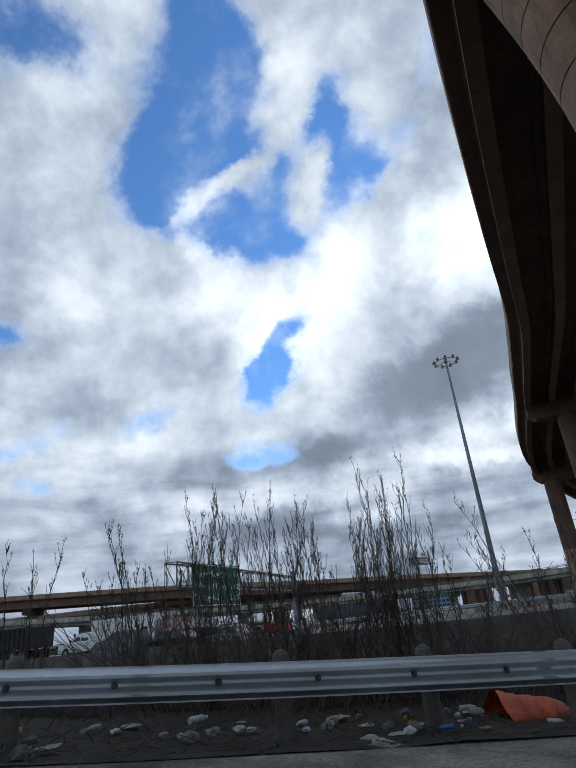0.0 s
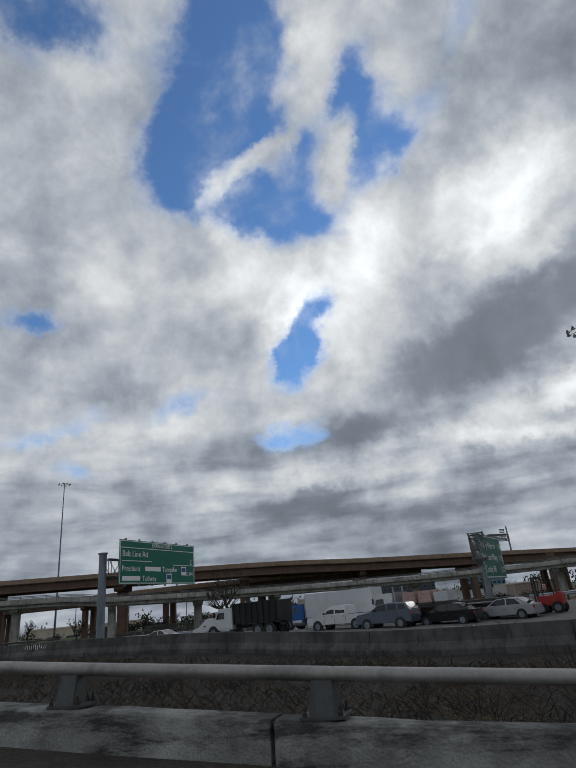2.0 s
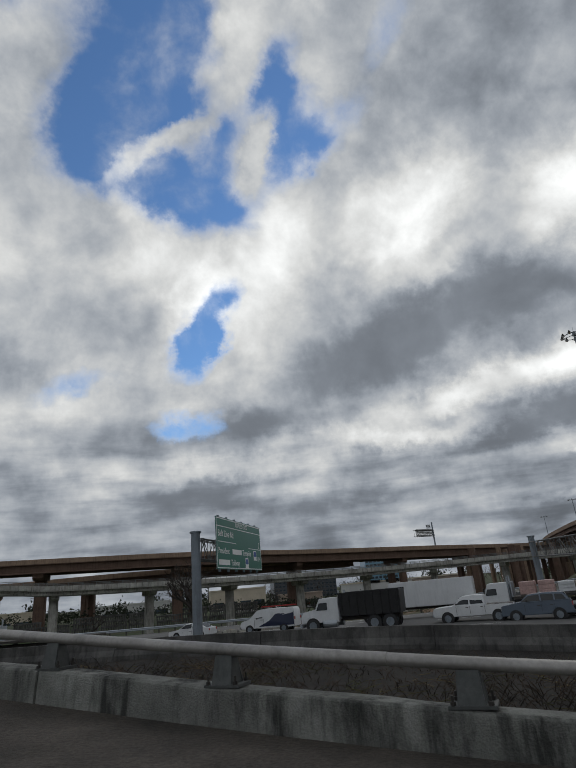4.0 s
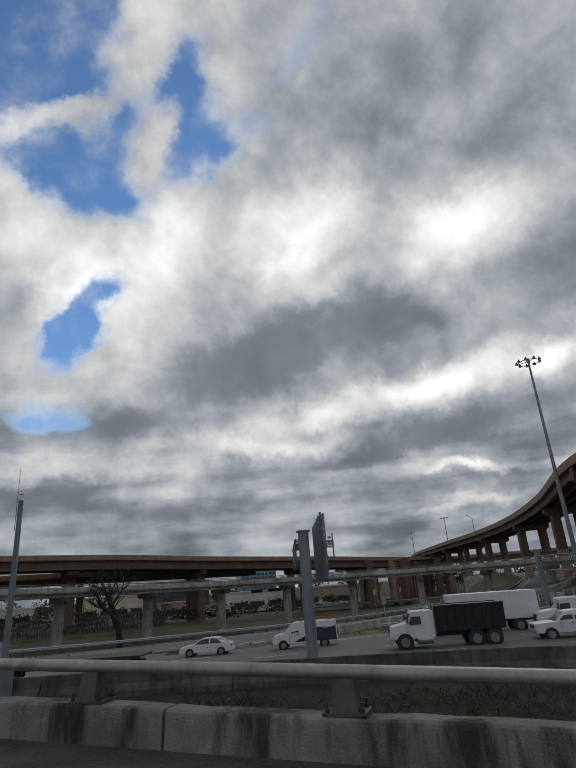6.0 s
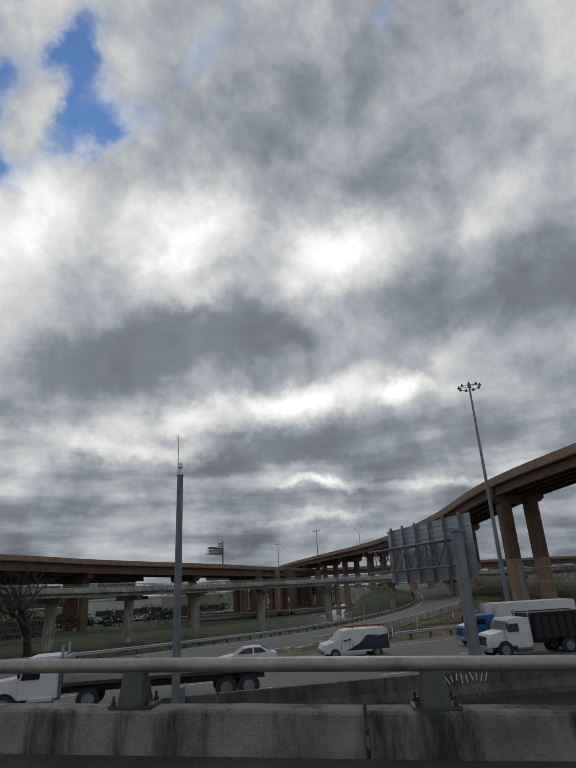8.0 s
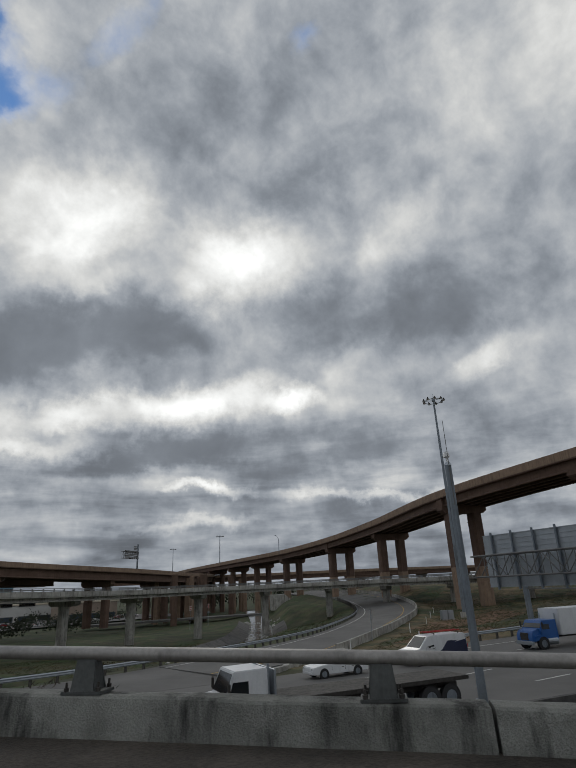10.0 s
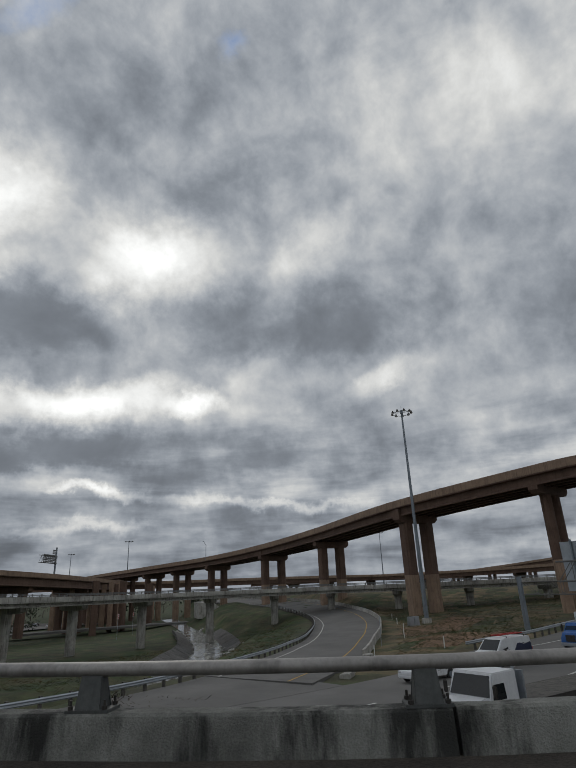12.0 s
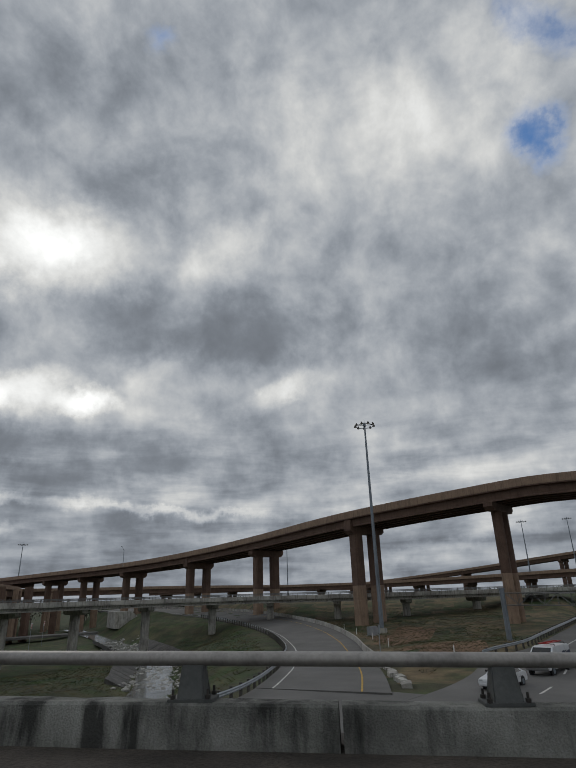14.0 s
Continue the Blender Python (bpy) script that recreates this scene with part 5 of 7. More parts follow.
def end_glass(top, a, b, half, out, name):
    """A windscreen or rear pane between two (x, z) points, pushed out along its normal."""
    n = Vector((b[1] - a[1], 0, a[0] - b[0])).normalized() * out
    bm = B()
    rows = []
    for k in (0.0, -0.03):
        m = n * (1 + k / out)
        rows.append([bm.verts.new(Vector((x, s * (half - 0.08 - (0.1 if z == b[1] else 0)), z)) + m) for (x, z), s in ((a, -1), (a, 1), (b, 1), (b, -1))])
    bm.faces.new(rows[0])
    bm.faces.new(rows[1][::-1])
    for i in range(4):
        bm.faces.new((rows[0][i], rows[0][(i + 1) % 4], rows[1][(i + 1) % 4], rows[1][i]))
    part(name, bm, M_CARGLASS, top)


def lights(top, front, back, half, zf, zb):
    for s in (-1, 1):
        part("headlight", box(B(), 0.1, 0.34, 0.16, (front, s * (half - 0.22), zf), bevel=0.03), M_LAMPGLASS, top)
        part("tail_light", box(B(), 0.08, 0.22, 0.26, (back, s * (half - 0.14), zb), bevel=0.02), M_RED, top)
        part("mirror", box(B(), 0.12, 0.2, 0.14, (front - 1.75, s * (half + 0.1), 1.12 if zf < 0.8 else 1.35), bevel=0.03), M_DARKSTEEL, top)


def door_seams(top, xs, half, z0, z1):
    me = mesh_of("door_seam", box(B(), 0.018, 0.012, z1 - z0), M_TYRE)
    knob = mesh_of("door_handle", box(B(), 0.2, 0.03, 0.04, bevel=0.008), M_DARKSTEEL)
    for s in (-1, 1):
        for x in xs:
            piece("door_seam", me, top, Matrix.Translation((x, s * (half + 0.001), (z0 + z1) / 2)))
        for x in xs[1:]:
            piece("door_handle", knob, top, Matrix.Translation((x + 0.2, s * (half + 0.012), z1 - 0.1)))


def sedan(x, y, turn, paint, label, z=None, suv=False):
    top = empty("car", label, "car", (x, y, road_z(x, y) if z is None else z), turn, "traffic", size=0.88)
    up = 0.3 if suv else 0.0
    h = 0.92
    low = [(-2.3, 0.32 + up * 0.4), (2.3, 0.3 + up * 0.4), (2.38, 0.55), (2.3, 0.78 + up), (1.2, 0.95 + up), (-1.75 if not suv else -2.2, 1.0 + up), (-2.3, 0.95 + up), (-2.38, 0.6)]
    part("body", shell(low, h, 0.05, 0.7), paint, top, smooth=True)
    zt = 0.95 + up
    cabin = [(1.25, 0.9 + up), (0.4, 1.42 + up), (-0.6, 1.48 + up), (-1.15, 1.42 + up), (-2.0, 0.95 + up)] if not suv else [(1.15, 1.2), (0.45, 1.72), (-0.6, 1.8), (-1.9, 1.76), (-2.25, 1.25)]
    part("cabin", shell(cabin, h - 0.04, 0.2, zt), paint, top, smooth=True)
    if suv:
        wins = (((0.95, 1.3), (0.4, 1.66), (-0.3, 1.7), (-0.3, 1.3)), ((-0.4, 1.3), (-0.4, 1.7), (-1.2, 1.69), (-1.2, 1.3)), ((-1.3, 1.3), (-1.3, 1.68), (-1.8, 1.65), (-2.0, 1.32)))
    else:
        wins = (((0.98, 1.0), (0.36, 1.36), (-0.3, 1.41), (-0.3, 1.0)), ((-0.4, 1.0), (-0.4, 1.41), (-0.98, 1.37), (-1.45, 1.02)))
    for w in wins:
        side_glass(top, w, h - 0.04, 0.2, zt)
    end_glass(top, cabin[0], cabin[1], h - 0.12, 0.012, "windscreen")
    end_glass(top, cabin[-2], cabin[-1], h - 0.12, 0.012, "rear_window")
    door_seams(top, (0.75, -0.35, -1.2), h - 0.012, 0.45 + up * 0.5, 0.8 + up)
    lights(top, 2.3, -2.32, h, 0.66 + up * 0.6, 0.78 + up * 0.8)
    part("bumper", box(B(), 0.2, 1.7, 0.22, (2.3, 0, 0.42 + up * 0.3), bevel=0.05), paint, top)
    part("bumper", box(B(), 0.2, 1.7, 0.22, (-2.3, 0, 0.42 + up * 0.3), bevel=0.05), paint, top)
    vehicle_wheels(top, (1.42, -1.4), h, 0.33 + up * 0.15)
    return top


def pickup(x, y, turn, paint, label):
    top = empty("pickup_truck", label, "pickup truck", (x, y, road_z(x, y)), turn, "traffic", size=0.88)
    h = 0.98
    part("body", shell([(-2.9, 0.55), (2.8, 0.5), (2.9, 0.75), (2.82, 1.12), (1.4, 1.22), (-0.85, 1.22), (-0.85, 1.18), (-2.85, 1.18), (-2.92, 0.8)], h), paint, top, smooth=True)
    cabin = [(1.45, 1.18), (0.75, 1.82), (-0.2, 1.9), (-0.85, 1.85), (-0.98, 1.18)]
    part("cabin", shell(cabin, h - 0.05, 0.14, 1.25), paint, top, smooth=True)
    side_glass(top, ((1.12, 1.3), (0.66, 1.74), (0.22, 1.78), (0.22, 1.3)), h - 0.05, 0.14, 1.25)
    side_glass(top, ((0.12, 1.3), (0.12, 1.78), (-0.72, 1.76), (-0.8, 1.3)), h - 0.05, 0.14, 1.25)
    end_glass(top, cabin[0], cabin[1], h - 0.1, 0.012, "windscreen")
    part("bed_floor", box(B(), 1.85, 1.6, 0.02, (-1.9, 0, 1.2)), M_DARKSTEEL, top)
    part("bumper", box(B(), 0.18, 1.9, 0.22, (2.88, 0, 0.62), bevel=0.05), M_STEEL, top)
    part("bumper", box(B(), 0.18, 1.9, 0.2, (-2.95, 0, 0.62), bevel=0.05), M_STEEL, top)
    part("grille", box(B(), 0.06, 1.1, 0.28, (2.88, 0, 0.92), bevel=0.02), M_DARKSTEEL, top)
    door_seams(top, (1.15, 0.17, -0.88), h, 0.62, 1.18)
    lights(top, 2.84, -2.88, h, 0.95, 0.98)
    vehicle_wheels(top, (1.85, -1.75), h, 0.4, 0.28)
    return top


def panel_van(x, y, turn, label):
    top = empty("van", label, "van", (x, y, road_z(x, y)), turn, "traffic", size=0.88)
    h = 1.0
    out = [(-2.9, 0.45), (2.75, 0.45), (2.85, 0.8), (2.7, 1.12), (1.85, 1.3), (1.05, 2.05), (0.6, 2.15), (-2.75, 2.15), (-2.9, 1.9)]
    part("body", shell(out, h, 0.1, 1.3), M_CARWHITE, top, smooth=True)
    for s in (-1, 1):
        bm = B()
        q = [bm.verts.new((px, s * (h + 0.006 - 0.1 * min(1, max(0, (pz - 1.3) / 0.5))), pz)) for px, pz in ((0.9, 0.6), (-2.85, 0.6), (-2.82, 1.95), (-1.2, 1.92), (-0.3, 1.1))]
        r = [bm.verts.new(v.co - Vector((0, s * 0.012, 0))) for v in q]
        bm.faces.new(q)
        bm.faces.new(r[::-1])
        for i in range(5):
            bm.faces.new((q[i], q[(i + 1) % 5], r[(i + 1) % 5], r[i]))
        part("livery_stripe", bm, M_NAVY, top)
    side_glass(top, ((1.65, 1.35), (1.1, 1.92), (0.45, 1.95), (0.45, 1.35)), h, 0.1, 1.3)
    end_glass(top, out[4], out[5], h - 0.05, 0.012, "windscreen")
    door_seams(top, (1.3, 0.35), h, 0.55, 1.3)
    lights(top, 2.74, -2.9, h, 0.95, 1.2)
    part("bumper", box(B(), 0.2, 1.9, 0.24, (2.82, 0, 0.55), bevel=0.05), M_STEELD, top)
    rack = new("ladder_rack")
    rack.parent = top
    bm = B()
    for y in (-0.28, 0.28):
        box(bm, 3.6, 0.06, 0.08, (-1.0, y, 2.36))
    for k in range(10):
        box(bm, 0.04, 0.56, 0.04, (-2.6 + 0.36 * k, 0, 2.36))
    part("ladder", bm, M_RED, rack)
    bm = B()
    for k in (-2.2, 0.2):
        box(bm, 0.06, 1.6, 0.05, (k, 0, 2.29))
        for s in (-1, 1):
            box(bm, 0.05, 0.05, 0.18, (k, s * 0.78, 2.22))
    part("crossbar", bm, M_DARKSTEEL, rack)
    vehicle_wheels(top, (1.85, -1.75), h, 0.37, 0.26)


def lorry_cab(top, paint, x0, tall, nose):
    """Cab of a lorry: bonnet, cabin and glass, its front at x0."""
    h = 1.12
    hood = [(x0 - nose - 0.1, 0.7), (x0, 0.65), (x0 + 0.04, 1.1), (x0 - 0.15, 1.5), (x0 - nose - 0.1, 1.72)]
    part("bonnet", shell(hood, h - 0.16, 0.08, 1.2), paint, top, smooth=True)
    xc = x0 - nose
    cab = [(xc - 1.9, 0.7), (xc, 0.7), (xc + 0.02, 1.65), (xc - 0.35, tall), (xc - 1.9, tall + (0.25 if tall > 2.8 else 0.02))]
    part("cabin", shell(cab, h, 0.06, 1.7), paint, top, smooth=True)
    side_glass(top, ((xc - 0.1, 1.6), (xc - 0.34, tall - 0.3), (xc - 1.0, tall - 0.3), (xc - 1.0, 1.6)), h, 0.06, 1.7)
    end_glass(top, (xc + 0.0, 1.72), (xc - 0.32, tall - 0.12), h - 0.02, 0.02, "windscreen")
    part("grille", box(B(), 0.08, 1.0, 0.6, (x0, 0, 1.05), bevel=0.03), M_DARKSTEEL, top)
    part("bumper", box(B(), 0.25, 2.1, 0.3, (x0 + 0.02, 0, 0.55), bevel=0.06), M_STEEL, top)
    for s in (-1, 1):
        part("headlight", box(B(), 0.1, 0.32, 0.22, (x0 - 0.06, s * 0.78, 1.0), bevel=0.03), M_LAMPGLASS, top)
        part("fender", shell([(x0 - 1.15, 0.75), (x0 - 0.1, 0.7), (x0 - 0.2, 1.12), (x0 - 0.9, 1.18)], 0.14, bevel=0.03), paint, top).matrix_basis = Matrix.Translation((0, s * 0.98, 0))
        part("fuel_tank", tube(B(), (xc - 1.7, s * 0.95, 0.62), (xc - 0.6, s * 0.95, 0.62), 0.3, n=14), M_STEEL, top)
        part("mirror", box(B(), 0.1, 0.22, 0.5, (xc - 0.05, s * (h + 0.18), 1.95), bevel=0.04), M_DARKSTEEL, top)
        part("exhaust_stack", tube(B(), (xc - 1.98, s * 0.9, 0.9), (xc - 1.98, s * 0.9, tall + 0.5), 0.07, n=8), M_STEEL, top)


def dump_truck(x, y, turn):
    top = empty("dump_truck", "white dump truck with a black ribbed steel bin", "truck", (x, y, road_z(x, y)), turn, "traffic", size=0.88)
    lorry_cab(top, M_CARWHITE, 4.0, 2.45, 1.25)
    part("chassis", box(B(), 7.2, 0.9, 0.25, (-0.2, 0, 0.85)), M_DARKSTEEL, top)
    bin_ = part("bin", shell([(-4.0, 1.05), (0.7, 1.05), (0.75, 2.7), (-4.05, 2.7)], 1.2, bevel=0.03), M_BLACK, top)
    me = mesh_of("bin_rib", box(B(), 0.1, 0.09, 1.55), M_BLACK)
    for k in range(8):
        for s in (-1, 1):
            piece("bin_rib", me, bin_, Matrix.Translation((-3.8 + 0.62 * k, s * 1.23, 1.85)))
    for s in (-1, 1):
        part("bin_rail", box(B(), 4.8, 0.12, 0.12, (-1.65, s * 1.22, 2.7)), M_BLACK, bin_)
    vehicle_wheels(top, (3.0, -1.9, -3.1), 1.15, 0.5, 0.4)


def box_trailer(x, y, turn):
    top = empty("box_truck", "truck with a plain white cargo box and blue cab", "truck", (x, y, road_z(x, y)), turn, "traffic", size=0.88)
    lorry_cab(top, M_CARBLUE, 5.9, 2.3, 0.9)
    part("cargo_box", box(B(), 7.4, 2.4, 2.15, (-0.9, 0, 2.1), bevel=0.04), M_CARWHITE, top)
    part("chassis", box(B(), 9.0, 0.9, 0.22, (0.3, 0, 0.92)), M_DARKSTEEL, top)
    vehicle_wheels(top, (4.9, -2.9), 1.15, 0.48, 0.4)


def flatbed(x, y, turn, label, tall, load, bed=9.0, paint=None):
    top = empty("flatbed_truck", label, "truck", (x, y, road_z(x, y)), turn, "traffic", size=0.88)
    lorry_cab(top, paint or M_CARWHITE, 8.2, tall, 1.6)
    part("chassis", box(B(), 13.5, 0.9, 0.25, (0.8, 0, 0.9)), M_DARKSTEEL, top)
    deck = part("bed", box(B(), bed, 2.45, 0.14, (4.4 - bed / 2, 0, 1.3), bevel=0.02), M_WOOD, top)
    for s in (-1, 1):
        part("side_rail", box(B(), bed, 0.06, 0.18, (4.4 - bed / 2, s * 1.25, 1.28)), M_DARKSTEEL, deck)
    part("headboard", box(B(), 0.1, 2.4, 1.2, (4.4, 0, 1.95)), M_STEEL, top)
    vehicle_wheels(top, (7.2, 3.2, 4.3 - bed + 1.2, 4.3 - bed + 2.4), 1.15, 0.5, 0.42)
    m = Matrix.Translation((x, y, road_z(x, y))) @ Matrix.Rotation(turn, 4, "Z") @ Matrix.Scale(0.88, 4)
    for k, (sx, sz, mat) in enumerate(load):
        ob = empty("pallet_load", "strapped pallet of wrapped blocks on the flatbed" if mat is M_CARWHITE else "pallet of pinkish blocks on the flatbed", "pallet load", group="pallets")
        ob.matrix_basis = m @ Matrix.Translation((3.2 - 1.45 * k, 0, 1.375))
        part("pallet", box(B(), 1.2, 2.0, 0.12, (0, 0, 0.06)), M_WOOD, ob)
        for r in range(3):
            part("layer", box(B(), sx, 1.9, sz / 3 - 0.012, (0, 0, 0.125 + sz / 3 * (r + 0.5)), bevel=0.015), mat, ob)
    return m


def heading(x, y):
    return road_heading(x, y)


pickup(-14.4, 43.4, heading(-14.4, 43), M_CARWHITE, "clean white crew-cab pickup truck on the highway")
dump_truck(-21.7, 46.8, heading(-21, 46))
box_trailer(-14.6, 51.6, heading(-15, 51))
panel_van(-26.2, 58.6, heading(-26, 57), "white van with a navy stripe and red roof ladder")
sedan(-6.8, 50.4, heading(-7, 50), M_CARBLACK, "glossy black sedan on the highway")
sedan(-11.4, 41.0, heading(-11, 41), M_CARSLATE, "grey-blue estate car in the near lane", suv=True)
sedan(-7.6, 40.0, heading(-8, 40), M_CARBLACK, "dark sedan following the estate car")
sedan(-3.9, 39.6, heading(-4, 39), M_CARSILVER, "silver grey sedan in the near lane")
bedm = flatbed(-6.4, 44.4, heading(-6.4, 44), "white flatbed truck loaded with pallets", 2.5, [(1.2, 0.95, M_PINK), (1.2, 0.95, M_PINK), (1.2, 0.75, M_CARWHITE)], 10.5)
flatbed(-44.3, 53.6, heading(-43, 52), "white tractor unit with an empty flatbed trailer", 2.6, [], 10.5)
sedan(-33.0, 62.4, heading(-33, 61), M_CARWHITE, "clean white coupe on the highway")

fork = empty("forklift", "small red truck-mounted forklift behind the flatbed", "forklift", group="")
fork.matrix_basis = bedm @ Matrix.Translation((-7.9, 0, 0))
part("body", box(B(), 1.5, 1.5, 0.7, (0, 0, 0.85), bevel=0.08), M_RED, fork)
part("counterweight", box(B(), 0.5, 1.4, 0.9, (-0.75, 0, 0.95), bevel=0.12), M_RED, fork)
bm = B()
for px in (-0.5, 0.6):
    for s in (-1, 1):
        tube(bm, (px, s * 0.6, 1.15), (px * 0.8, s * 0.55, 2.25), 0.04, n=6)
box(bm, 1.2, 1.3, 0.06, (0, 0, 2.27))
part("guard_frame", bm, M_DARKSTEEL, fork)
bm = B()
for s in (-1, 1):
    box(bm, 0.12, 0.1, 2.3, (0.95, s * 0.35, 1.4))
box(bm, 0.1, 0.8, 0.1, (0.95, 0, 2.5))
part("mast", bm, M_DARKSTEEL, fork)
vehicle_wheels(fork, (0.55, -0.6), 0.8, 0.36, 0.26)

# ---------------------------------------------------------------- plants


def sticks(name, rows, mat, parent=None, sides_n=3, kind="", label="", category=""):
    """Thin tapered sticks joined into one mesh; rows are (a, b, radius a, radius b)."""
    verts, faces = [], []
    for a, b, ra, rb in rows:
        d = b - a
        if d.length < 1e-5:
            continue
        u = d.orthogonal().normalized()
        w = d.normalized().cross(u)
        k0 = len(verts)
        for p, r in ((a, ra), (b, rb)):
            for k in range(sides_n):
                t = k * math.tau / sides_n
                verts.append(p + u * (r * math.cos(t)) + w * (r * math.sin(t)))
        for k in range(sides_n):
            j = (k + 1) % sides_n
            faces.append((k0 + k, k0 + j, k0 + sides_n + j, k0 + sides_n + k))
    me = bpy.data.meshes.new(name)
    me.from_pydata([tuple(v) for v in verts], [], faces)
    me.materials.append(mat)
    ob = new(name, me)
    if parent:
        ob.parent = parent
    return tagged(ob, label, category, kind=kind) if label else ob


def rnd(a, b):
    return random.uniform(a, b)


def shrub(x, y, h, stems, spread, label, lean=0.0, fine_r=1.0):
    """Upright switches rising from one stool, each set with short spurs and buds."""
    top = empty("shrub", label, "shrub", (x, y, terrain(x, y) - 0.05), 0.0, "roadside shrubs")
    fine = []
    for k in range(stems):
        main = []
        a = rnd(0, math.tau)
        p = Vector((rnd(-0.15, 0.15), rnd(-0.15, 0.15), 0))
        hh = h * rnd(0.55, 1.0)
        out = Vector((math.cos(a), math.sin(a), 0)) * spread * rnd(0.2, 1.9) + Vector((lean, 0, 0))
        n = 9
        for i in range(n):
            f0, f1 = i / n, (i + 1) / n
            q = Vector((out.x * f1 ** 0.7 + rnd(-0.02, 0.02), out.y * f1 ** 0.7 + rnd(-0.02, 0.02), hh * f1))
            main.append((p, q, (0.0075 * (1 - f0) + 0.0016) * fine_r, (0.0075 * (1 - f1) + 0.0016) * fine_r))
            if i > 1:
                for j in range(4):
                    s = p.lerp(q, rnd(0, 1))
                    b = rnd(0, math.tau)
                    le = rnd(0.1, 0.42) * (1.15 - 0.75 * f0) * h / 2.4
                    e = s + Vector((math.cos(b) * 0.3 * le, math.sin(b) * 0.3 * le, le))
                    m = s.lerp(e, 0.45) + Vector((math.cos(b) * 0.05 * le, math.sin(b) * 0.05 * le, -0.03 * le))
                    fine += [(s, m, 0.0027 * fine_r, 0.0021 * fine_r), (m, e, 0.0021 * fine_r, 0.0011 * fine_r)]
                    for t in range(3):
                        c = s.lerp(e, rnd(0.15, 1.0))
                        g = rnd(0, math.tau)
                        fine.append((c, c + Vector((math.cos(g) * 0.016, math.sin(g) * 0.016, 0.02)), 0.0034 * fine_r, 0.0014 * fine_r))
            p = q
        sticks("stem", main, M_TWIG, top, 4)
    tagged(sticks("crown", fine, M_TWIG, top), "fine bare twigs with small buds", kind="stuff")


random.seed(21)
for x, y, h, stems, spread in ((-4.35, 5.5, 1.5, 12, 0.3), (-3.7, 5.4, 1.75, 14, 0.35), (-2.5, 5.6, 1.6, 9, 0.35), (-1.45, 5.6, 1.6, 7, 0.3), (-1.1, 5.5, 2.0, 14, 0.35), (-0.8, 5.7, 2.1, 14, 0.4), (-0.35, 5.4, 2.0, 13, 0.35), (0.0, 5.8, 2.05, 14, 0.35), (0.35, 5.5, 1.95, 12, 0.35), (0.7, 5.7, 2.2, 14, 0.35), (1.0, 5.5, 2.55, 16, 0.3), (1.3, 5.7, 2.3, 13, 0.35), (1.7, 5.8, 1.8, 9, 0.4)):
    shrub(x, y, h, stems, spread, "bare upright shrub of thin dark stems behind the guardrail")
for x, y, h, stems, spread in ((2.5, 5.3, 1.8, 10, 0.9), (3.1, 5.6, 2.0, 10, 1.0)):
    shrub(x, y, h, stems, spread, "bare spreading bush with arching dark branches")
for x, y, h, stems, spread in ((-54.6, 38.2, 2.4, 10, 1.5), (-16.0, 18.5, 1.3, 6, 1.0), (-9.5, 16.5, 1.5, 6, 0.4), (-13.5, 17.0, 1.2, 5, 0.4)):
    shrub(x, y, h, stems, spread, "bare spreading bush with arching dark branches", fine_r=2.4)

# tangled undergrowth and dead weeds on the slope below the ramp
random.seed(22)
rows = []
for k in range(9000):
    x = rnd(-5.5, 9)
    y = rnd(4.9, 8.5)
    z = surface(x, y)
    a, le = rnd(0, math.tau), rnd(0.35, 1.25) * (0.55 if x < -1.7 else 1.0)
    p = Vector((x, y, z))
    e = p + Vector((math.cos(a) * le * 0.7, math.sin(a) * le * 0.7, le * rnd(0.35, 1.0)))
    m = p.lerp(e, 0.55) + Vector((0, 0, 0.15 * le))
    rows += [(p, m, 0.005, 0.004), (m, e, 0.004, 0.002)]
sticks("undergrowth", rows, M_TWIG, None, 3, "stuff", "tangled leafless brown undergrowth behind the guardrail", "undergrowth")


def near_slope(s, u):
    p, d = along(barrier, s)
    n = Vector((d.y, -d.x, 0)).normalized()
    q = p + n * u
    return Vector((q.x, q.y, surface(q.x, q.y)))


rows = []
tot_b = length(barrier)
for k in range(42000):
    u = 0.6 + 31 * random.random()
    p = near_slope(rnd(0, tot_b), u)
    if nearest(lanes, p.x, p.y)[0] < 2.8 ** 2:
        continue
    lush = 0.5 + 0.9 * max(0.0, noise.noise((p.x * 0.22, p.y * 0.22, 5)) + 0.35)
    a, le = rnd(0, math.tau), rnd(0.15, 0.75) * lush
    e = p + Vector((math.cos(a) * le * 0.8, math.sin(a) * le * 0.8, le * rnd(0.2, 0.9)))
    m = p.lerp(e, 0.5) + Vector((0, 0, 0.12 * le))
    thick = 1.0 + 0.05 * u
    rows += [(p, m, 0.009 * thick, 0.007 * thick), (m, e, 0.007 * thick, 0.003 * thick)]
for k in range(2600):
    x, y = rnd(-8, 14), rnd(4.3, 9)
    a, le = rnd(0, math.tau), rnd(0.1, 0.4)
    p = Vector((x, y, surface(x, y)))
    e = p + Vector((math.cos(a) * le, math.sin(a) * le, le * rnd(0.15, 0.9)))
    rows.append((p, e, 0.007, 0.002))
brush = []
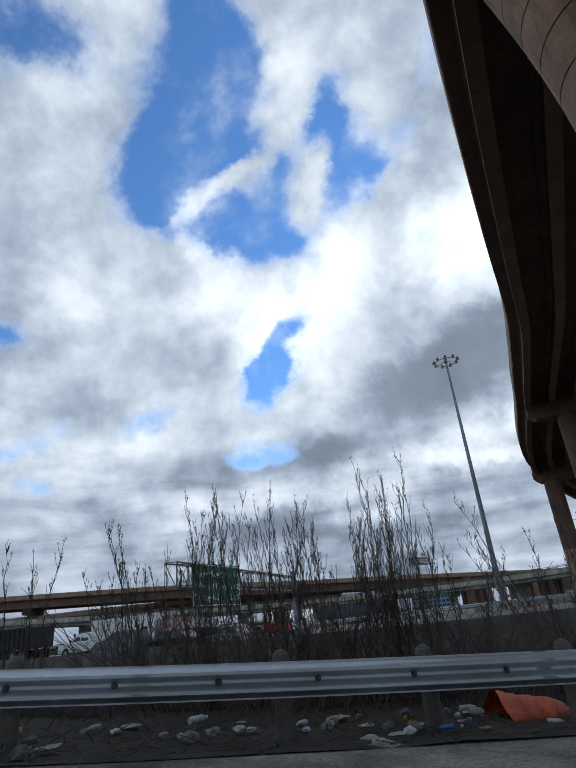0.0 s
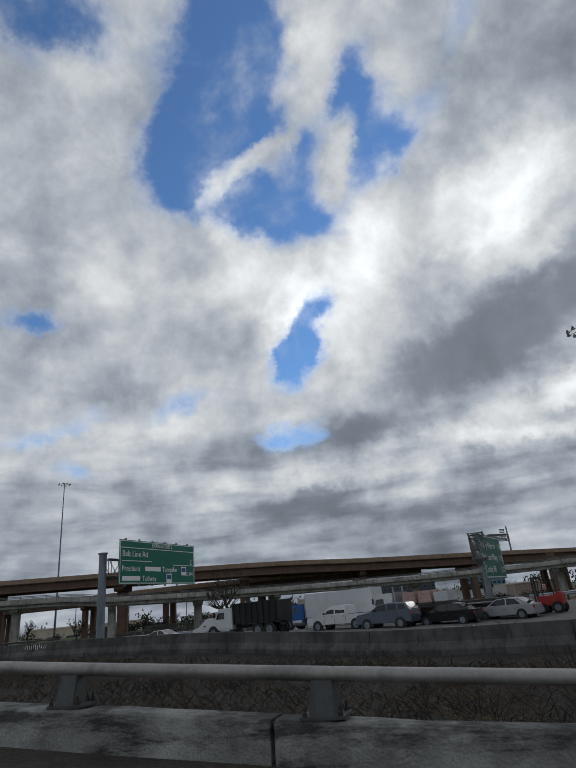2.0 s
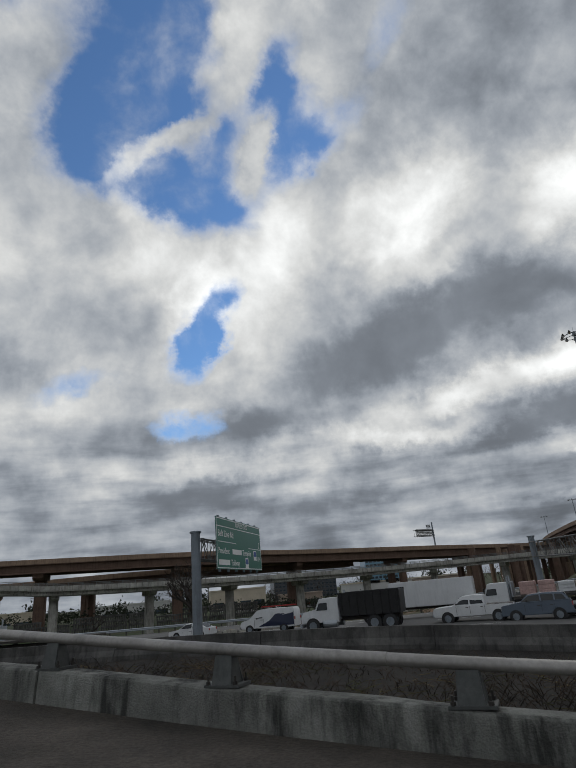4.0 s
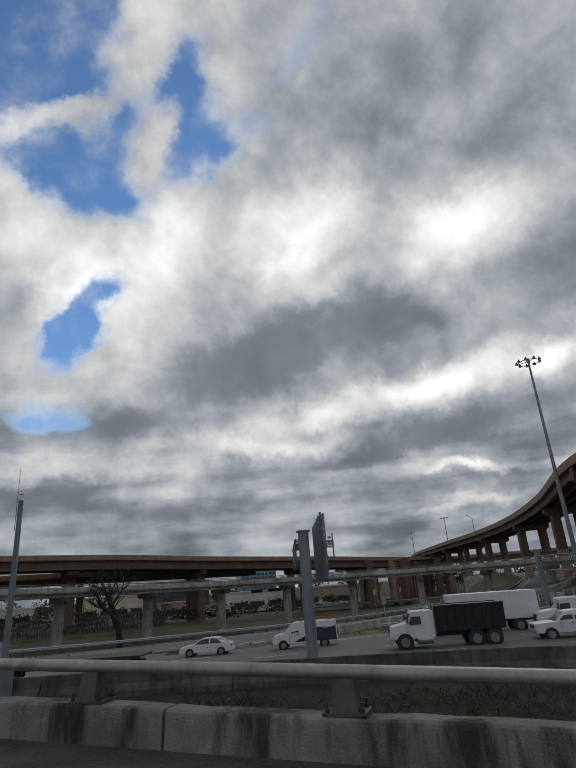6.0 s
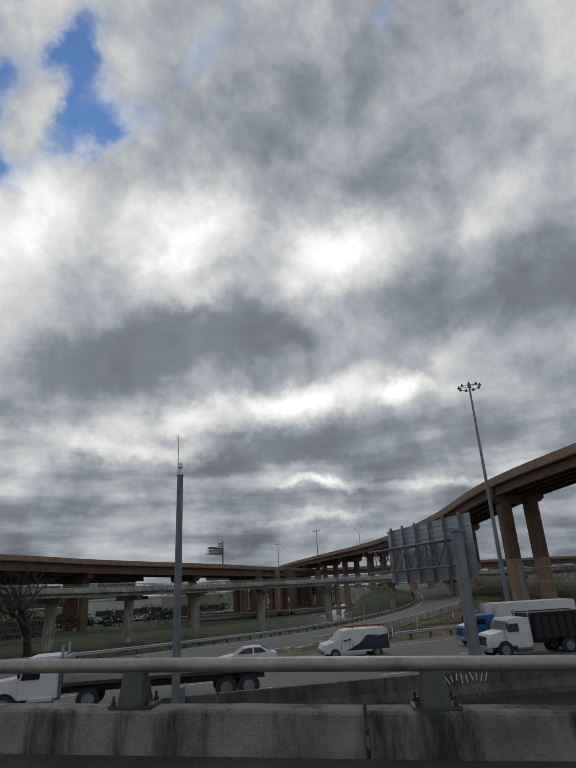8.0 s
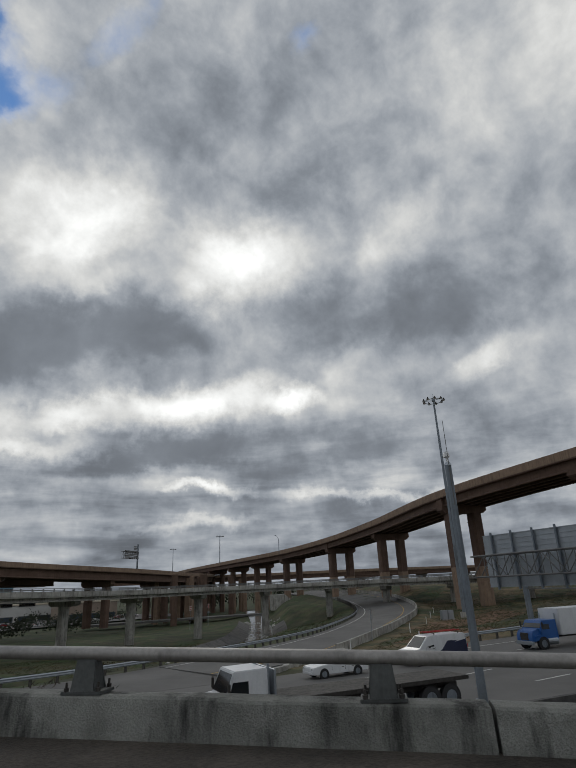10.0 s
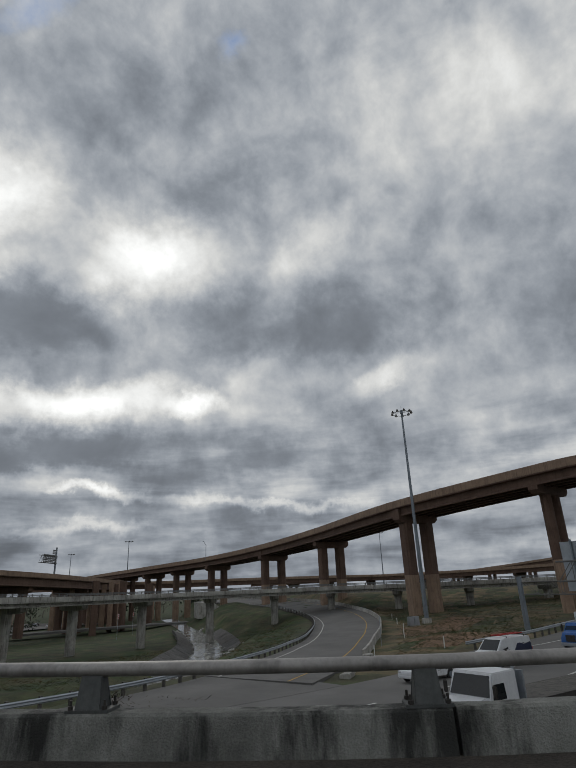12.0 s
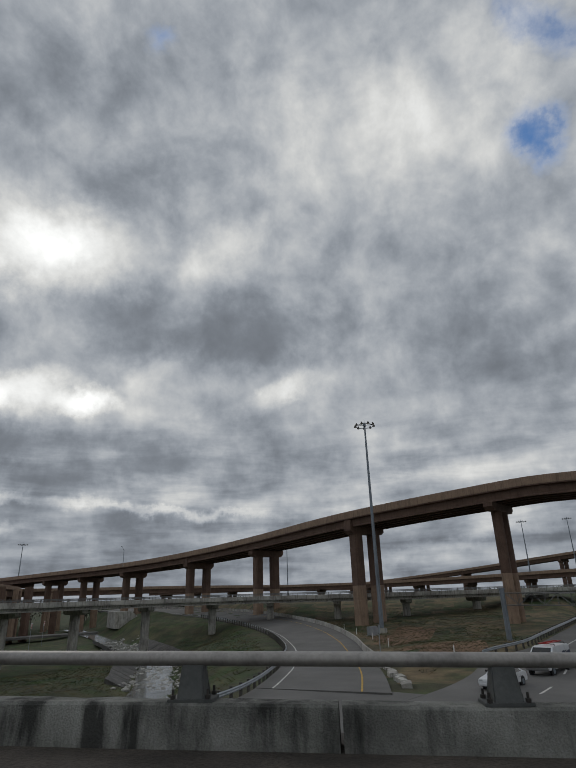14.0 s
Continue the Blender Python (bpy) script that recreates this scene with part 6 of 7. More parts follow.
for k in range(16000):
    u = 0.5 + 30 * random.random()
    p = near_slope(rnd(0, tot_b), u)
    if noise.noise((p.x * 0.35, p.y * 0.35, 11)) + rnd(-0.45, 0.45) < 0.08 or nearest(lanes, p.x, p.y)[0] < 2.6 ** 2:
        continue
    a, le = rnd(0, math.tau), rnd(0.2, 0.9)
    e = p + Vector((math.cos(a) * le, math.sin(a) * le, le * rnd(0.05, 0.5)))
    thick = 1.0 + 0.05 * u
    brush.append((p + Vector((0, 0, 0.05)), e, 0.007 * thick, 0.004 * thick))
sticks("dead_brush", brush, M_STRAW, None, 3, "stuff", "pale dead brush and stalks strewn over the slope", "brush")
sticks("dry_weeds", rows, M_WEED, None, 3, "stuff", "dry brown weeds and grass stalks on the slope", "weeds")

rows, pale = [], []
for k in range(26000):
    x, y = rnd(-30, 75), rnd(58, 130)
    if min(nearest(lanes, x, y)[0], nearest(loops, x, y)[0]) < 12 or (x > 8 and random.random() < 0.2):
        continue
    p = Vector((x, y, surface(x, y)))
    straw = noise.noise((x * 0.16, y * 0.22, 2)) + rnd(-0.3, 0.3) > 0.02
    for j in range(2):
        a, le = rnd(0, math.tau), rnd(0.15, 0.5)
        (pale if straw else rows).append((p, p + Vector((math.cos(a) * le, math.sin(a) * le, le * 0.5)), 0.02, 0.006))
sticks("grass_tufts", rows, M_GRASS, None, 3, "stuff", "rough green grass tufts on the bank", "grass")
sticks("straw_tufts", pale, M_STRAW, None, 3, "stuff", "dry straw-coloured grass tufts on the bank", "grass")


def bare_tree(x, y, z, h, label, seed):
    random.seed(seed)
    top = empty("tree", label, "tree", (x, y, z))
    limbs, twigs = [], []

    def grow(p, d, le, r, depth):
        q = p
        for i in range(3):
            d = (d + Vector((rnd(-1, 1), rnd(-1, 1), rnd(-0.25, 0.5))) * 0.28).normalized()
            e = q + d * le / 3
            (limbs if depth < 3 else twigs).append((q, e, r * (1 - 0.12 * i), r * (0.88 - 0.12 * i)))
            q = e
        if depth < 6:
            for k in range(3 if depth < 2 else 2 + (random.random() < 0.4)):
                side = Vector((rnd(-1, 1), rnd(-1, 1), rnd(-0.2, 0.6)))
                grow(q if k else p.lerp(q, 0.75), (d * 0.75 + side * 0.75).normalized(), le * rnd(0.62, 0.82), r * 0.6, depth + 1)

    grow(Vector((0, 0, -0.5)), Vector((0.05, 0, 1)), h * 0.28, h * 0.042, 0)
    sticks("trunk", limbs, M_BARK, top, 6)
    tagged(sticks("crown", twigs, M_BARK, top, 3), "bare dark twigs", kind="stuff")


bare_tree(-33, 120.5, terrain(-33, 120.5), 16.5, "large bare spreading tree beside the old viaduct", 4)
for k, (x, y, h) in enumerate(((-90, 175, 9), (-112, 190, 10), (-70, 210, 9), (-5, 235, 9), (-150, 200, 11), (-58, 150, 6))):
    bare_tree(x, y, terrain(x, y), h, "bare winter tree beyond the bridges", 30 + k)

random.seed(23)
rows, leafy = [], []
for k in range(330):
    a = rnd(-60, 110)
    dist = rnd(330, 640)
    x, y = -30 + dist * math.sin(radians(a)), 40 + dist * math.cos(radians(a))
    h, green = rnd(7, 14), random.random() < 0.35
    z = -4.5
    rows.append((Vector((x, y, z)), Vector((x, y, z + h * 0.5)), 0.35, 0.2))
    for j in range(70):
        c = Vector((x + random.gauss(0, h * 0.24), y + random.gauss(0, h * 0.24), z + h * (0.55 + 0.22 * random.gauss(0, 0.9))))
        b = rnd(0, math.tau)
        e = c + Vector((math.cos(b), math.sin(b), rnd(0.2, 1.6))) * h * 0.09
        (leafy if green else rows).append((c, e, h * (0.05 if green else 0.012), h * 0.006))
sticks("far_trees", rows, M_TWIG, None, 3, "stuff", "hazy line of bare winter trees on the horizon", "trees")
sticks("far_evergreens", leafy, M_FARLEAF, None, 3, "stuff", "dark evergreen clumps among the far trees", "trees")
# evergreen bushes, packed denser to darken ground that lies in bridge shade
rows = []
for k in range(130):
    x = rnd(-120, 120)
    y = 185 + rnd(0, 85) + max(0, x) * 0.75
    h = rnd(3, 5.5)
    z = terrain(x, y)
    for j in range(60):
        c = Vector((x + random.gauss(0, h * 0.33), y + random.gauss(0, h * 0.33), z + h * (0.5 + 0.2 * random.gauss(0, 1))))
        b = rnd(0, math.tau)
        rows.append((c, c + Vector((math.cos(b), math.sin(b), rnd(0.1, 0.8))) * h * 0.13, h * 0.06, h * 0.01))
sticks("hedge_clumps", rows, M_FARLEAF, None, 3, "stuff", "dark round evergreen bushes, many added to deepen the under-bridge shade", "bushes")

# ---------------------------------------------------------------- litter by the guardrail


def crumple(r, flat, seed, mat, name):
    bm = B()
    bmesh.ops.create_icosphere(bm, subdivisions=2, radius=r)
    for v in bm.verts:
        k = 1 + 0.75 * noise.noise(v.co * (2.2 / r) + Vector((seed * 3.1, 0, 0)))
        v.co = Vector((v.co.x * k, v.co.y * k * 0.8, max(v.co.z * k, -0.5 * r) * flat))
    return mesh_of(name, bm, mat)


def bottle(mat):
    bm = tube(B(), (0, 0, 0.033), (0.16, 0, 0.033), 0.032, 0.032, 10)
    tube(bm, (0.16, 0, 0.033), (0.2, 0, 0.033), 0.032, 0.012, 10)
    tube(bm, (0.2, 0, 0.033), (0.225, 0, 0.033), 0.014, 0.014, 8)
    return mesh_of("bottle", bm, mat, True)


def cup(mat):
    bm = tube(B(), (0, 0, 0.04), (0.12, 0, 0.045), 0.032, 0.044, 12, cap=False)
    tube(bm, (0, 0, 0.04), (0.004, 0, 0.04), 0.032, 0.032, 12)
    return mesh_of("cup", bm, mat, True)


random.seed(24)
balls = [crumple(rnd(0.05, 0.11), rnd(0.35, 0.8), k, (M_PAPER, M_PLASTIC, M_DARKCON)[k % 3], "crumpled_wrapper") for k in range(9)]
slabs = [crumple(rnd(0.08, 0.15), 0.12, k + 20, M_PAPER, "paper_scrap") for k in range(5)]
bottles = [bottle(M_PLASTIC), bottle(M_BLUE), cup(M_PAPER), cup(M_YELLOW)]
total_f = length(guard)
for k in range(230):
    s = total_f * random.random()
    p, d = along(guard, s)
    n = Vector((d.y, -d.x, 0)).normalized() if d.x > 0 else Vector((d.y, -d.x, 0)).normalized()
    u = rnd(-0.15, 0.75)
    q = p + n * u
    me = random.choice(balls + slabs + bottles)
    kind = me.name.split(".")[0]
    ob = new(kind, me)
    ob.matrix_basis = Matrix.Translation((q.x, q.y, max(terrain(q.x, q.y), p.z - 0.45) + 0.05)) @ Matrix.Rotation(rnd(0, 6.28), 4, "Z") @ Matrix.Scale(rnd(0.25, 0.75), 4)
    tagged(ob, {"crumpled_wrapper": "dirty crumpled wrapper lying in roadside litter", "paper_scrap": "flattened pale paper scrap on the roadside", "bottle": "discarded plastic bottle lying on the roadside", "cup": "discarded drink cup lying on the roadside"}[kind], {"crumpled_wrapper": "wrapper", "paper_scrap": "paper", "bottle": "bottle", "cup": "cup"}[kind], "roadside litter")
for k in range(26):
    s, u = rnd(4, tot_b), rnd(0.8, 9)
    q = near_slope(s, u)
    ob = new("paper_scrap", random.choice(slabs + balls[:4]))
    ob.matrix_basis = Matrix.Translation(q + Vector((0, 0, 0.06))) @ Matrix.Rotation(rnd(0, 6.28), 4, "Z") @ Matrix.Scale(rnd(0.8, 1.5), 4)
    tagged(ob, "pale scrap of rubbish caught in the weeds", "rubbish", "roadside litter")


def crushed_drum(x, y, turn, tip, seed, size):
    top = empty("traffic_drum", "crushed orange plastic traffic drum lying on the ground", "traffic drum", group="traffic drums")
    top.matrix_basis = Matrix.Translation((x, y, terrain(x, y) + 0.2 * size)) @ Matrix.Rotation(turn, 4, "Z") @ Matrix.Rotation(tip, 4, "Y") @ Matrix.Scale(size, 4)
    prof = [(0.0, 0.30), (0.12, 0.29), (0.13, 0.275), (0.3, 0.27), (0.31, 0.255), (0.5, 0.25), (0.51, 0.235), (0.68, 0.23), (0.69, 0.22), (0.84, 0.2), (0.9, 0.1)]

    def crush(v):
        f = noise.noise(v * 2.6 + Vector((seed, 0, 0)))
        return Vector((v.x + 0.10 * f, v.y * (1 + 0.25 * f), v.z * (0.62 + 0.45 * noise.noise(v * 1.9 + Vector((0, seed, 0))))))

    def rings(a, b, grow):
        bm = B()
        rows = []
        for x0, r in prof[a:b]:
            rows.append([bm.verts.new(crush(Vector((x0 - 0.4, (r + grow) * math.cos(k * math.tau / 20), (r + grow) * math.sin(k * math.tau / 20))))) for k in range(20)])
        for p, q in zip(rows, rows[1:]):
            for k in range(20):
                bm.faces.new((p[k], p[(k + 1) % 20], q[(k + 1) % 20], q[k]))
        return bm

    part("shell", rings(0, 11, 0.0), M_ORANGE, top, smooth=True)
    part("white_band", rings(3, 5, 0.004), M_PAPER, top, smooth=True)
    part("white_band", rings(7, 9, 0.004), M_PAPER, top, smooth=True)


crushed_drum(1.62, 4.4, 0.25, 0.12, 1.3, 0.6)
crushed_drum(-11.9, 20.5, -0.2, 0.1, 4.1, 1.0)
tyre_ob = new("old_tyre", mesh_of("old_tyre", tube(tube(B(), (0, 0, 0), (0, 0, 0.2), 0.3, 0.3, 18, False), (0, 0, 0.2), (0, 0, 0.0), 0.3, 0.19, 18, False), M_TYRE, True))
tyre_ob.matrix_basis = Matrix.Translation((-2.37, 4.3, terrain(-2.37, 4.3) + 0.02)) @ Matrix.Rotation(0.2, 4, "X") @ Matrix.Scale(0.75, 4)
tagged(tyre_ob, "old black tyre lying flat among the weeds", "tyre")

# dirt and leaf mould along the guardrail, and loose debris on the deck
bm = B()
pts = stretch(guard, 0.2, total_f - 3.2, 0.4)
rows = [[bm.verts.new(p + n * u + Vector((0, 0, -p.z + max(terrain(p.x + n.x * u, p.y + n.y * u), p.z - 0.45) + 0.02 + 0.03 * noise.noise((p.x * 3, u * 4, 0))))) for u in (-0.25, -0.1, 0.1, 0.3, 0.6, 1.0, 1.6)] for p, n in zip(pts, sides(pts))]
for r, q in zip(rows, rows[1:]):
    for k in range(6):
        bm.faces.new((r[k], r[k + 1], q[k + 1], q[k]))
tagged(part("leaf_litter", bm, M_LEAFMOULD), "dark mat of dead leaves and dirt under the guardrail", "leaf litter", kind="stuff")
for k, (s, u) in enumerate(((35.5, -0.9), (36.8, -0.8), (58, -0.7), (12, -0.6))):
    p, d = along(barrier, s)
    n = Vector((d.y, -d.x, 0)).normalized()
    q = p + n * u
    ob = new("debris_scrap", crumple(0.14, 0.15, 40 + k, M_BLACK, "debris_scrap"))
    ob.matrix_basis = Matrix.Translation((q.x, q.y, p.z - 0.27)) @ Matrix.Rotation(k * 1.3, 4, "Z")
    tagged(ob, "black rubber scrap lying on the ramp shoulder", "debris", "road debris")

# ---------------------------------------------------------------- creek, block stacks, far buildings
random.seed(25)
verts, faces = [], []
stone = bmesh.new()
bmesh.ops.create_icosphere(stone, subdivisions=1, radius=1.0)
sv, sf = [v.co.copy() for v in stone.verts], [[v.index for v in f.verts] for f in stone.faces]
stone.free()
for k in range(620):
    p, d = along(creek, rnd(75, 172))
    n = Vector((d.y, -d.x, 0)).normalized()
    u = random.gauss(0, 2.2)
    q = p + n * u
    r, base = rnd(0.18, 0.75), len(verts)
    z = max(terrain(q.x, q.y), p.z + 0.1)
    sq = (rnd(0.8, 1.4), rnd(0.7, 1.2), rnd(0.3, 0.6))
    for v in sv:
        w = 1 + 0.35 * noise.noise(v * 1.5 + Vector((k, 0, 0)))
        verts.append((q.x + v.x * r * sq[0] * w, q.y + v.y * r * sq[1] * w, z + v.z * r * sq[2] * w))
    faces += [tuple(base + i for i in f) for f in sf]
me = bpy.data.meshes.new("creek_stones")
me.from_pydata(verts, [], faces)
me.materials.append(M_STONE)
tagged(new("creek_stones", me), "pale broken stones and slabs in the creek bed", "stones", kind="stuff")

teeth = B()
for k in range(11):
    box(teeth, 0.32, 0.7, 0.75, (-2.85 + 0.57 * k, 0, 0.38))
teeth_me = mesh_of("teeth", teeth, M_DARKCON)
slab_me = mesh_of("slab", box(B(), 6.2, 0.95, 0.42, (0, 0, 0.96), bevel=0.03), M_DARKCON)
for row in range(3):
    for k in range(9):
        x = -74 + 6.6 * k + rnd(-0.2, 0.2)
        if row == 2 and k % 4 == 1:
            continue
        top = empty("concrete_block", "stacked toothed precast concrete block, weathered grey", "concrete block", (x, 157.5 + 0.06 * (x + 50) + rnd(-0.15, 0.15), -2.3 + 1.19 * row), 0.05 + rnd(-0.01, 0.01), "stacked blocks")
        piece("teeth", teeth_me, top, Matrix.Identity(4))
        piece("slab", slab_me, top, Matrix.Identity(4))


def building(name, x, y, z, w, d, h, turn, mat, label, storeys, cols, glass, band=None):
    top = empty(name, label, "building", (x, y, z), turn)
    part("wall", box(B(), w, d, h, (0, 0, h / 2)), mat, top)
    part("roof_edge", box(B(), w + 0.8, d + 0.8, 0.7, (0, 0, h + 0.35)), band or mat, top)
    me = mesh_of("pane", box(B(), w / cols * 0.7, 0.12, min(h / storeys * 0.5, 2.6)), glass)
    fr = mesh_of("window", box(B(), w / cols * 0.78, 0.2, min(h / storeys * 0.58, 3.0)), M_STEELD)
    for i in range(storeys):
        for k in range(cols):
            wob = piece("window", fr, top, Matrix.Translation((-w / 2 + w * (k + 0.5) / cols, -d / 2 - 0.02, h * (i + (0.5 if storeys > 1 else 0.28)) / storeys)))
            piece("pane", me, wob, Matrix.Translation((0, -0.08, 0)))
    return top


building("office_building", 55, 515, -5, 55, 30, 19, 0.0, M_OFFICE, "dark glass office block beyond the interchange", 6, 16, M_PANE)
building("office_building", 118, 480, -5, 30, 24, 26, -0.1, M_BLUEPANE, "pale blue glass tower behind the columns", 8, 9, M_PANE)
building("shop_building", -14, 335, -4.5, 30, 20, 10, 0.05, M_CREAM, "cream stucco store with a flat roof", 1, 4, M_PANE)
building("shop_building", 77, 342, -6, 52, 22, 9, 0.0, M_PALE, "long pale mall front behind the parking lot", 1, 5, M_PANE, M_CREAM)
building("shop_building", 98, 312, -6, 26, 20, 9, -0.1, M_BRICK, "tan brick store with a raised entrance", 1, 3, M_PANE, M_CREAM)
building("shop_building", -75, 345, -4, 46, 20, 7, 0.1, M_PALE, "low pale commercial building behind trees", 1, 5, M_PANE)
building("shop_building", -150, 330, -4, 60, 22, 7.5, 0.2, M_CREAM, "low cream warehouse behind the flyover", 1, 6, M_PANE)
building("shop_building", 20, 322, -5.5, 22, 16, 6, 0.0, M_BRICK, "small brown brick shop beyond the creek", 1, 3, M_PANE)

bm = B()
rows = [[bm.verts.new((x, y, -4.4 + 0.02 * (x > 20))) for y in (255, 290, 325)] for x in range(-60, 131, 10)]
for r, q in zip(rows, rows[1:]):
    for k in range(2):
        bm.faces.new((r[k], r[k + 1], q[k + 1], q[k]))
tagged(part("parking_lot", bm, M_ASPHALT), "grey paved parking lot in front of the stores", "parking lot", kind="structure")
random.seed(26)
protos = [sedan(-50, 270, 0.1, M_CARWHITE, "white car parked in the far lot", -4.36), sedan(-44, 270, 0.1, M_CARSILVER, "silver car parked in the far lot", -4.36), sedan(-38, 270, 1.6, M_CARBLACK, "black sport utility car parked in the far lot", -4.36, True), sedan(-32, 270, 1.6, M_CARRED, "dark red car parked in the far lot", -4.36)]
for k in range(22):
    ob = protos[k % 4]
    copy_thing(ob, Matrix.Translation((-25 + 6.3 * k + rnd(-0.5, 0.5), random.choice((264, 276, 282)), -4.36)) @ Matrix.Rotation(rnd(-0.05, 0.05) + random.choice((0, math.pi / 2)), 4, "Z"))


def power_pole(x, y, z, h):
    top = empty("power_pole", "wooden utility pole with two crossarms", "power pole", (x, y, z), 0.3, "power poles")
    part("pole", tube(B(), (0, 0, 0), (0, 0, h), 0.2, 0.14, 8), M_WOOD, top)
    for k in (0.93, 0.85):
        part("crossarm", box(B(), 2.8, 0.14, 0.16, (0, 0.16, h * k)), M_WOOD, top)


for x, y, h in ((-175, 250, 20), (-128, 262, 20), (-80, 275, 20), (-30, 290, 20), (-96, 240, 14)):
    power_pole(x, y, -3.2, h)
bm = B()
for off in (-1.2, 0, 1.2):
    q = [Vector(v) for v in ((-320, 215, 15.2), (-175, 250, 15.3), (-128, 262, 15.3), (-80, 275, 15.3), (-30, 290, 15.3), (60, 320, 15))]
    for a, b in zip(q, q[1:]):
        last = a + Vector((0, off, 0))
        for k in range(1, 7):
            f = k / 6
            p = a.lerp(b, f) + Vector((0, off, -3.2 * f * (1 - f)))
            tube(bm, last, p, 0.03, n=3, cap=False)
            last = p
tagged(part("power_lines", bm, M_DARKSTEEL), "thin sagging power lines beyond the flyover", "power lines", kind="stuff")


def apron(name, side, a, b):
    """Sloping concrete paving panels along one bank of the creek."""
    top = empty(name, "cracked sloping concrete paving on the creek bank", "creek paving", kind="structure")
    k = a
    while k < b:
        pts = stretch(creek, k + 0.04, k + 4.4, 1.1)
        bm = B()
        rows = []
        for p, n in zip(pts, sides(pts)):
            rows.append([bm.verts.new(p + n * side * u + Vector((0, 0, v + 0.08 * noise.noise((k, u, 5))))) for u, v in ((2.8, 0.1), (4.4, 0.85), (6.2, 1.75), (6.2, 0.9), (2.8, -0.6))])
        for r, q in zip(rows, rows[1:]):
            for i in range(5):
                bm.faces.new((r[i], r[(i + 1) % 5], q[(i + 1) % 5], q[i]))
        bm.faces.new(rows[0])
        bm.faces.new(rows[-1][::-1])
        part("paving_panel", bm, M_DARKCON, top)
        k += 4.5


creek_len = length(creek)
apron("creek_paving", -1, 88, 168)
apron("creek_paving", 1, 88, 168)

# cross street passing under the bridges, with its signs
street_a = spline([(40, 214, -3.3), (72, 199, -3.2), (88, 191, -3.2), (108, 180, -3.2), (135, 165, -2.4)], 4)
street_b = [p + Vector((3.8, 7.2, 0)) for p in street_a]
strip("cross_street", street_a, street_b, M_ASPHALT, 30, 0.12, "grey cross street under the interchange")
for x, y in ((64.4, 181.5), (49, 172.5)):
    top = empty("no_entry_sign", "red no-entry sign on a thin steel post", "road sign", (x, y, terrain(x, y) - 0.1), 0.45, "no-entry signs")
    h = 1.6 - terrain(x, y)
    part("post", box(B(), 0.09, 0.09, h, (0, 0, h / 2)), M_STEEL, top)
    plate = part("plate", box(B(), 1.3, 0.03, 1.3, (0, -0.07, h - 0.4), bevel=0.01), M_WHITE, top)
    part("disc", tube(B(), (0, -0.085, h - 0.4), (0, -0.1, h - 0.4), 0.58, n=20), M_RED, plate)
    part("bar", box(B(), 0.8, 0.02, 0.2, (0, -0.11, h - 0.4)), M_WHITE, plate)
pedestal = new("mast_footing", mesh_of("mast_footing", box(B(), 1.5, 1.5, 1.6, (0, 0, 0), bevel=0.06), M_OLD))
pedestal.matrix_basis = Matrix.Translation((29.7, 79.4, terrain(29.7, 79.4))) @ Matrix.Rotation(0.4, 4, "Z")
tagged(pedestal, "square concrete footing under the high mast", "footing")
for k in range(2):
    cab = empty("utility_cabinet", "grey steel utility cabinet beside the high mast", "cabinet", (24.0 + 1.3 * k, 80.6 - 0.5 * k, terrain(24, 80.6)), -0.6, "utility cabinets")
    part("case", box(B(), 1.0, 0.7, 1.5, (0, 0, 0.72), bevel=0.03), M_STEEL, cab)
    part("door", box(B(), 0.86, 0.03, 1.25, (0, -0.36, 0.75), bevel=0.01), M_STEEL, cab)
    part("plinth", box(B(), 1.2, 0.9, 0.25, (0, 0, 0.0)), M_OLD, cab)
# broken concrete kerb slabs where the loop meets the highway
random.seed(27)
for k in range(9):
    x = -31 + 1.7 * k
    y = 70.0 + 0.25 * (x + 31) - 0.9 + rnd(-0.2, 0.2)
    ob = new("concrete_slab", mesh_of("concrete_slab", box(B(), rnd(1.3, 1.65), rnd(0.45, 0.8), 0.4, (0, 0, 0), bevel=0.04), M_OLD))
    ob.matrix_basis = Matrix.Translation((x, y, terrain(x, y) + 0.12)) @ Matrix.Rotation(0.25 + rnd(-0.2, 0.2), 4, "Z") @ Matrix.Rotation(rnd(-0.08, 0.08), 4, "X")
    tagged(ob, "broken weathered concrete kerb slab in the gore", "concrete slab", "kerb slabs")
# bars of the store's wall sign, and roof gear
for x, w in ((66, 7.0), (77, 8.5)):
    ob = part("wall_sign", box(B(), w, 0.2, 1.7, (x, 330.7, 3.4), bevel=0.02), M_BLACK)
    tagged(ob, "dark unreadable lettering bar on the store wall", "sign")

# chip-sealed shoulder laid over the deck before the bridge joint
shoulder_line = [p for p in deck_edge if p.x > -4.4]
bm = sweep(B(), shoulder_line, [(0.44, 0.006), (0.44, -0.05), (-5.9, 0.05), (-5.9, 0.106)])
tagged(part("shoulder", bm, M_CHIPSEAL), "coarse worn grey chip-seal shoulder of the ramp", "road", kind="structure")

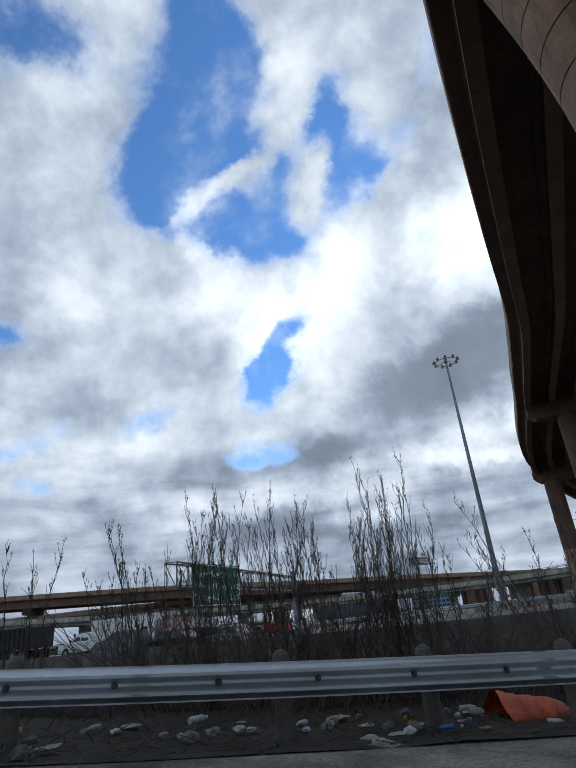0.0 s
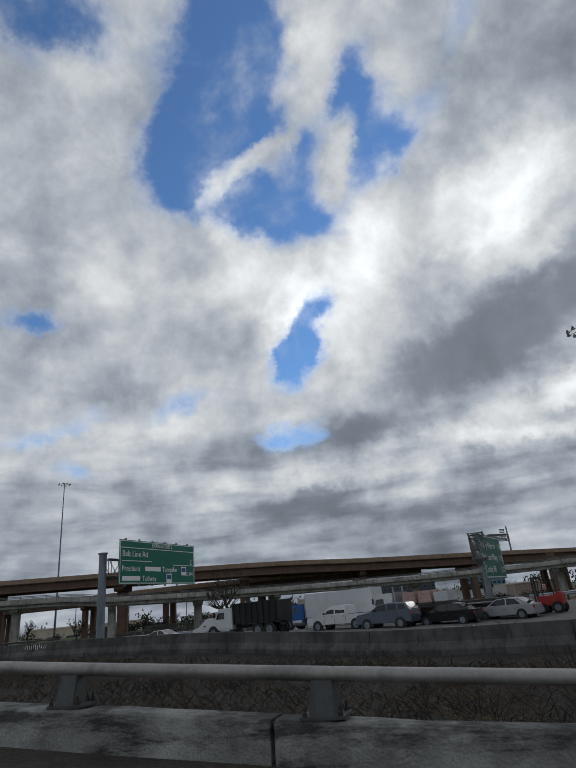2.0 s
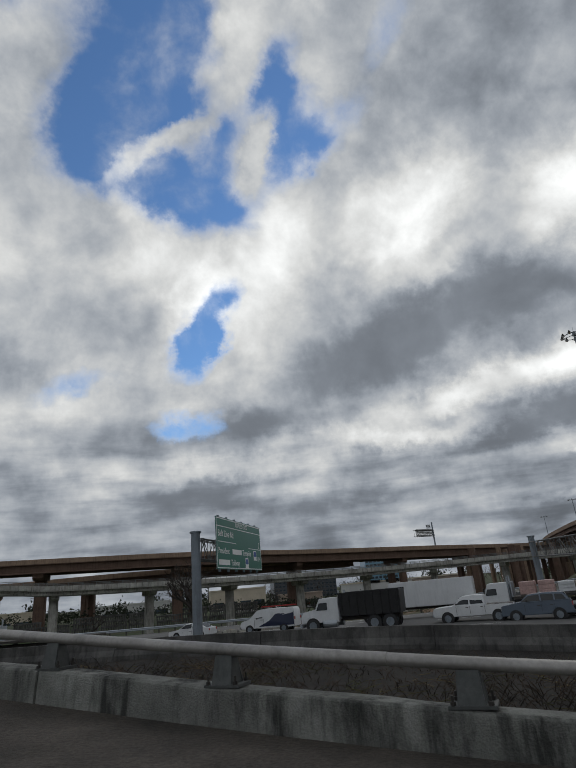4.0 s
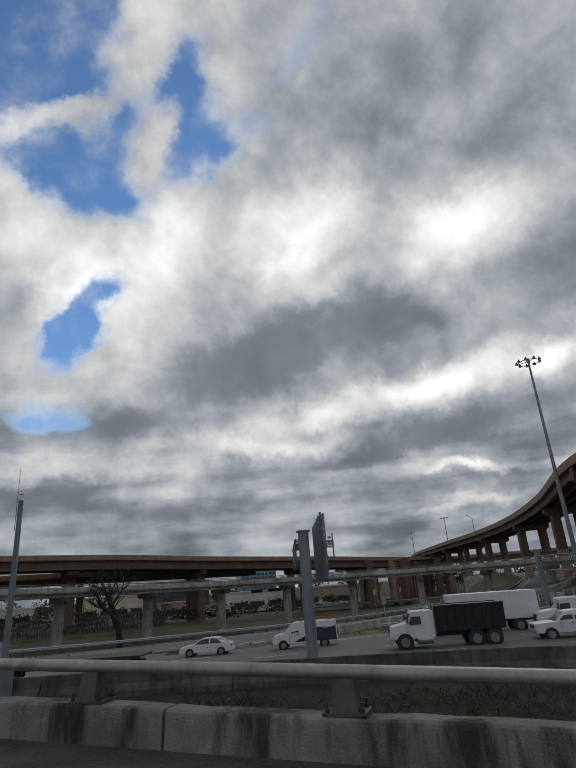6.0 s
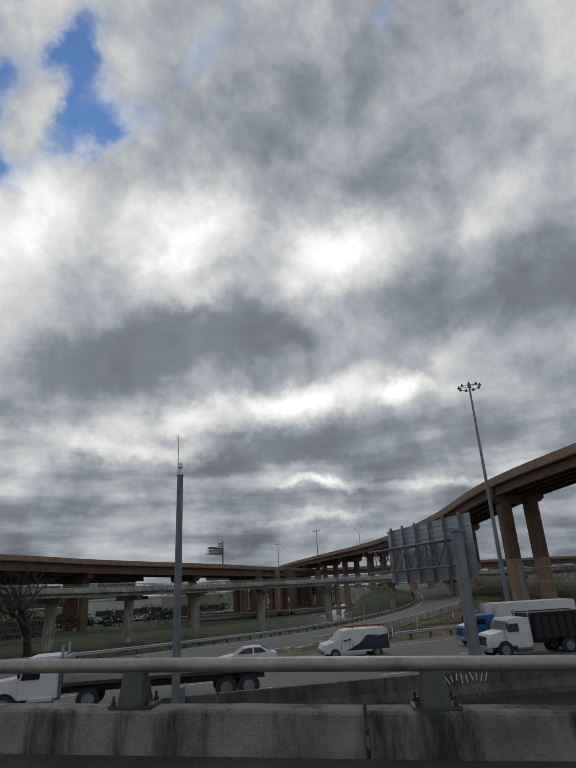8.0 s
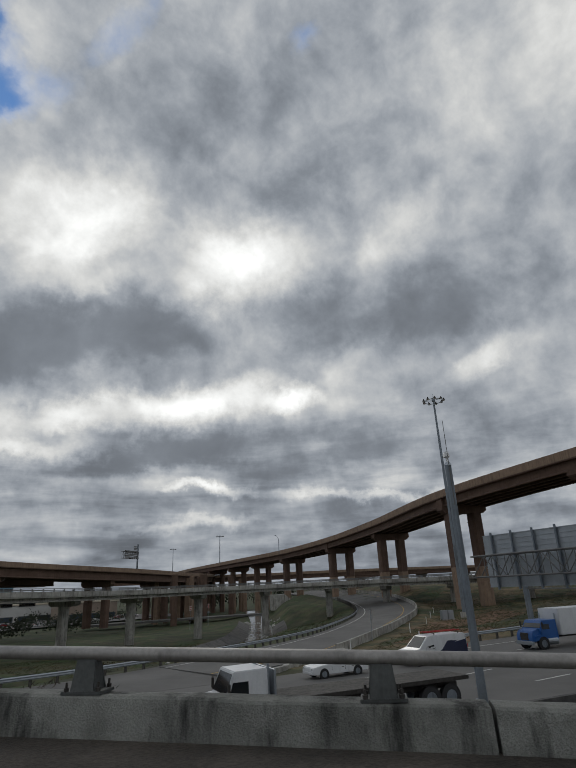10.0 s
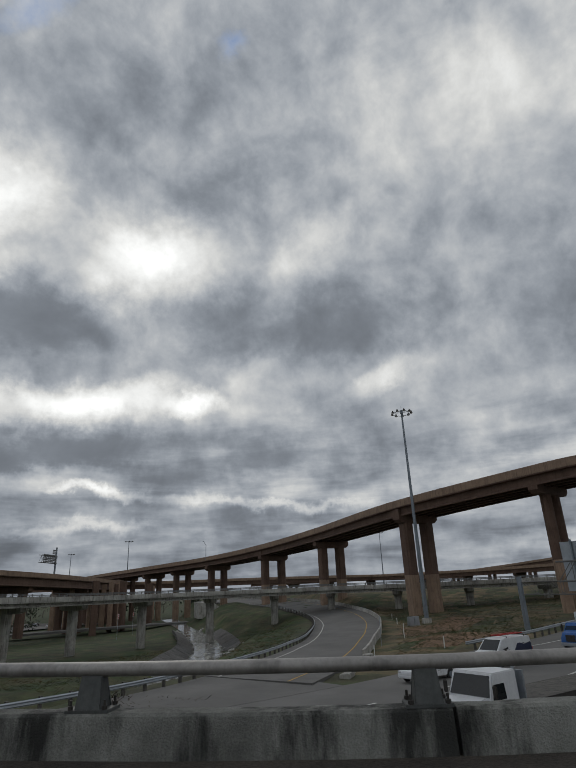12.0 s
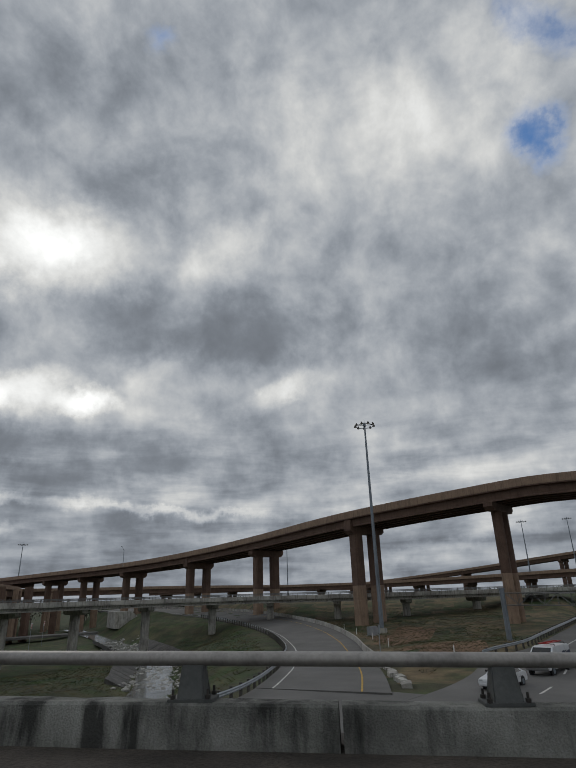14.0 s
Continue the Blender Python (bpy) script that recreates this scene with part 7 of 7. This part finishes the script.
# dead twigs and stalks lying in the litter
random.seed(31)
rows = []
for k in range(1500):
    p, d = along(guard, (total_f - 3.0) * random.random())
    n = Vector((d.y, -d.x, 0)).normalized()
    q = p + n * (-0.3 + 1.3 * random.random())
    q.z = max(terrain(q.x, q.y), p.z - 0.45) + 0.03
    a, le = rnd(0, math.tau), rnd(0.04, 0.22)
    rows.append((q, q + Vector((math.cos(a) * le, math.sin(a) * le, le * rnd(0.0, 0.45))), 0.004, 0.002))
sticks("dead_twigs", rows, M_WEED, None, 3, "stuff", "dead twigs and stalks lying under the guardrail", "twigs")

# gravel on the shoulder by the guardrail
random.seed(28)
verts, faces = [], []
for k in range(2600):
    p, d = along(guard, total_f * random.random())
    n = Vector((d.y, -d.x, 0)).normalized()
    u = -2.2 * random.random() ** 1.6 + 0.3
    q = p + n * u
    r, base = rnd(0.003, 0.009), len(verts)
    z = p.z - 0.445 - 0.012 * u
    for v in sv:
        w = 1 + 0.35 * noise.noise(v * 1.5 + Vector((k, 0, 0)))
        verts.append((q.x + v.x * r * w * 1.3, q.y + v.y * r * w, z + v.z * r * w * 0.7))
    faces += [tuple(base + i for i in f) for f in sf]
me = bpy.data.meshes.new("gravel")
me.from_pydata(verts, [], faces)
me.materials.append(M_DARKCON)
tagged(new("gravel", me), "loose dusty grey gravel on the ramp shoulder", "gravel", kind="stuff")

# scrawled paint on the highway barrier, as plain strokes
i = near_index(high_near, -35.3, 42.5)
gd = (high_near[i + 1] - high_near[i]).normalized()
gn = Vector((gd.y, -gd.x, 0)).normalized()
if gn.y > 0:
    gn = -gn
turn = math.atan2(gd.y, gd.x)
random.seed(29)
for k in range(11):
    q = high_near[i] + gd * (0.22 * k - 1.0) + gn * 0.15 + Vector((0, 0, 0.62 + rnd(-0.06, 0.06)))
    ob = part("paint_stroke", box(B(), 0.035, 0.012, rnd(0.2, 0.42)), M_WHITE, hb)
    ob.matrix_basis = Matrix.Translation(q) @ Matrix.Rotation(turn, 4, "Z") @ Matrix.Rotation(rnd(-0.7, 0.7), 4, "Y") @ Matrix.Rotation(-0.07, 4, "X")
